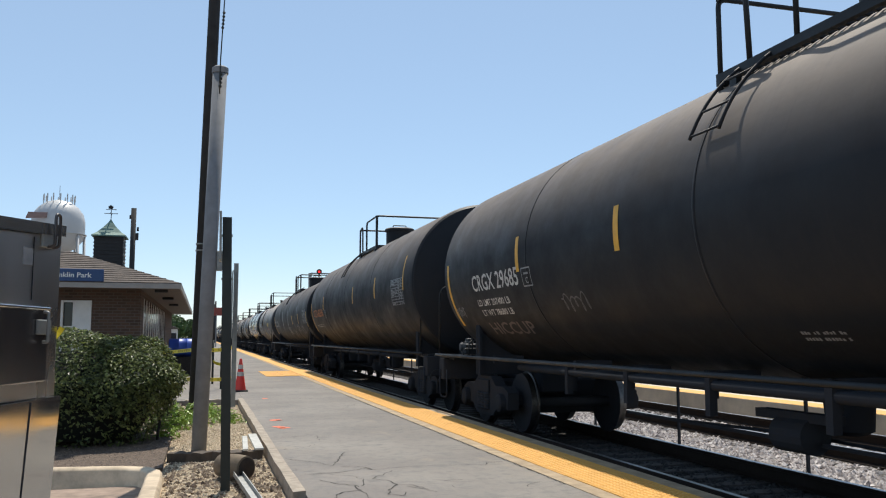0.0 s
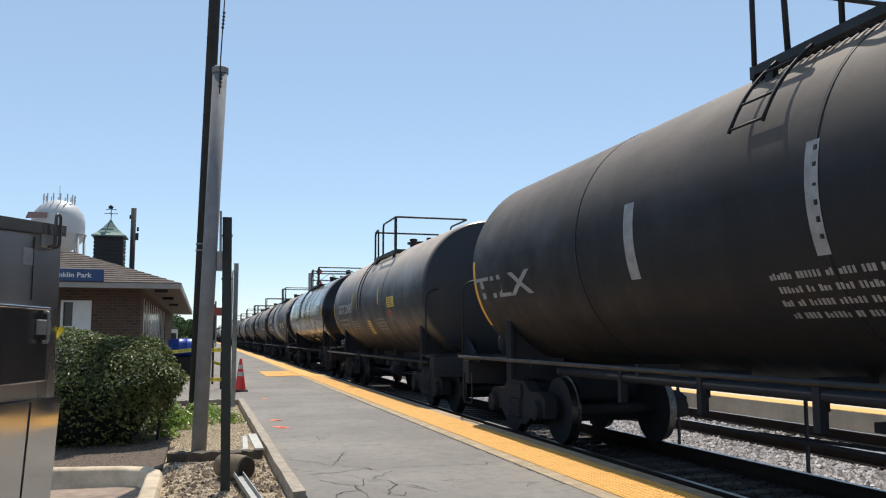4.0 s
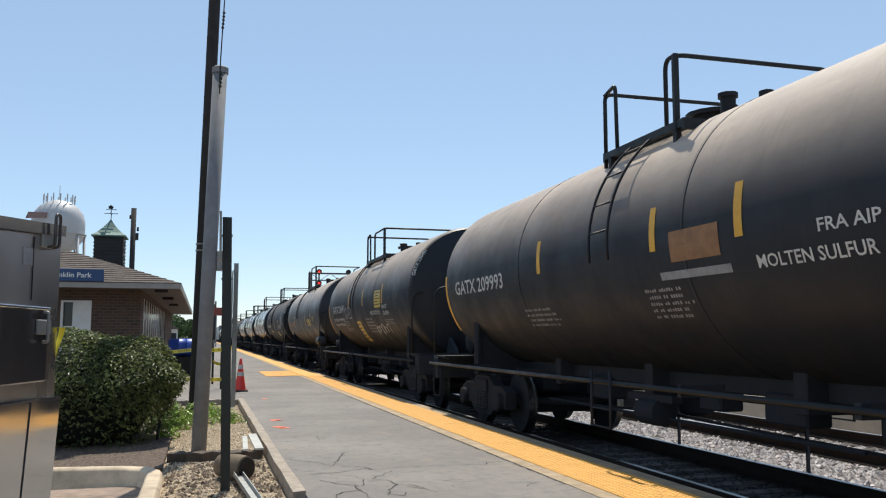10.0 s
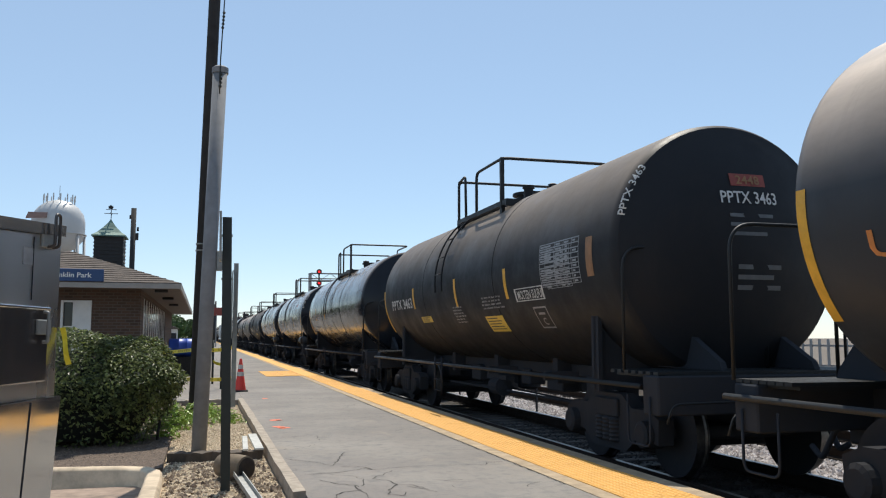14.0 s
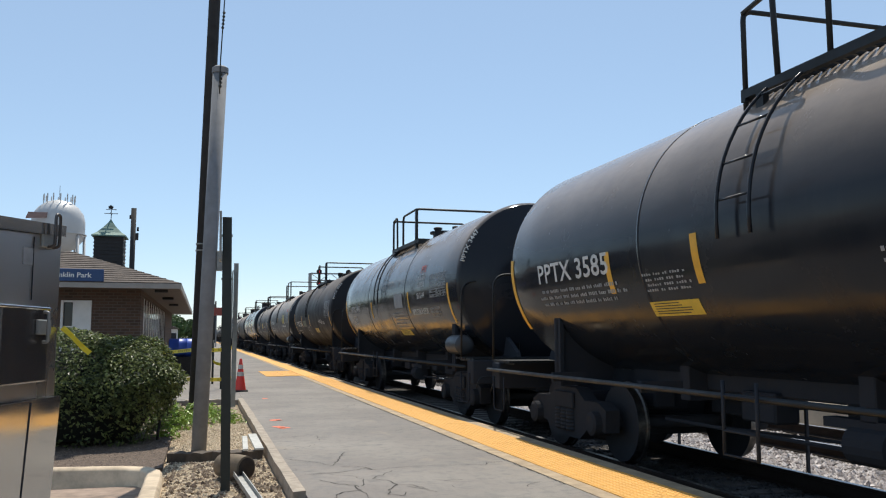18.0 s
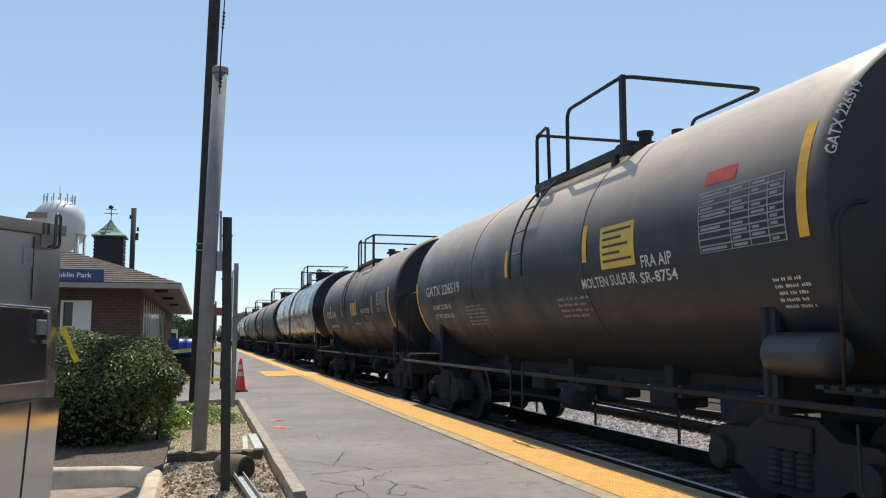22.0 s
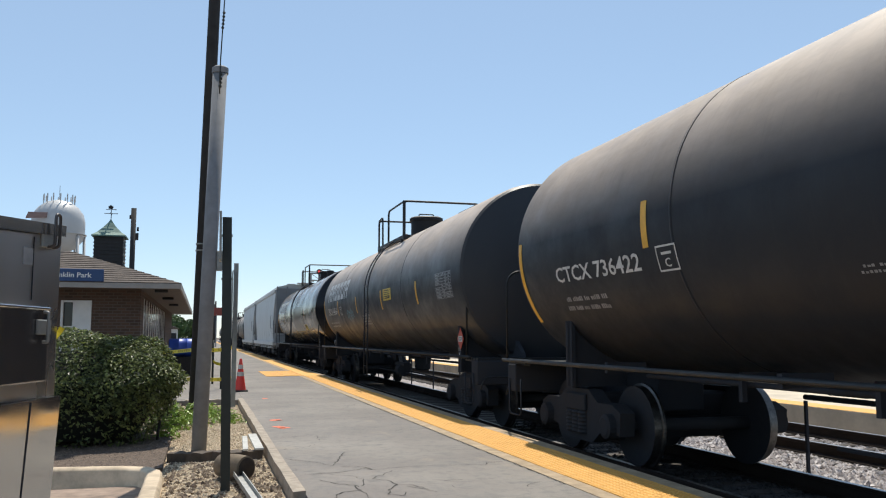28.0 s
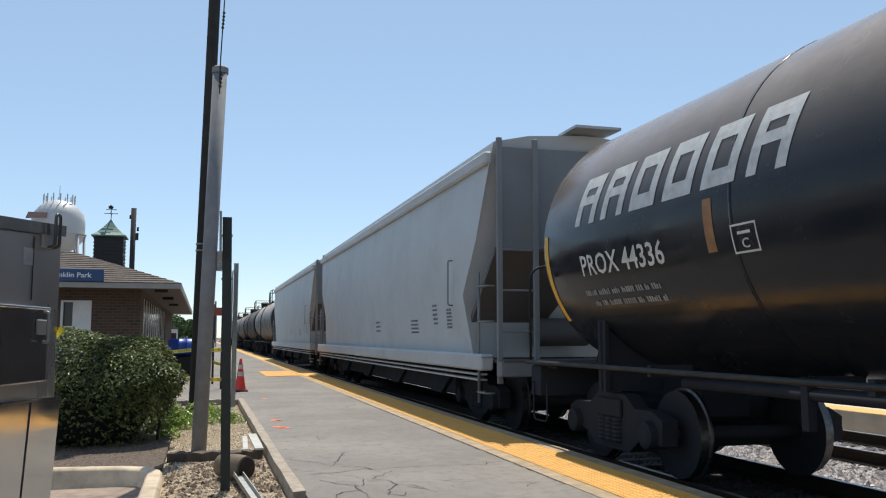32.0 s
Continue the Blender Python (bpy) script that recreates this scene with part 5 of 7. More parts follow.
def ladder_rails(k, y, side, tall):
    """The curved upper rail: the whole flank on long cars, the top alone on short ones."""
    R, zc = k["R"] + 0.10, k["zc"]
    low = 22 if k["half"] > 7 and not tall else -6 if tall else max(-6, math.degrees(math.asin((2.45 - zc) / R)))
    return smooth(tube(B(), arc(R, zc, y, 68, low, side, 14), 0.017, 6))


def step_rails(k, y, side):
    x = side * (k["R"] + 0.10) * math.cos(radians(6))
    return smooth(tube(B(), [(x, y, 1.12 if k["half"] < 7 else k["zc"] - 0.15), (x, y, 0.52)], 0.017, 6))


def rung(k):
    bm = tube(B(), [(0, 0, 0), (0, 0.44, 0)], 0.011, 6)
    return smooth(bm)


def truck_bolster():
    bm = box(B(), -0.95, 0.95, -0.20, 0.20, 0.42, 0.78, 0.03)
    lathe(bm, [(0.78, 0.30), (0.92, 0.30)], "z", 20)
    return bm


def side_frame():
    out = [(-1.10, 0.36), (-1.12, 0.62), (-0.92, 0.70), (-0.55, 0.70), (-0.32, 0.84), (0.32, 0.84), (0.55, 0.70), (0.92, 0.70), (1.12, 0.62), (1.10, 0.36), (0.88, 0.40), (0.62, 0.36), (0.40, 0.22), (-0.40, 0.22), (-0.62, 0.36), (-0.88, 0.40)]
    bm = prism(B(), out, "x", -0.09, 0.09)
    for s in (-1, 1):
        lathe(bm, [(-0.19, 0.10), (-0.17, 0.14), (0.05, 0.15)], "x", 16, (0, s * 0.889, 0.457))
    box(bm, -0.13, -0.09, -0.28, 0.28, 0.58, 0.78, 0.01)
    return bm


def spring():
    prof = [(0.30, 0.05)]
    for i in range(6):
        prof += [(0.305 + i * 0.045, 0.072), (0.325 + i * 0.045, 0.086), (0.345 + i * 0.045, 0.072)]
    return smooth(lathe(B(), prof + [(0.58, 0.05)], "z", 10))


def wheelset():
    bm = lathe(B(), [(-1.05, 0.075), (1.05, 0.075)], "x", 12)
    for s in (-1, 1):
        lathe(bm, [(s * 0.79, 0.15), (s * 0.785, 0.36), (s * 0.795, 0.40), (s * 0.79, 0.452), (s * 0.70, 0.457), (s * 0.69, 0.485), (s * 0.665, 0.487), (s * 0.66, 0.40), (s * 0.68, 0.34), (s * 0.70, 0.15)], "x", 40)
    me_bm = smooth(bm, 35)
    for f in me_bm.faces:
        c = f.calc_center_median()
        r = math.hypot(c.y, c.z)
        if r > 0.445:
            f.material_index = 1
    return me_bm


def coupler(s):
    bm = box(B(), -0.12, 0.12, 0.0, 0.75, 0.74, 0.98, 0.02)
    prism(bm, [(-0.20, 0.70), (-0.20, 1.05), (0.02, 1.08), (0.16, 0.96), (0.10, 0.80)], "z", 0.70, 1.02)
    return bm


def end_sill(k, s):
    e = end_at(k, s) - 0.10
    y0, y1 = (-e, -e + 0.30) if s < 0 else (e - 0.30, e)
    bm = box(B(), -1.42, 1.42, y0, y1, 0.72, 1.10, 0.015)
    box(bm, -0.32, 0.32, min(y0, s * (truck_at(k, s) - 0.6)), max(y1, s * (truck_at(k, s) - 0.6)), 0.58, 1.08, 0.02)
    return bm


def end_walk(k, s):
    """Two bearers under the slats of an end platform."""
    e = end_at(k, s) - 0.10
    a, b = sorted((s * e, s * (k["half"] + 0.05)))
    return box(B(), -1.32, 1.32, a + 0.02, b - 0.02, 1.075, 1.104)


def saddle(k, side):
    """Plate from the sill up to the belly of the tank over a truck."""
    x0, x1 = side * 1.22, side * 0.45
    R, zc = k["R"], k["zc"]
    out = [(x0, 0.86), (x1, 0.86)]
    for i in range(7):
        x = x1 + (x0 - x1) * i / 6
        out.append((x, zc - math.sqrt(R * R - x * x) + 0.02))
    bm = prism(B(), out, "y", -0.03, 0.03)
    box(bm, min(x0, x0 - side * 0.05), max(x0, x0 - side * 0.05), -0.09, 0.09, 0.86, zc - math.sqrt(R * R - x0 * x0) + 0.03)
    return bm


def side_rail(k, side):
    e = k["end"] - 0.15
    x, z = side * 1.46, 1.15 if k["half"] > 7 else 0.99
    bm = B()
    tube(bm, [(x, -e, z), (x, e, z)], 0.028, 6)
    return smooth(bm)


def rail_bracket(side, z):
    return box(B(), min(side * 1.46, side * 1.0), max(side * 1.46, side * 1.0), -0.03, 0.03, z - 0.06, z + 0.05)


def end_loop(k, s, near, side):
    """Grab rail over the end platform, a tall bent bar."""
    y = s * (k["half"] + (0.35 if near else 0.80))
    z = 2.42
    return smooth(tube(B(), fillet([(side * 1.38, y, 1.12), (side * 1.38, y, z), (side * 0.35, y, z), (side * 0.35, y, 1.12)], 0.24, 7), 0.017, 8))


def stirrup(side):
    x = side * 1.44
    return bars([(x, -0.22, 0.90), (x, -0.22, 0.42), (x, 0.22, 0.42), (x, 0.22, 0.90)], r=0.012)


def reservoir(k):
    bm = lathe(B(), [(-0.37, 0.04), (-0.36, 0.12), (-0.31, 0.17), (0.31, 0.17), (0.36, 0.12), (0.37, 0.04)], "y", 24)
    return smooth(bm)


def brake_rig():
    bm = B()
    lathe(bm, [(-0.25, 0.04), (-0.22, 0.16), (0.20, 0.16), (0.25, 0.04)], "y", 16, (-0.55, 0, 0.62))
    tube(bm, [(-0.5, -3.2, 0.55), (-0.5, 3.2, 0.55)], 0.02)
    tube(bm, [(-0.2, -3.4, 0.50), (-0.3, 0.3, 0.58), (-0.1, 3.0, 0.48)], 0.018)
    box(bm, -0.62, -0.48, -0.5, 0.5, 0.74, 0.82)
    return bm


def outlet(k):
    z = k["zc"] - k["R"]
    return smooth(lathe(B(), [(z + 0.12, 0.42), (z - 0.10, 0.38), (z - 0.14, 0.22), (z - 0.42, 0.20), (z - 0.46, 0.12)], "z", 20))


def add_trucks(car, rear, front):
    sets = []
    for s in (-1, 1):
        tr = part("truck", mesh("truck", truck_bolster, RUST), None, car)
        tr.location = (0, rear if s > 0 else -front, 0)
        for sd in (-1, 1):
            fr = part("side_frame", mesh("side_frame", side_frame, RUST), None, tr)
            fr.location = (sd * 1.0, 0, 0)
            fr.rotation_euler = (0, 0, 0 if sd < 0 else math.pi)
            for y in (-0.17, 0.0, 0.17):
                sp = part("spring", mesh("spring", spring, WHEELDARK), None, tr)
                sp.location = (sd * 1.08, y, 0)
        for a in (-1, 1):
            bb = part("brake_beam", mesh("brake_beam", lambda: box(B(), -1.05, 1.05, -0.05, 0.05, 0.24, 0.50, 0.01), RUST), None, tr)
            bb.location = (0, a * 0.30, 0)
            me = mesh("wheelset", wheelset, WHEELDARK)
            if len(me.materials) == 1:
                me.materials.append(STEELWHEEL)
            w = part("wheelset", me, None, tr, "wheels with bright worn treads")
            w.location = (0, a * 0.889, 0.457)
            sets.append(w)
    return sets


GEAR = plain("valve_casting", (0.055, 0.058, 0.062), 0.5, 0.1, 0.3, 14)
GEARED = (1, 4, 5, 8, 11, 14, 16, 19)


def brake_gear(car, k):
    """Brake valve, air reservoir and piping on the rear end platform."""
    y = (k["half"] + end_at(k, 1) - 0.10) / 2 + 0.26
    vb = part("brake_valve", box(box(B(), -1.00, -0.76, y - 0.12, y + 0.12, 1.15, 1.36, 0.03), -0.76, -0.50, y - 0.09, y + 0.09, 1.18, 1.36, 0.03), GEAR, car, "cast grey brake valve")
    part("valve_cap", smooth(lathe(B(), [(1.36, 0.09), (1.38, 0.09), (1.39, 0.07), (1.44, 0.06), (1.45, 0.02)], "z", 18, (-0.88, y, 0))), GEAR, vb)
    part("valve_cover", smooth(lathe(B(), [(-1.05, 0.02), (-1.045, 0.07), (-1.00, 0.09)], "x", 18, (0, y, 1.29))), GEAR, vb)
    part("release_handle", bars([(-0.66, y, 1.36), (-0.66, y, 1.52), (-0.50, y + 0.06, 1.60)], r=0.012), GEAR, vb)
    rv = part("air_reservoir", smooth(lathe(B(), [(-0.42, 0.03), (-0.40, 0.11), (-0.34, 0.15), (0.52, 0.15), (0.58, 0.11), (0.60, 0.03)], "x", 24, (0, y + 0.02, 1.36))), UNDER, car, "dark cross-mounted air reservoir")
    for x in (-0.22, 0.36):
        part("strap", box(B(), x - 0.03, x + 0.03, y - 0.16, y + 0.20, 1.152, 1.25), UNDER, rv)
    for z, x in ((1.26, -1.08), (1.40, -0.98), (1.52, -0.92)):
        part("air_pipe", smooth(tube(B(), fillet([(x, y - 0.34, 1.15), (x, y - 0.34, z), (x + 0.35, y - 0.24, z), (x + 0.75, y - 0.24, z - 0.06)], 0.08, 5), 0.014, 8)), GEAR, car)
    part("gear_shelf", box(B(), -1.12, 0.70, y - 0.36, y + 0.22, 1.137, 1.152), RAILBLACK, car)
    gs = part("step_frame", box(B(), -0.45, 0.62, y + 0.10, y + 0.13, 1.152, 1.36, 0.006), UNDER, car)
    for i in range(12):
        gb = part("bar", mesh("step_bar", lambda: box(B(), -0.012, 0.012, -0.01, 0.01, 1.36, 1.84), UNDER), None, gs)
        gb.location = (-0.43 + i * 0.094, y + 0.115, 0)
    st = part("brake_stand", box(B(), 0.10, 0.22, y + 0.02, y + 0.10, 1.15, 2.05, 0.01), UNDER, car)
    part("brake_wheel", smooth(lathe(B(), [(-0.02, 0.24), (0.0, 0.27), (0.02, 0.24), (0.0, 0.22), (-0.02, 0.24)], "y", 28, (0.16, y + 0.16, 1.98))), UNDER, st)


def cross_reservoir(car, k):
    """A plain air tank laid across the rear end platform on two cradles."""
    y = (k["half"] + end_at(k, 1) - 0.10) / 2 + 0.18
    rv = part("air_reservoir", smooth(lathe(B(), [(-0.82, 0.03), (-0.80, 0.15), (-0.74, 0.21), (0.74, 0.21), (0.80, 0.15), (0.82, 0.03)], "x", 24, (0, y, 1.39))), UNDER, car, "dark cross-mounted air reservoir")
    for x in (-0.5, 0.5):
        part("cradle", box(B(), x - 0.04, x + 0.04, y - 0.22, y + 0.22, 1.137, 1.26), UNDER, rv)


LADDER = 0.56
wheels = {}


def tank_car(kind, material, label, top="valves", tank=False, shift=-0.2, slim=1.0, low=False, tall=False, heavy=False, stretch=1.0, rise=LADDER):
    k = KIND[kind]
    step = -0.40 if tall else rise
    car = new("tank_car")
    tagged(car, label, "rail car", "tank cars of the train")
    R, zc, h = k["R"], k["zc"], k["half"]
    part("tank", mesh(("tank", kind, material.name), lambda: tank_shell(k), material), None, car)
    for y in ((-0.42, 0.0, 0.42) if k["half"] > 7 else (-0.30, 0.30)):
        part("weld_band", mesh(("weld_band", kind, y, material.name), lambda: ring(y * h * 1.2, R, zc, 0.02, 0.004), material), None, car)
    if top == "dome":
        fit = part("manway", mesh(("manway", kind, slim), lambda: dome(k, slim), SOOT), None, car, "dark round manway dome")
        if slim < 1:
            vt = part("vent", mesh(("vent", kind), lambda: valve(k, 0.13, 0.40), SOOT), None, car)
            vt.location = (0, shift - 1.5, 0)
    else:
        fit = part("manway", mesh(("low_manway", kind), lambda: valve(k, 0.26, 0.16), SOOT), None, car)
        for x, y, r, tall in ((-0.35, -0.75, 0.08, 0.16), (0.05, -0.85, 0.06, 0.19), (0.4, -0.7, 0.08, 0.15), (0.3, 0.3, 0.05, 0.18)):
            v = part("valve", mesh(("valve", kind, x), lambda: valve(k, r, tall), SOOT), None, car)
            v.location = (x, y + shift, 0)
    fit.location = (0, shift, 0)
    deck = part("top_platform", mesh(("top_platform", kind), lambda: platform(k), RAILBLACK), None, car, "steel grating walkway")
    deck.location = (0, shift, 0)
    deck.scale = (1, stretch, 1)
    z = k["zc"] + k["R"] - 0.24
    part("end_beam", mesh(("end_beam", kind), lambda: box(B(), -0.98, 0.98, 1.30, 1.36, z - 0.05, z + 0.065), RAILBLACK), None, deck)
    for x in (-0.98, -0.34, 0.34, 0.92):
        bm = part("long_beam", mesh(("long_beam", kind), lambda: box(B(), 0, 0.06, -1.30, 1.30, z - 0.02, z + 0.06), RAILBLACK), None, deck)
        bm.location = (x, 0, 0)
    for x in (-0.95, 0.95):
        for y in (-1.1, 1.1):
            ft = part("foot", mesh(("deck_foot", kind), lambda: box(B(), -0.03, 0.03, -0.05, 0.05, z - 0.24, z), RAILBLACK), None, deck)
            ft.location = (x, y, 0)
    tagged(part("grating", mesh(("grating", kind), lambda: grating(k), RAILBLACK), None, deck), kind="stuff")
    part("guard_rail", mesh(("guard_front", kind, low), lambda: guard_front(k, low), RAILBLACK), None, deck)
    part("guard_rail", mesh(("guard_rear", kind), lambda: guard_rear(k), RAILBLACK), None, deck)
    part("guard_post", mesh(("guard_post", kind, low), lambda: guard_post(k, low), RAILBLACK), None, deck)
    for side in (-1, 1):
        for y in (step, step + 0.44):
            lr = part("ladder_rail", mesh(("ladder_rail", kind, y, side, tall, material.name), lambda: ladder_rails(k, y, side, tall), material), None, car)
            lr.location = (0, shift, 0)
            if h < 7 or tall:
                sr = part("step_rail", mesh(("step_rail", kind, y, side), lambda: step_rails(k, y, side), UNDER), None, car)
                sr.location = (0, shift, 0)
        spots = (60, 46, 32, 18, 6) if tall or h < 7 else (60, 46, 32, 23)
        for a in spots:
            r = part("rung", mesh(("rung", material.name), lambda: rung(k), material), None, car)
            r.location = (side * (R + 0.10) * math.cos(radians(a)), step + shift, zc + (R + 0.10) * math.sin(radians(a)))
        for z in ((1.0, 0.72, 0.53) if h < 7 else (2.1, 1.75, 1.4, 1.05, 0.75, 0.53) if tall else ()):
            r = part("rung", mesh("rung", lambda: rung(k), UNDER), None, car)
            r.location = (side * (R + 0.095), step + shift, z)
        part("side_rail", mesh(("side_rail", kind, side), lambda: side_rail(k, side), RAILBLACK), None, car)
        for s in (-1, 1):
            sd = part("saddle", mesh(("saddle", kind, side), lambda: saddle(k, side), UNDER), None, car)
            sd.location = (0, s * (truck_at(k, s) - 0.05), 0)
            st = part("stirrup", mesh(("stirrup", side), lambda: stirrup(side), UNDER), None, car)
            st.location = (0, s * (end_at(k, s) - 0.45), 0)
        for y in (-0.62, -0.3, 0.3, 0.62):
            br = part("rail_bracket", mesh(("rail_bracket", side, h > 7), lambda: rail_bracket(side, 1.15 if h > 7 else 0.99), UNDER), None, car)
            br.location = (0, y * k["end"], 0)
    for s in (-1, 1):
        part("end_sill", mesh(("end_sill", kind, s), lambda: end_sill(k, s), UNDER), None, car)
        walkway = part("end_walkway", mesh(("end_walkway", kind, s), lambda: end_walk(k, s), RAILBLACK), None, car)
        ya, yb = sorted((s * (end_at(k, s) - 0.10), s * (k["half"] + 0.05)))
        for i in range(7):
            sl = part("slat", mesh("walk_slat", lambda: box(B(), -1.40, 1.40, -0.042, 0.042, 1.105, 1.135), RAILBLACK), None, walkway)
            sl.location = (0, ya + (yb - ya) * (i + 0.5) / 7, 0)
        for side in (-1, 1):
            part("grab_rail", mesh(("grab", kind, s, side), lambda: end_loop(k, s, s < 0, side), RAILBLACK), None, car)
        for x in (-0.55, 0.55):
            hb = part("head_brace", mesh(("head_brace", kind, s), lambda: prism(B(), [(s * (h - 0.35), 1.137), (s * (end_at(k, s) - 0.30), 1.137), (s * (end_at(k, s) - 0.34), 1.22), (s * (h + 0.20), k["zc"] - R * 0.62), (s * (h - 0.35), k["zc"] - R * 0.88)], "x", -0.035, 0.035), UNDER), None, car)
            hb.location = (x, 0, 0)
        ho = part("air_hose", mesh("air_hose", lambda: smooth(tube(B(), fillet([(-0.35, 0, 0.85), (-0.35, 0.12, 0.70), (-0.28, 0.40, 0.40), (-0.20, 0.62, 0.48)], 0.08), 0.028, 8)), UNDER), None, car)
        ho.location = (0, s * (end_at(k, s) - 0.12), 0)
        ho.rotation_euler = (0, 0, 0 if s > 0 else math.pi)
        part("uncoupling_lever", mesh(("lever", kind, s), lambda: bars([(-1.40, s * (end_at(k, s) + 0.02), 0.66), (-1.34, s * (end_at(k, s) + 0.02), 0.84), (-0.3, s * (end_at(k, s) + 0.02), 0.86), (-0.05, s * (end_at(k, s) + 0.18), 1.0)], r=0.012), RAILBLACK), None, car)
        c = part("coupler", mesh("coupler", lambda: coupler(1), RUST), None, car)
        c.location = (0, s * (end_at(k, s) - 0.12), 0)
        c.rotation_euler = (0, 0, 0 if s > 0 else math.pi)
    part("brake_rigging", mesh("brake_rigging", brake_rig, UNDER), None, car)
    if heavy:
        main = part("main_pipe", mesh("main_pipe", lambda: smooth(tube(B(), [(-1.0, -5.6, 1.02), (-1.0, 5.6, 1.02)], 0.05, 10)), UNDER), None, car)
        for y in (-4.2, -2.6, -1.0, 0.6, 2.2, 3.8):
            hg = part("pipe_clamp", mesh("pipe_clamp", lambda: box(box(B(), -1.06, -0.98, -0.04, 0.04, 0.74, 1.16), -1.06, -0.5, -0.04, 0.04, 1.10, 1.16), UNDER), None, main)
            hg.location = (0, y, 0)
        part("slope_beam", mesh("slope_beam", lambda: box(B(), 0.55, 0.95, -5.0, 5.0, 0.82, 1.10, 0.02), UNDER), None, car)
    if h > 7:
        pipe = part("train_pipe", mesh("train_pipe", lambda: smooth(tube(B(), [(-0.9, -5.6, 1.05), (-0.9, 5.6, 1.05)], 0.026, 8)), UNDER), None, car)
        for y in (-4.2, -2.6, -1.0, 0.6, 2.2, 3.8):
            hg = part("pipe_hanger", mesh("pipe_hanger", lambda: box(box(B(), -1.00, -0.95, -0.025, 0.025, 0.90, 1.16), -1.00, -0.5, -0.025, 0.025, 1.10, 1.16), UNDER), None, pipe)
            hg.location = (0, y, 0)
        for x, z, r in ((0.95, 0.80, 0.030), (0.72, 1.00, 0.045)):
            part("brake_rod", mesh(("brake_rod", x), lambda: smooth(tube(B(), [(x, -5.4, z), (x, 5.4, z)], r, 8)), UNDER), None, car)
        for x, y, ly, z in ((0.75, -5.0, 0.30, 0.86), (0.80, -3.5, 0.12, 0.94), (0.70, -2.3, 0.22, 0.90), (0.80, 0.9, 0.10, 0.96), (0.72, 1.7, 0.18, 0.90), (0.76, 2.9, 0.09, 0.94), (0.70, 4.3, 0.28, 0.88)):
            bx = part("brake_bracket", mesh(("brake_bracket", ly), lambda: box(B(), -0.16, 0.16, -ly, ly, z, 1.30, 0.02), UNDER), None, car)
            bx.location = (x, y, 0)
    if h < 7:
        part("centre_sill", mesh(("centre_sill", kind), lambda: box(B(), -0.40, 0.40, -k["truck"] + 0.5, k["truck"] - 0.5, 0.90, 1.12, 0.02), UNDER), None, car)
        for x, y, ly, z in ((-0.35, -3.7, 0.34, 0.62), (0.30, -2.9, 0.26, 0.58), (-0.30, -2.15, 0.30, 0.66), (0.35, -1.45, 0.22, 0.60), (-0.30, -0.95, 0.20, 0.70), (0.25, 0.75, 0.32, 0.60), (-0.35, 1.55, 0.26, 0.66), (0.30, 2.2, 0.20, 0.72), (0.28, 2.95, 0.34, 0.60), (-0.32, 3.75, 0.22, 0.64)):
            hx = part("under_box", mesh(("under_box", ly, z), lambda: box(B(), -0.14, 0.14, -ly, ly, z, 0.95, 0.02), UNDER), None, car)
            hx.location = (x, y, 0)
        part("brake_rod", mesh(("short_rod", kind), lambda: smooth(tube(B(), [(0.5, -3.9, 0.74), (0.5, 3.9, 0.74)], 0.025, 8)), UNDER), None, car)
        for y in (-2.6, 0.0, 2.6):
            cr = part("cradle", mesh(("cradle", kind), lambda: box(B(), -0.62, 0.62, -0.09, 0.09, 0.80, 1.24, 0.01), UNDER), None, car)
            cr.location = (0, y, 0)
    part("bottom_outlet", mesh(("bottom_outlet", kind), lambda: outlet(k), UNDER), None, car)
    if tank:
        rv = part("air_reservoir", mesh("air_reservoir", lambda: reservoir(k), RESERVOIR), None, car, "small dark air tank")
        rv.location = (-1.26, -h + 0.18, 1.34)
    wheels[car.name] = add_trucks(car, truck_at(k, 1), truck_at(k, -1))
    return car


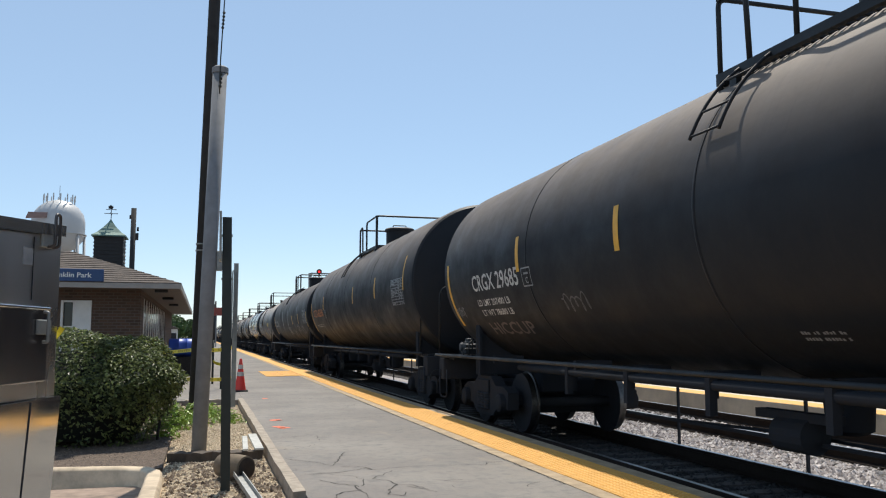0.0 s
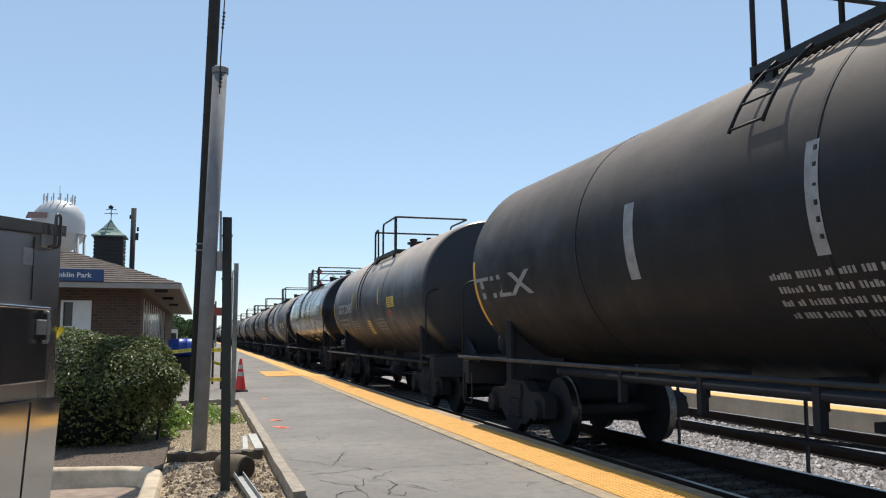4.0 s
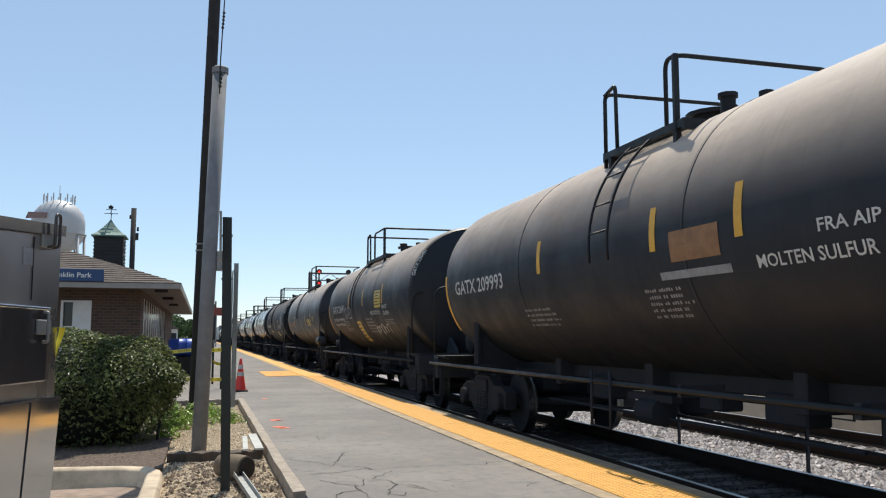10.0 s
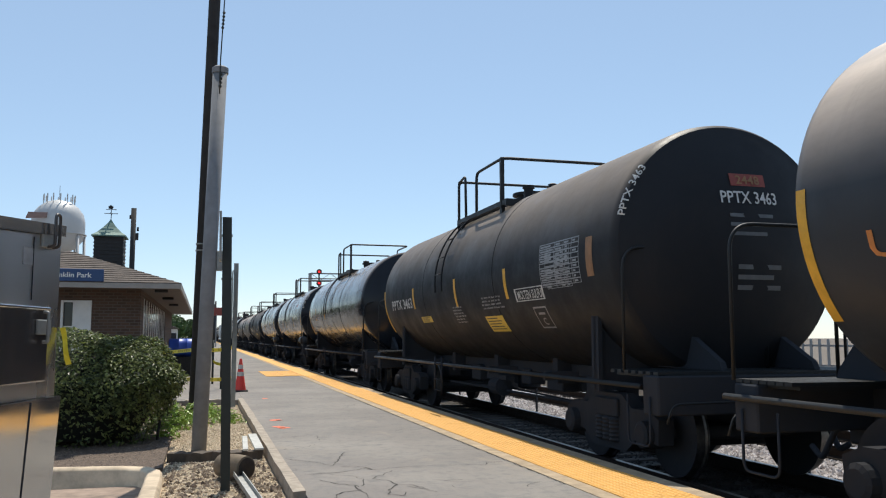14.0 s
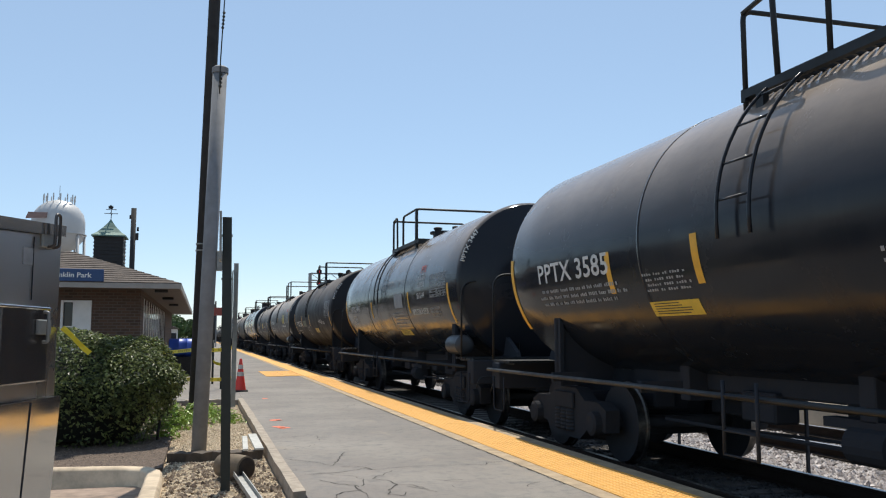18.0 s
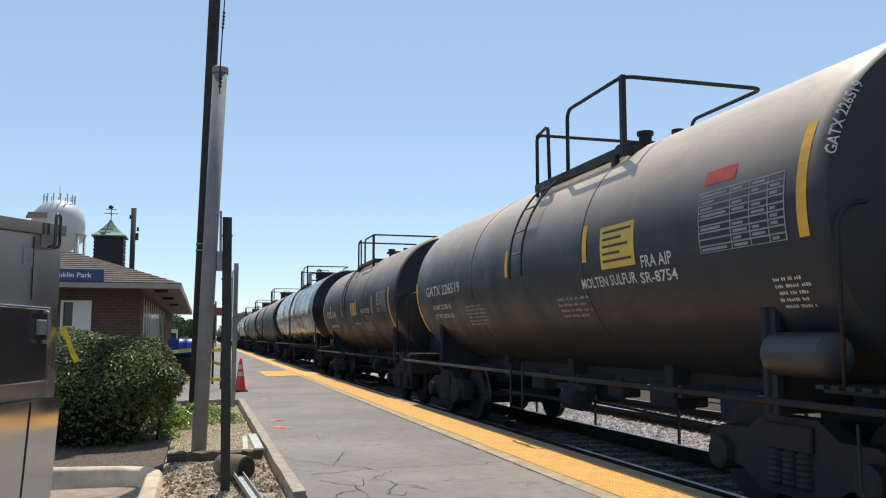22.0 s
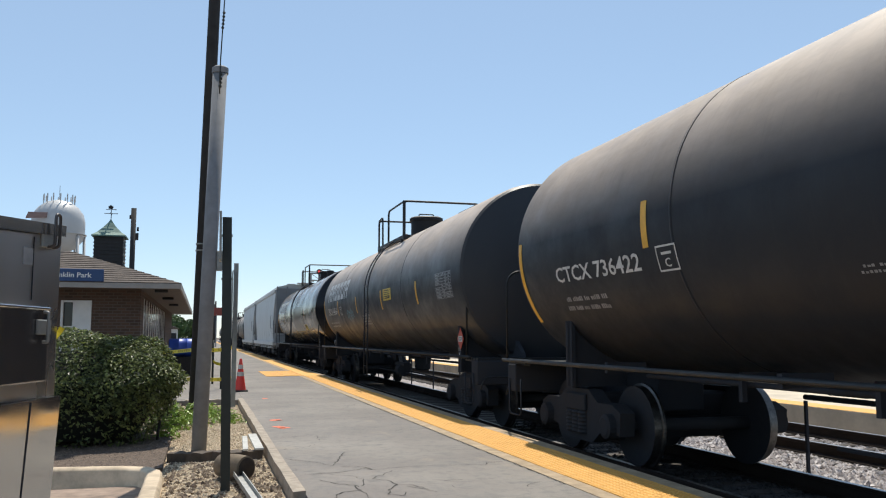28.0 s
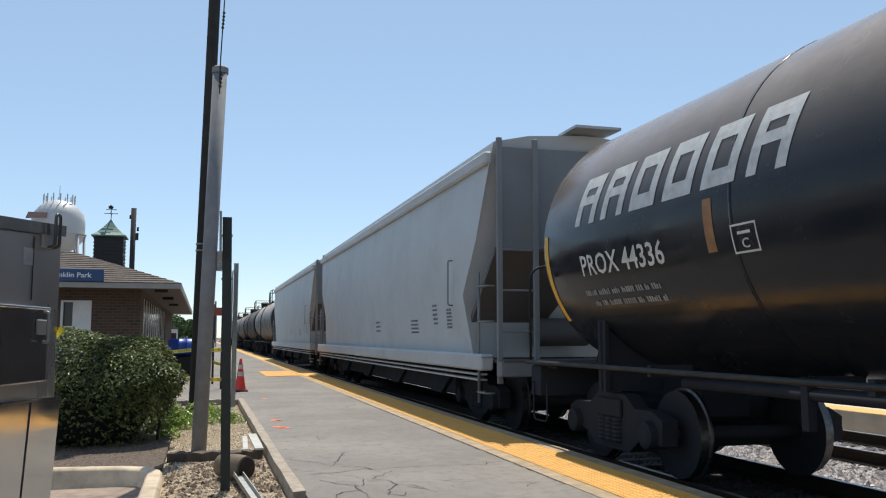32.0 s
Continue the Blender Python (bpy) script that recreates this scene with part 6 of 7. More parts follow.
# kind, middle at the start of the clip, paint, words, top, air tank
CARS = [
    ("long", -12.20, SOOT, "sooty black long tank car with a domed manway", "dome", False),
    ("long", 6.42, SOOT, "sooty black long tank car with faded white lettering", "dome", False),
    ("stout", 24.90, SOOT, "matt black long tank car with orange numbers", "dome", False),
    ("slender", 43.56, SOOT, "black long tank car with faded scrawls and yellow stripes", "dome", False),
    ("short", 60.97, BLUEGREY, "dark grey short tank car with yellow placards", "valves", False),
    ("short", 75.68, GLOSS, "glossy black short tank car for molten sulfur", "valves", False),
    ("middling", 90.31, BLACK, "black short tank car with a wide grey belt", "valves", False),
    ("short", 105.46, BLACK, "weathered black short tank car for molten sulfur", "valves", False),
    ("short", 120.09, BLACK, "dark short tank car with sprayed scrawls", "valves", False),
    ("short", 134.64, BLUEGREY, "dark grey short tank car with orange numbers", "valves", True),
    ("short", 149.34, SOOT, "matt black short tank car with a framed number", "valves", False),
    ("short", 164.24, GLOSS, "glossy black short tank car with large white numbers", "valves", False),
    ("short", 179.20, GLOSS, "glossy black short tank car with a small air tank", "valves", True),
    ("short", 193.65, GLOSS, "glossy black short tank car with a white data panel", "valves", True),
    ("short", 208.61, SOOT, "matt black short tank car with faded numbers", "valves", False),
    ("short", 223.34, BLUEGREY, "dark grey short tank car with an air tank", "valves", True),
    ("short", 237.23, BLACK, "dark short tank car with a yellow placard", "valves", False),
    ("long", 253.77, GLOSS, "glossy black long tank car with a red hazard diamond", "dome", False),
    ("long", 273.00, BLACK, "dark grey-black long tank car with white numbers", "dome", False),
    ("long", 292.00, BLUEGREY, "dark grey long tank car with large white lettering", "dome", False),
    ("long", 310.69, GLOSS, "black long tank car with large white lettering", "dome", False),
    ("hopper", 329.90, None, "light grey covered hopper with bulging sides", "", False),
    ("hopper", 350.60, None, "light grey covered hopper further back in the train", "", False),
    ("long", 371.20, BLUEGREY, "distant dark grey long tank car", "dome", False),
    ("long", 389.80, SOOT, "distant black long tank car", "dome", False),
    ("long", 408.40, BLACK, "distant black long tank car", "dome", False),
    ("long", 427.00, BLACK, "distant black long tank car", "dome", False),
    ("long", 445.60, SOOT, "distant sooty long tank car", "dome", False),
    ("long", 464.20, BLACK, "distant black long tank car", "dome", False),
    ("long", 482.80, BLACK, "distant black long tank car", "dome", False),
]
HOPPER = paint("hopper_grey", (0.46, 0.48, 0.49), 0.55, (0.28, 0.25, 0.20), 0.35)
# Darker copies of the hopper grey for the ends: dirt plus painted-in shade.
HOPPERENDSHADE = paint("hopper_end_shade", (0.19, 0.20, 0.21), 0.6, (0.12, 0.10, 0.08), 0.45)
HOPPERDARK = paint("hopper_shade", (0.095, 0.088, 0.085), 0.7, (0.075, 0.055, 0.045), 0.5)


def hopper_body():
    """Bulging side sheets and rounded roof, with slope sheets at the ends."""
    sec = [(-1.48, 1.15), (-1.56, 2.15), (-1.58, 2.95), (-1.52, 4.14), (-1.46, 4.40), (-0.9, 4.52), (0, 4.58), (0.9, 4.52), (1.46, 4.40), (1.52, 4.14), (1.58, 2.95), (1.56, 2.15), (1.48, 1.15)]
    bm = B()
    rings = []
    for y in (-8.62, -6.8, -3, 0, 3, 6.8, 8.62):
        ring_v = []
        for x, z in sec:
            yy = y
            if abs(y) > 8:
                yy = math.copysign(float(np.interp(z, (1.15, 2.15, 2.95, 4.12), (8.30, 7.97, 8.72, 9.26))), y)
            ring_v.append(bm.verts.new((x, yy, z)))
        rings.append(ring_v)
    n = len(sec)
    for ra, rb in zip(rings, rings[1:]):
        for i in range(n - 1):
            bm.faces.new((ra[i], ra[i + 1], rb[i + 1], rb[i]))
        bm.faces.new((ra[-1], ra[0], rb[0], rb[-1]))
    bm.faces.new(rings[0])
    bm.faces.new(rings[-1])
    bmesh.ops.recalc_face_normals(bm, faces=bm.faces)
    return smooth(bm, 35)


def hopper_car(label):
    car = new("hopper_car")
    tagged(car, label, "rail car", "hopper cars of the train")
    part("body", mesh("hopper_body", hopper_body, HOPPER), None, car)
    e = 9.62

    def sill(side):
        return box(B(), min(side * 1.66, side * 1.46), max(side * 1.66, side * 1.46), -9.2, 9.2, 0.98, 1.22, 0.025)

    def chord(side):
        return box(B(), min(side * 1.60, side * 1.46), max(side * 1.60, side * 1.46), -9.22, 9.22, 4.06, 4.26, 0.03)

    def post(x, y, z0, z1):
        return box(B(), x - 0.04, x + 0.04, y - 0.03, y + 0.03, z0, z1, 0.008)

    for side in (-1, 1):
        part("side_sill", mesh(("hopper_sill", side), lambda: sill(side), HOPPER), None, car)
        part("top_chord", mesh(("hopper_chord", side), lambda: chord(side), HOPPER), None, car)
        for s in (-1, 1):
            y = s * (e - 0.17)
            for x in (side * 1.45, side * 0.88):
                part("corner_post", mesh(("hopper_post", x, y), lambda: post(x, y, 0.80, 4.42), HOPPERENDSHADE), None, car)
            for i in range(4):
                z = 0.95 + i * 0.60
                part("rung", mesh(("hopper_rung", side, s, i), lambda: tube(B(), [(side * 1.45, y, z), (side * 0.88, y, z)], 0.016), HOPPERENDSHADE), None, car)
            for i in range(4):
                z = 0.66 + i * 0.52
                part("rung", mesh(("hopper_side_rung", side, s, i), lambda: bars([(side * 1.50, y - s * 0.10, z), (side * 1.64, y - s * 0.10, z), (side * 1.64, y - s * 0.52, z), (side * 1.50, y - s * 0.52, z)], r=0.014), HOPPERENDSHADE), None, car)
            part("ladder_stile", mesh(("hopper_stile", side, s), lambda: bars([(side * 1.60, y - s * 0.53, 0.5), (side * 1.60, y - s * 0.53, 2.45)], r=0.02), HOPPERENDSHADE), None, car)
    for s in (-1, 1):
        part("end_plate", mesh(("hopper_end_plate", s), lambda: box(B(), -1.40, 1.40, min(s * 9.24, s * 9.30), max(s * 9.24, s * 9.30), 2.78, 4.32, 0.01), HOPPERENDSHADE), None, car, "grey end plate with its shade painted in")
        part("slope_sheet", mesh(("hopper_slope", s), lambda: prism(B(), [(s * 9.28, 2.80), (s * 9.28, 2.74), (s * 8.0, 1.60), (s * 7.9, 1.66)], "x", -1.46, 1.46), HOPPERDARK), None, car, "dusty sloping end sheet, darkened with painted shade")
        part("end_frame", mesh(("hopper_end", s), lambda: box(box(B(), -1.5, 1.5, min(s * e, s * (e - 0.2)), max(s * e, s * (e - 0.2)), 0.90, 1.12, 0.02), -0.3, 0.3, min(s * 6.2, s * e), max(s * 6.2, s * e), 0.70, 1.1, 0.02), HOPPERENDSHADE), None, car)
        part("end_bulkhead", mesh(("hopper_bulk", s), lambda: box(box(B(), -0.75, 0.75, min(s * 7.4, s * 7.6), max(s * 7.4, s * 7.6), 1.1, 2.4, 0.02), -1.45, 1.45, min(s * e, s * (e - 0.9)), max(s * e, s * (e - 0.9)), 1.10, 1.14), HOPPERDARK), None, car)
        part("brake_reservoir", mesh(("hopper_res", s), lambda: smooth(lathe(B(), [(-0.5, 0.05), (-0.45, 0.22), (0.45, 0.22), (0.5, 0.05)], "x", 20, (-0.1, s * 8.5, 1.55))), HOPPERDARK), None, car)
        part("roof_step", mesh(("hopper_roof_step", s), lambda: box(B(), -0.30, 0.45, min(s * (e + 0.05), s * 9.0), max(s * (e + 0.05), s * 9.0), 4.60, 4.64), GRATE), None, car, "galvanised roof grating")
        c = part("coupler", mesh("coupler", lambda: coupler(1), RUST), None, car)
        c.location = (0, s * (e - 0.05), 0)
        c.rotation_euler = (0, 0, 0 if s > 0 else math.pi)
    for x in (-0.75, 0.28):
        for i in range(12):
            y = -8.3 + i * 1.4
            g = part("roof_walk", mesh(("hopper_walk", 0), lambda: box(B(), 0, 0.46, 0, 1.34, 4.62, 4.66, 0.006), GRATE), None, car)
            g.location = (x, y, 0)
    for side in (-1, 1):
        for z in (0.90, 0.82):
            part("sill_step", mesh(("hopper_step", side, z), lambda: box(B(), min(side * 1.60, side * 1.46), max(side * 1.60, side * 1.46), -8.9, 8.9, z, z + 0.025), HOPPER), None, car)
    rnd = random.Random(77)
    for y0, y1, z0, z1, rows in ((-7.25, -6.95, 1.62, 1.98, 6), (-6.35, -6.05, 1.70, 2.10, 5), (-4.9, -4.3, 1.55, 1.85, 4), (-1.2, -0.7, 1.60, 1.90, 3)):
        bm = B()
        for i in range(rows):
            za = z0 + (z1 - z0) * i / rows
            ya = y0
            while ya < y1:
                w = min(rnd.uniform(0.04, 0.10), y1 - ya)
                xa, xb = [-1.48 - 0.08 * (q - 1.15) - 0.004 for q in (za, za + 0.035)]
                bm.faces.new([bm.verts.new(p) for p in ((xa, ya, za), (xa, ya + w, za), (xb, ya + w, za + 0.035), (xb, ya, za + 0.035))])
                ya += w + 0.02
        tagged(part("small_print", bm, GREYPATCH, car), kind="stuff")
    part("grab_iron", mesh("hopper_grab", lambda: bars([(-1.57, -7.45, 2.0), (-1.66, -7.45, 2.0), (-1.66, -7.45, 2.75), (-1.58, -7.45, 2.75)], r=0.013), HOPPERENDSHADE), None, car)
    # Added full-width dark box, standing in for the black shade under the hopper.
    part("centre_sill", mesh("hopper_under_shade", lambda: box(B(), -1.22, 1.22, -6.4, 6.4, 0.46, 1.0, 0.02), UNDER), None, car)
    for y in (-5.4, -1.8, 1.8, 5.4):
        hp = part("discharge_hopper", mesh("hopper_funnel", lambda: prism(B(), [(-1.5, 1.0), (1.5, 1.0), (0.35, 0.45), (-0.35, 0.45)], "x", -1.30, 1.30), UNDER), None, car)
        hp.location = (0, y, 0)
        hp.scale = (1, 0.95, 1)
    wheels[car.name] = add_trucks(car, 7.3, 7.3)
    return car


GRATE = plain("galvanised", (0.45, 0.46, 0.46), 0.5, 0.4, 0.15, 12)
# where the top walkway sits on the cars that differ from the rest
SHIFT = {1: -0.95, 2: -0.30, 3: 0.0, 5: -0.35, 7: -0.58, 12: -0.42, 14: -0.5, 15: -1.0, 16: -0.1, 19: -0.35, 20: -0.05}
train = []
for kind, y0, mat, words, top, air in CARS:
    c = hopper_car(words) if kind == "hopper" else tank_car(kind, mat, words, top, air, SHIFT.get(len(train), -0.5 if kind in ("long", "stout", "slender") else -0.2), 0.7 if len(train) in (20,) else 1.0, 2 if len(train) in (5, 7, 14) else len(train) in (3, 6, 8, 10, 12, 13, 16), len(train) > 16, len(train) in (1, 2, 3, 17, 20), {7: 0.66, 19: 1.16, 20: 1.14}.get(len(train), 1.0), -0.22 if len(train) == 7 else LADDER)
    train.append((c, y0))

DECALS = {}
DECALS[1] = [
    ("T", "CRGX 29685", WHITEPAINT, 6.38, 4.36, -15.7, -6.0),
    ("P", "", YELLOW, 4.38, 4.27, -9.0, 8.9),
    ("F", "", GREYPAINT, 4.21, 3.89, -17.1, -7.4),
    ("P", "", YELLOW, 1.50, 1.39, -8.8, 8.9),
    ("X", "", GREYPATCH, 3.22, 2.39, -33.1, -21.9),
    ("T", "HICCUP", BROWNSPRAY, 6.34, 4.55, -44.4, -35.6),
    ("X", "", GREYPAINT, 7.72, 7.15, -31.5, -23.0),
    ("T", "LD LMT 207400 LB", WHITEPAINT, 6.34, 4.91, -24.6, -20.6),
    ("T", "LT WT 78680 LB", WHITEPAINT, 6.30, 4.95, -31.0, -27.0),
    ("B", "2", GREYPAINT, -0.73, -1.33, -48.8, -43.6),
]
DECALS[2] = [
    ("T", "UTLX 682636", ORANGEPAINT, 7.19, 4.80, -15.4, -5.6),
    ("F", "", GREYPAINT, 4.36, 4.10, -17.5, -8.5),
    ("P", "", YELLOW, 4.60, 4.49, -7.7, 9.2),
    ("B", "2", GREYPAINT, 7.20, 5.38, -29.5, -24.7),
    ("P", "", YELLOW, -4.51, -4.62, -7.7, 10.5),
    ("P", "", YELLOW, -1.36, -1.47, -8.0, 8.8),
    ("G", "", GREYPATCH, -6.46, -7.58, -16.5, 3.4),
    ("P", "", YELLOW, -7.60, -7.68, -6.1, 20.1),
]
DECALS[3] = [
    ("T", "TILX", GREYPAINT, 7.84, 5.47, -19.5, -6.8),
    ("P", "", YELLOW, -1.98, -2.09, -19.3, -1.9),
    ("P", "", YELLOW, -4.60, -4.71, -18.9, -1.0),
    ("P", "", GREYPATCH, -4.06, -4.26, -3.5, 13.2),
    ("P", "", GREYPAINT, 0.10, -0.04, -19.9, 12.4),
    ("P", "", GREYPAINT, 2.83, 2.63, -19.7, 10.6),
    ("G", "", GREYPATCH, -6.50, -7.72, -19.4, 2.3),
    ("P", "", YELLOW, -7.78, -7.89, -18.9, -0.6),
    ("F", "", GREYPAINT, -5.27, -5.85, -37.4, -24.5),
    ("X", "", GREYPAINT, -3.67, -4.64, -35.3, -17.1),
    ("X", "", GREYPATCH, -1.57, -2.71, -47.4, -26.7),
    ("B", "4", GREYPAINT, 0.73, -0.71, -40.6, -22.6),
]
DECALS[4] = [
    ("T", "GATX 210043", WHITEPAINT, 4.74, 2.37, -10.8, 0.7),
    ("P", "", YELLOW, 2.27, 2.16, -6.2, 12.5),
    ("P", "", YELLOW, 1.47, 1.36, -5.7, 12.8),
    ("B", "2", GREYPAINT, 4.92, 2.87, -26.6, -14.5),
    ("B", "4", GREYPAINT, 2.63, 1.62, -31.4, -20.4),
    ("P", "", YELLOW, -1.50, -1.61, -6.4, 11.8),
    ("P", "", PLACARD, 0.30, -0.08, -38.3, -21.8),
    ("P", "", PLACARD, -2.59, -3.37, -10.8, -1.1),
    ("P", "", REDPAINT, -2.60, -3.00, -19.2, -13.8),
    ("T", "2448", BLACKINK, -2.64, -2.99, -18.8, -14.6),
    ("B", "4", GREYPAINT, -0.98, -2.01, -34.5, -19.9),
]
DECALS[5] = [
    ("T", "PPTX 3464", WHITEPAINT, 4.96, 2.93, -12.4, -3.0),
    ("P", "", YELLOW, 1.38, 1.27, -13.6, 5.3),
    ("P", "", PLACARD, -0.84, -1.74, -13.6, -2.4),
    ("P", "", YELLOW, -1.71, -1.82, -5.9, 5.6),
    ("T", "MOLTEN SULFUR", WHITEPAINT, -2.94, -4.01, -14.2, -8.1),
    ("P", "", REDPAINT, -3.37, -3.66, -21.0, -14.7),
    ("B", "5", GREYPAINT, -2.75, -3.48, -34.6, -23.8),
    ("B", "4", GREYPAINT, 0.87, 0.05, -34.0, -22.6),
    ("B", "3", GREYPAINT, -0.72, -1.76, -29.0, -21.5),
    ("P", "", PLACARD, -0.97, -1.87, -51.1, -44.6),
    ("B", "3", GREYPAINT, 5.12, 3.08, -30.5, -20.7),
    ("G", "", GREYPATCH, -4.28, -5.50, -13.3, 8.4),
    ("P", "", YELLOW, -5.60, -5.71, -6.7, 15.2),
]
DECALS[6] = [
    ("T", "SHPX 206499", WHITEPAINT, 5.24, 2.82, -3.5, 7.3),
    ("P", "", YELLOW, 4.29, 4.18, -12.5, 6.7),
    ("T", "LD LMT 222200 LBS 100750 KGS", WHITEPAINT, 5.26, 3.33, -16.4, -12.3),
    ("T", "LT WT 63800 LBS 28950 KGS 5-03 NEW", WHITEPAINT, 5.29, 2.76, -23.0, -18.7),
    ("P", "", REDPAINT, 5.86, 5.64, -21.4, -14.7),
    ("B", "9", GREYPAINT, 2.42, 1.72, -30.6, -0.3),
    ("Z", "", GREYBELT, 1.36, -1.47, -9.0, 63.8),
    ("P", "", YELLOW, -1.11, -1.22, -11.5, 5.6),
    ("B", "4", GREYPAINT, -1.37, -2.48, -3.7, 5.8),
    ("P", "", PLACARD, -2.42, -3.28, -18.9, -7.0),
    ("B", "1", BLACKINK, -2.48, -3.24, -16.6, -11.8),
    ("B", "2", GREYPAINT, -2.47, -3.10, -27.0, -22.8),
    ("P", "", YELLOW, -3.54, -3.65, -11.4, 7.4),
    ("T", "MOLTEN SULFUR", WHITEPAINT, -3.76, -4.62, -18.9, -8.5),
    ("T", "SR-6753", WHITEPAINT, -4.41, -4.92, 3.1, 9.0),
    ("F", "", WHITEPAINT, -4.31, -4.89, -18.4, -5.3),
    ("G", "", GREYPATCH, -5.00, -6.16, -10.8, 12.8),
    ("P", "", YELLOW, -6.18, -6.29, -12.4, 7.7),
]
DECALS[7] = [
    ("T", "GATX 209993", WHITEPAINT, 5.13, 2.74, -10.5, -1.2),
    ("P", "", YELLOW, 1.41, 1.30, -6.1, 11.1),
    ("P", "", YELLOW, -1.51, -1.62, -5.9, 11.6),
    ("P", "", YELLOW, -2.89, -3.00, -6.2, 12.4),
    ("P", "", ORANGEPATCH, -1.87, -2.66, -11.2, 0.3),
    ("T", "FRA AIP", WHITEPAINT, -3.86, -4.46, -9.0, -5.1),
    ("T", "MOLTEN SULFUR", WHITEPAINT, -3.12, -4.38, -17.4, -13.0),
    ("P", "", GREYPAINT, -1.63, -2.77, -17.6, -14.5),
    ("B", "5", GREYPAINT, -1.23, -2.05, -34.5, -20.2),
    ("B", "4", GREYPAINT, 2.19, 1.03, -36.1, -23.8),
    ("T", "SR 8784", WHITEPAINT, -4.53, -5.11, -20.7, -16.7),
    ("P", "", REDPAINT, -5.21, -5.58, -19.8, -14.8),
    ("G", "", GREYPATCH, -4.57, -5.68, -10.3, 10.0),
    ("P", "", YELLOW, -5.82, -5.93, -7.2, 22.8),
]
DECALS[8] = [
    ("T", "GATX 226491", WHITEPAINT, 4.76, 2.51, -8.8, 0.6),
    ("T", "GARE2", GREYPAINT, 2.46, 1.31, -17.8, -3.2),
    ("P", "", YELLOW, 1.76, 1.65, -4.5, 13.5),
    ("T", "LD LMT 222600 LB 100960 KG", WHITEPAINT, 4.71, 2.79, -18.7, -15.3),
    ("T", "LT WT 63400 LB 28760 KG", WHITEPAINT, 4.78, 2.82, -25.4, -22.1),
    ("B", "6", GREYPAINT, 2.93, 1.85, -34.4, -19.2),
    ("P", "", YELLOW, -0.51, -0.62, -5.0, 13.4),
    ("P", "", PLACARD, -2.22, -2.99, -9.3, 8.0),
    ("P", "", YELLOW, -3.12, -3.23, -5.9, 13.4),
    ("T", "MOLTEN SULFUR", WHITEPAINT, -1.61, -2.82, -16.2, -11.8),
    ("T", "FRA AIP", WHITEPAINT, -3.16, -3.71, -11.3, -7.3),
    ("T", "SR-8754", WHITEPAINT, -3.16, -3.81, -17.8, -13.7),
    ("P", "", PLACARD, 0.73, 0.20, -49.3, -21.5),
    ("X", "", WHITEPAINT, -1.47, -3.38, -40.3, -25.3),
    ("B", "5", GREYPAINT, -0.63, -1.79, -37.5, -18.7),
    ("B", "3", GREYPAINT, -3.09, -4.16, -27.7, -21.8),
]
DECALS[9] = [
    ("T", "UTLX 666762", ORANGEPAINT, 5.09, 2.85, -18.6, -10.7),
    ("P", "", YELLOW, 2.89, 2.78, -19.7, -0.7),
    ("B", "5", GREYPAINT, 2.30, 1.80, -18.6, -10.1),
    ("B", "2", GREYPATCH, 5.15, 3.32, -40.5, -32.2),
    ("P", "", YELLOW, -1.36, -1.47, -19.9, -1.5),
    ("P", "", PLACARD, -2.12, -2.99, -20.4, -9.3),
    ("B", "1", BLACKINK, -2.22, -2.97, -18.4, -15.4),
    ("P", "", YELLOW, -3.29, -3.40, -19.9, -1.5),
    ("T", "MOLTEN", PLACARD, -3.91, -4.36, -9.2, -5.5),
    ("T", "SULFUR", PLACARD, -3.89, -4.34, -14.2, -10.2),
    ("B", "2", ORANGEPAINT, -3.39, -4.23, -31.9, -26.7),
]
DECALS[10] = [
    ("T", "PPTX 3463", WHITEPAINT, 4.96, 3.06, -14.9, -6.2),
    ("P", "", YELLOW, 2.95, 2.84, -16.0, 1.3),
    ("P", "", PLACARD, 2.62, 1.85, -28.4, -23.3),
    ("P", "", YELLOW, -0.05, -0.16, -18.5, 1.4),
    ("B", "6", GREYPAINT, 0.26, -0.38, -31.4, -17.9),
    ("P", "", YELLOW, -2.59, -2.70, -17.2, 0.7),
    ("F", "", WHITEPAINT, -2.97, -4.01, -19.6, -12.1),
    ("T", "MOLTEN SULFUR", WHITEPAINT, -3.07, -4.01, -18.6, -13.5),
    ("P", "", PLACARD, -1.34, -2.15, -38.3, -26.9),
    ("F", "", GREYPAINT, -3.47, -3.91, -36.6, -23.4),
    ("G", "", GREYPATCH, -4.17, -4.93, -14.8, 5.9),
    ("B", "4", GREYPAINT, -1.42, -2.44, -22.7, -13.8),
    ("G", "", GREYPATCH, -4.00, -5.20, -13.6, 8.2),
    ("P", "", ORANGEPATCH, -5.38, -5.55, -11.5, 6.7),
]
DECALS[11] = [
    ("T", "PPTX 3671", WHITEPAINT, 4.52, 2.56, -14.0, -4.7),
    ("P", "", YELLOW, 3.78, 3.67, -14.3, 4.1),
    ("P", "", YELLOW, 1.47, 1.36, -13.7, 4.5),
    ("T", "LD LMT 223000 LB 100700 KG", WHITEPAINT, 4.70, 3.02, -26.7, -23.0),
    ("B", "1", GREYPAINT, 4.92, 3.14, -31.9, -28.7),
    ("B", "5", WHITEPAINT, 1.04, 0.29, -36.0, -23.6),
]
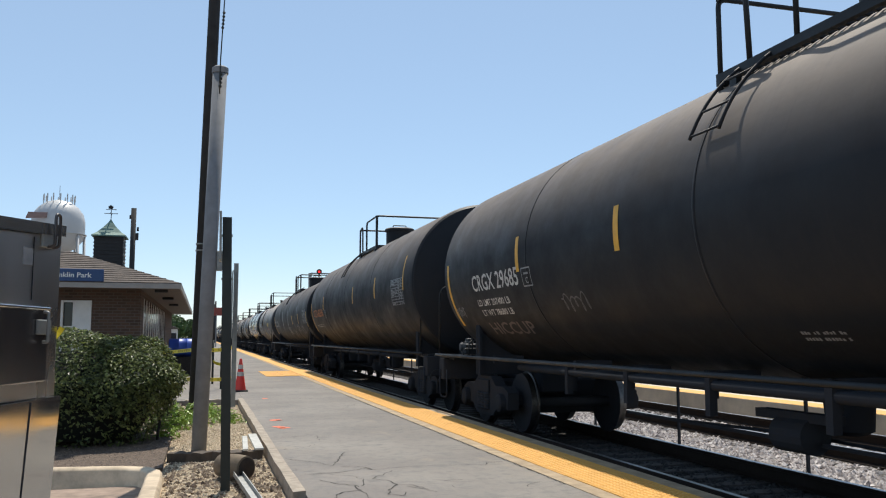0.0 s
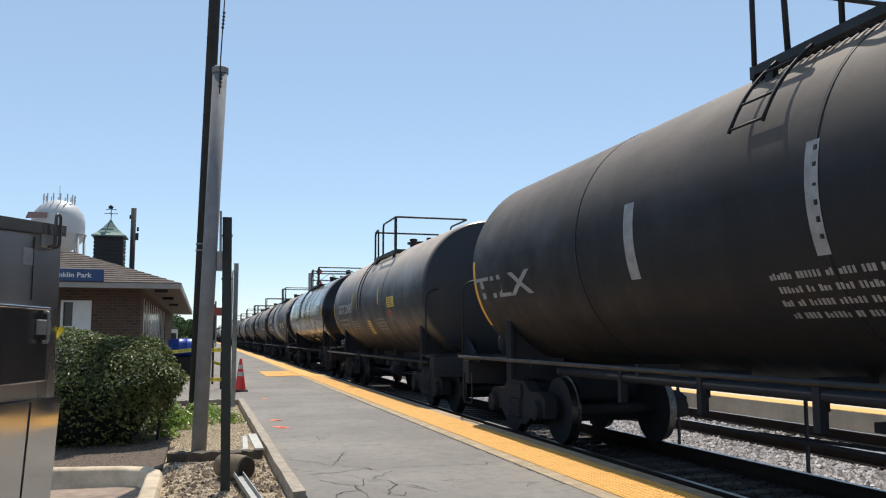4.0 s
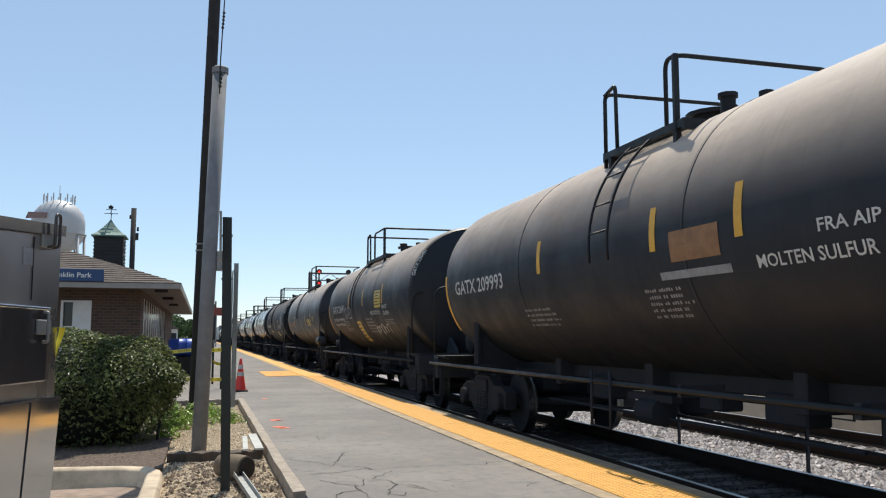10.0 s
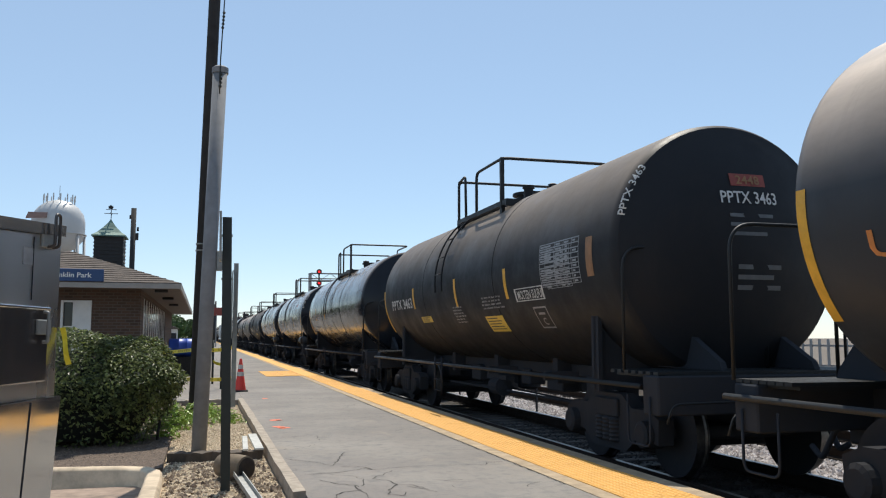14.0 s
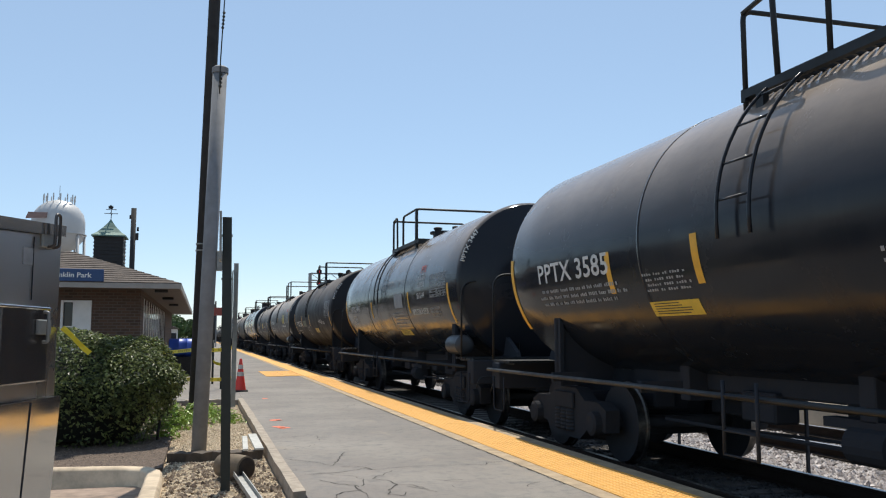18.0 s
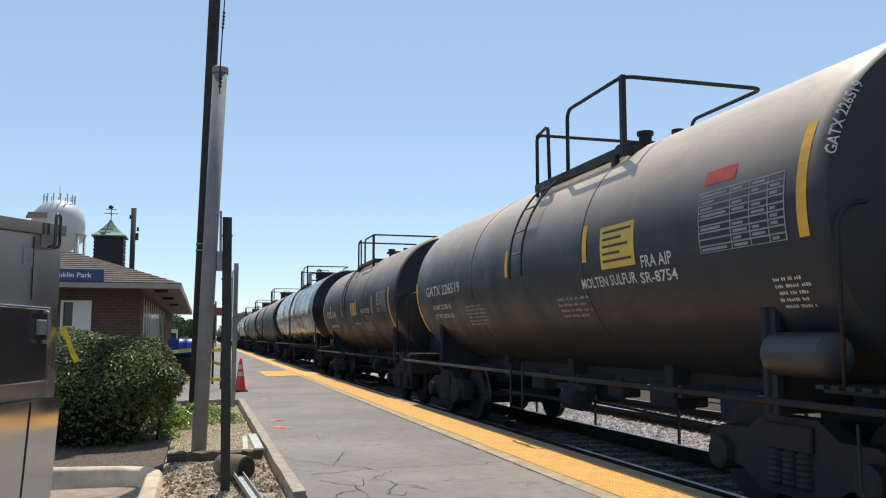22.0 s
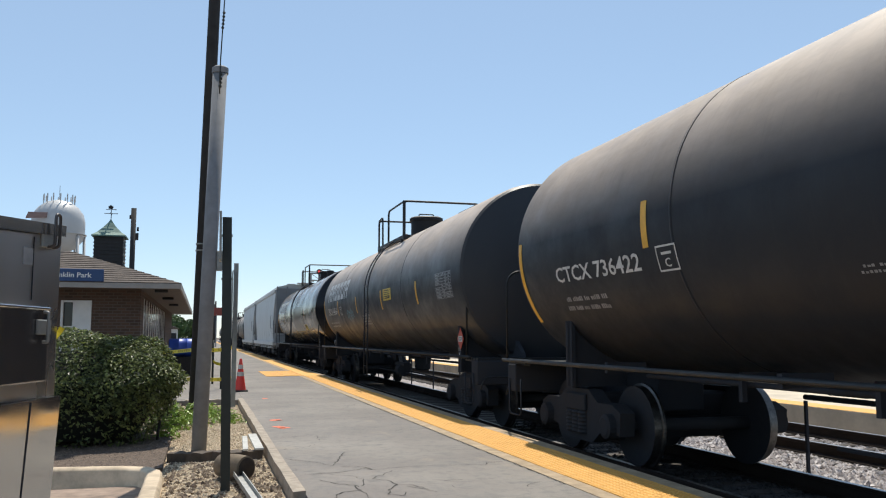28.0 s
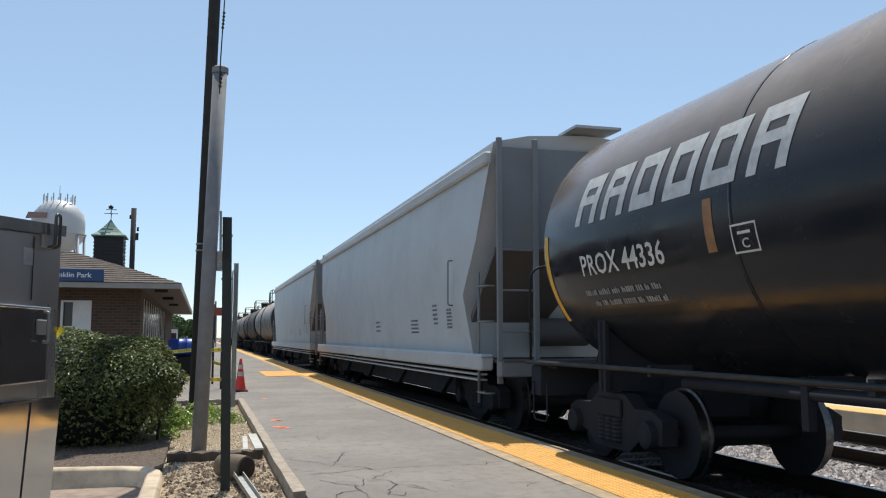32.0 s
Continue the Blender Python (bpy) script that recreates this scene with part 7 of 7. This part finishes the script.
DECALS[12] = [
    ("T", "PPTX 3585", WHITEPAINT, 4.75, 2.78, -11.8, -1.9),
    ("P", "", YELLOW, 2.84, 2.73, -20.7, -2.2),
    ("P", "", YELLOW, 1.15, 1.04, -20.3, -1.9),
    ("P", "", PLACARD, 2.13, 1.25, -32.4, -25.9),
    ("B", "4", GREYPAINT, 2.10, 1.14, -22.2, -13.5),
    ("B", "3", GREYPAINT, 4.88, 2.40, -24.4, -14.4),
    ("P", "", GREYPAINT, -1.25, -2.05, -11.9, 0.6),
    ("P", "", YELLOW, -2.53, -2.64, -19.3, -1.5),
    ("T", "PPTX", REDPAINT, -3.61, -4.06, 16.6, 22.5),
    ("T", "MOLTEN", WHITEPAINT, -3.49, -4.16, 8.3, 14.0),
    ("T", "SULFUR", WHITEPAINT, -3.52, -4.15, 2.1, 7.3),
    ("T", "SR-5144", WHITEPAINT, -4.46, -5.08, 19.5, 24.2),
    ("G", "", GREYPATCH, -4.44, -5.59, -6.3, 12.6),
    ("B", "5", GREYPAINT, -0.98, -2.25, -29.9, -15.1),
    ("B", "3", GREYPAINT, -2.91, -3.93, -20.2, -13.1),
    ("P", "", YELLOW, -5.71, -5.82, -12.6, -0.4),
]
DECALS[13] = [
    ("T", "PPTX 3447", WHITEPAINT, 4.76, 3.36, -11.3, -4.2),
    ("P", "", YELLOW, 1.74, 1.63, -20.1, -3.3),
    ("P", "", YELLOW, -2.33, -2.44, -18.9, -0.7),
    ("P", "", GREYPAINT, -1.02, -1.83, -13.1, -0.2),
    ("T", "PPTX", REDPAINT, -3.39, -3.81, 12.7, 18.5),
    ("T", "MOLTEN", WHITEPAINT, -3.21, -3.80, 6.7, 11.7),
    ("T", "SULFUR", WHITEPAINT, -3.22, -3.80, 0.9, 5.3),
    ("T", "SR-5144", WHITEPAINT, -3.18, -3.78, -8.0, -3.3),
    ("T", "MOLTEN SULFUR", WHITEPAINT, -2.65, -3.90, -21.1, -16.1),
    ("G", "", GREYPATCH, -4.17, -5.32, -8.7, 8.8),
    ("P", "", YELLOW, -5.38, -5.49, -16.1, -0.1),
    ("B", "5", GREYPAINT, -0.68, -2.07, -32.8, -16.5),
    ("P", "", PLACARD, -0.69, -1.66, -40.5, -34.3),
    ("B", "3", GREYPAINT, -4.05, -4.85, -24.7, -15.3),
    ("T", "LD LMT", WHITEPAINT, 4.51, 4.03, -18.2, -15.1),
    ("T", "LT WT", WHITEPAINT, 4.54, 4.15, -24.7, -21.3),
]
DECALS[14] = [
    ("T", "PPTX 3556", WHITEPAINT, 4.86, 2.96, -20.5, -10.5),
    ("P", "", YELLOW, 2.89, 2.78, -21.8, -2.9),
    ("P", "", GREYGREEN, 2.44, 1.50, -21.6, -10.7),
    ("P", "", YELLOW, 0.26, 0.15, -21.0, -2.5),
    ("B", "7", GREYPAINT, 1.32, 0.48, -39.6, -20.4),
    ("B", "2", GREYPAINT, 5.06, 3.49, -34.2, -25.5),
    ("T", "MOLTEN SULFUR", WHITEPAINT, -2.57, -3.39, -17.1, -13.0),
    ("G", "", GREYPATCH, -4.31, -5.59, -11.2, 11.7),
    ("P", "", YELLOW, -5.48, -5.59, -23.1, -3.0),
    ("T", "MOLTEN SULFUR", WHITEPAINT, -3.14, -4.10, -20.2, -16.0),
    ("P", "", PLACARD, -0.96, -1.87, -33.2, -26.0),
]
DECALS[15] = [
    ("T", "GATX 226519", WHITEPAINT, 4.96, 2.74, -8.3, -0.7),
    ("P", "", YELLOW, 0.47, 0.36, -4.8, 10.7),
    ("P", "", YELLOW, -2.14, -2.25, -5.0, 12.2),
    ("P", "", PLACARD, -2.60, -3.36, -9.6, 9.0),
    ("T", "MOLTEN SULFUR", WHITEPAINT, -2.04, -3.32, -17.1, -12.3),
    ("T", "SR-8754", WHITEPAINT, -3.40, -4.09, -17.8, -13.2),
    ("T", "FRA AIP", WHITEPAINT, -3.47, -4.05, -11.4, -6.5),
    ("G", "", GREYPATCH, -4.53, -5.69, -9.9, 11.4),
    ("P", "", REDPAINT, -4.58, -5.03, 14.3, 19.5),
    ("P", "", YELLOW, -5.82, -5.93, -9.8, 26.3),
    ("B", "4", GREYPAINT, -1.15, -2.11, -31.6, -19.5),
    ("B", "6", GREYPAINT, 2.70, 1.59, -33.8, -18.3),
    ("B", "5", WHITEPAINT, -5.38, -5.81, -32.5, -20.8),
    ("T", "LD LMT 222500 LB", WHITEPAINT, 4.63, 3.44, -18.8, -15.2),
    ("T", "LT WT 63500 LB", WHITEPAINT, 4.65, 3.45, -25.8, -22.3),
]
DECALS[16] = [
    ("T", "ITDX 5042", WHITEPAINT, 4.81, 2.83, -13.8, -4.9),
    ("P", "", YELLOW, 3.99, 3.88, -14.5, 3.8),
    ("P", "", YELLOW, 1.71, 1.60, -14.4, 4.0),
    ("P", "", PLACARD, -0.02, -0.77, -13.8, 0.5),
    ("P", "", YELLOW, -0.89, -1.00, -13.9, 4.1),
    ("T", "LD LMT 204100 LB 92600 KG", WHITEPAINT, 4.45, 2.64, -27.1, -23.4),
    ("B", "1", GREYPAINT, 4.46, 2.67, -32.4, -29.1),
    ("B", "5", GREYPAINT, 2.23, 1.53, -35.0, -23.5),
    ("T", "VENT TANK WHEN UNLOADING", WHITEPAINT, -0.22, -1.16, -25.1, -23.3),
    ("T", "MOLTEN SULFUR", WHITEPAINT, -1.69, -2.94, -13.3, -8.2),
    ("P", "", REDPATCH, -2.13, -2.55, -20.7, -15.7),
    ("P", "", YELLOW, -3.25, -3.36, -14.4, 3.7),
    ("G", "", GREYPATCH, -3.92, -5.06, -13.9, 6.0),
    ("P", "", YELLOW, -5.31, -5.42, -10.1, 8.4),
    ("B", "5", GREYPAINT, -1.73, -2.95, -34.2, -22.6),
]
DECALS[17] = [
    ("P", "", YELLOW, -1.52, -1.63, -9.1, 7.3),
    ("P", "", YELLOW, -4.74, -4.85, -9.1, 8.7),
    ("P", "", PLACARD, -2.33, -3.26, -28.7, -13.4),
    ("G", "", GREYPATCH, -6.97, -8.14, -10.5, 7.7),
    ("T", "DOT 111A100W", WHITEPAINT, -6.96, -7.36, 12.6, 15.2),
    ("T", "RUN EMPTY CLOSED", WHITEPAINT, -4.23, -4.92, -31.2, -29.0),
    ("B", "1", GREYPAINT, -5.01, -6.43, -34.1, -32.2),
    ("D", "1230", REDPAINT, -6.63, -7.01, -46.3, -36.3),
    ("T", "CTCX 732615", WHITEPAINT, 7.85, 5.02, -15.4, -6.0),
    ("P", "", YELLOW, 4.61, 4.50, -8.8, 7.5),
    ("F", "", GREYPAINT, 4.20, 3.90, -15.6, -6.4),
    ("P", "", YELLOW, 1.61, 1.50, -9.1, 8.6),
    ("P", "", PLACARD, -2.61, -3.29, -28.2, -15.1),
    ("B", "2", GREYPAINT, 0.90, 0.46, 19.1, 26.1),
]
DECALS[18] = [
    ("T", "CTCX 736422", WHITEPAINT, 6.72, 4.66, -17.9, -10.9),
    ("P", "", YELLOW, 4.55, 4.44, -9.9, 7.3),
    ("F", "", WHITEPAINT, 4.33, 3.98, -19.4, -10.0),
    ("B", "2", GREYPAINT, 6.72, 5.53, -32.1, -23.3),
    ("P", "", YELLOW, 0.86, 0.75, -10.3, 6.9),
    ("P", "", YELLOW, -1.69, -1.80, -10.1, 7.4),
    ("B", "2", GREYPAINT, 1.89, 1.27, -27.4, -24.1),
]
DECALS[19] = [
    ("L", "6", WHITEPAINT, 6.83, 2.92, 1.4, 22.3),
    ("T", "PROX 44564", WHITEPAINT, 6.86, 5.01, -15.7, -6.8),
    ("P", "", YELLOW, 4.88, 4.77, -17.4, -0.1),
    ("F", "", WHITEPAINT, 4.51, 4.16, -16.9, -7.2),
    ("X", "", TEALPAINT, 3.37, 2.10, -25.3, -10.4),
    ("B", "2", GREYPAINT, 7.00, 5.24, -31.5, -22.8),
    ("P", "", YELLOW, 1.63, 1.52, -17.2, -0.6),
    ("P", "", YELLOW, -1.80, -1.91, -17.6, -0.3),
    ("P", "", YELLOW, -5.28, -5.39, -17.6, -0.3),
    ("P", "", PLACARD, -2.37, -3.00, -9.7, -0.6),
    ("B", "1", BLACKINK, -2.42, -3.00, -8.8, -5.0),
    ("G", "", GREYPATCH, -6.83, -7.86, -16.4, 0.8),
    ("P", "", PLACARD, -2.15, -2.97, -10.2, -0.1),
    ("D", "1230", REDPAINT, -7.26, -7.60, -46.4, -39.5),
    ("B", "4", GREYPAINT, 1.03, -0.03, -31.7, -19.7),
]
DECALS[20] = [
    ("L", "6", WHITEPAINT, 6.97, 3.11, 4.8, 25.8),
    ("T", "PROX 44336", WHITEPAINT, 6.88, 5.10, -16.7, -7.8),
    ("P", "", ORANGEPATCH, 4.39, 4.26, -15.5, 1.7),
    ("F", "", WHITEPAINT, 4.03, 3.70, -17.2, -8.2),
    ("B", "2", GREYPAINT, 6.97, 5.11, -30.9, -21.1),
    ("P", "", FRESHPAINT, 0.0, -3.45, -33.0, 7.5),
    ("P", "", ORANGEPATCH, -4.29, -4.37, -14.5, 1.9),
    ("P", "", PLACARD, -3.95, -4.69, -32.3, -22.8),
    ("F", "", WHITEPAINT, -5.52, -5.97, -33.4, -24.0),
    ("P", "", ORANGEPATCH, -5.67, -5.96, -32.8, -30.5),
    ("G", "", GREYPATCH, -6.32, -7.27, -16.4, -0.0),
]

REAR_STRIPE = {1: 0.24, 13: 0.20}
for i, (car, y0) in enumerate(train):
    kind = CARS[i][0]
    if i in DECALS:
        decals(car, KIND[kind], DECALS[i], random.Random(i))
    if i > 15 and kind == "long":
        jack_words(car, KIND[kind])
    if i in HEADS:
        k = KIND[kind]
        w = 0.078 * len(HEADS[i])
        up = 0.16 if i == 2 else 0.0
        head_text(car, k, HEADS[i], WHITEPAINT if i not in (2, 9) else GREYPAINT, 0.05 - up - w / 2, 0.05 - up + w / 2, k["zc"] + 0.46 + up, k["zc"] + 0.60 + up)
        for r in range(3):
            head_text(car, k, "", GREYPATCH, -0.22 - up, 0.32 - up - 0.05 * r, k["zc"] + 0.31 + up - r * 0.10, k["zc"] + 0.35 + up - r * 0.10)
        if kind == "short":
            head_text(car, k, "", REDPATCH, -0.16, 0.28, k["zc"] + 0.66, k["zc"] + 0.80)
            head_text(car, k, "2448", ORANGEPATCH, -0.09, 0.21, k["zc"] + 0.68, k["zc"] + 0.78)
            for r in range(3):
                head_text(car, k, "", GREYPATCH, -0.15, 0.40 - 0.1 * (r % 2), k["zc"] - 0.25 - r * 0.11, k["zc"] - 0.20 - r * 0.11)
    if i in RIMS:
        rim_text(car, KIND[kind], HEADS[i])
    if i in GEARED:
        brake_gear(car, KIND[kind])
    elif i in (2, 3, 6, 7, 10, 13, 15, 17):
        cross_reservoir(car, KIND[kind])
    if 0 < i < 21 and kind != "hopper":
        k = KIND[kind]
        lay("reflective_stripe", car, k, YELLOW, [rect(0, 0, 1, 1, 10)], k["half"] - REAR_STRIPE.get(i, 0.10), k["half"] - REAR_STRIPE.get(i, 0.10) - 0.10, -37, 4, 0.004)

# ---- what moves ----
def motions():
    # the train hurries a little in the first second
    lead = {1: 0.37, 3: 0.10}
    for car, y0 in train:
        walk(car, [(t, pose(TRACK_X, y0 - SPEED * t - lead.get(t, 0.0), RAIL_Z)) for t in (0, 1, 2, 3, 4, 8, 16, 24, 32)])
    # the tape end swings out from behind the cabinet about its tied end
    swing = [(0, 125), (9.5, 125), (10.5, 80), (11.5, 110), (13, 95), (14, 78), (16.5, 48), (17, 41), (18, 43), (19, 50), (20, 54), (21, 64), (22, 65), (23, 67), (24, 78), (25, 80), (26, 110), (27.5, 125), (32, 125)]
    walk(loose_tape, [(t, pose(-0.592, 4.042, 1.322, 0, a, -8)) for t, a in swing])
    step = 1 / 15
    turn = SPEED * step / 0.457
    for car, y0 in train:
        t1 = min((y0 + 4) / SPEED, 32.0)
        t0 = max(t1 - 7.0, 0.0)
        if t1 <= 0:
            continue
        n = int((t1 - t0) / step)
        for w in wheels[car.name]:
            at = w.matrix_basis.translation.copy()
            rows = [(0.0, 0.0)] if t0 > 0.1 else []
            rows += [(t0 + i * step, i * turn) for i in range(n + 1)]
            if rows[-1][0] < 31.9:
                rows.append((32.0, rows[-1][1]))
            walk(w, [(t, Matrix.Translation(at) @ Matrix.Rotation(a, 4, "X")) for t, a in rows])


motions()
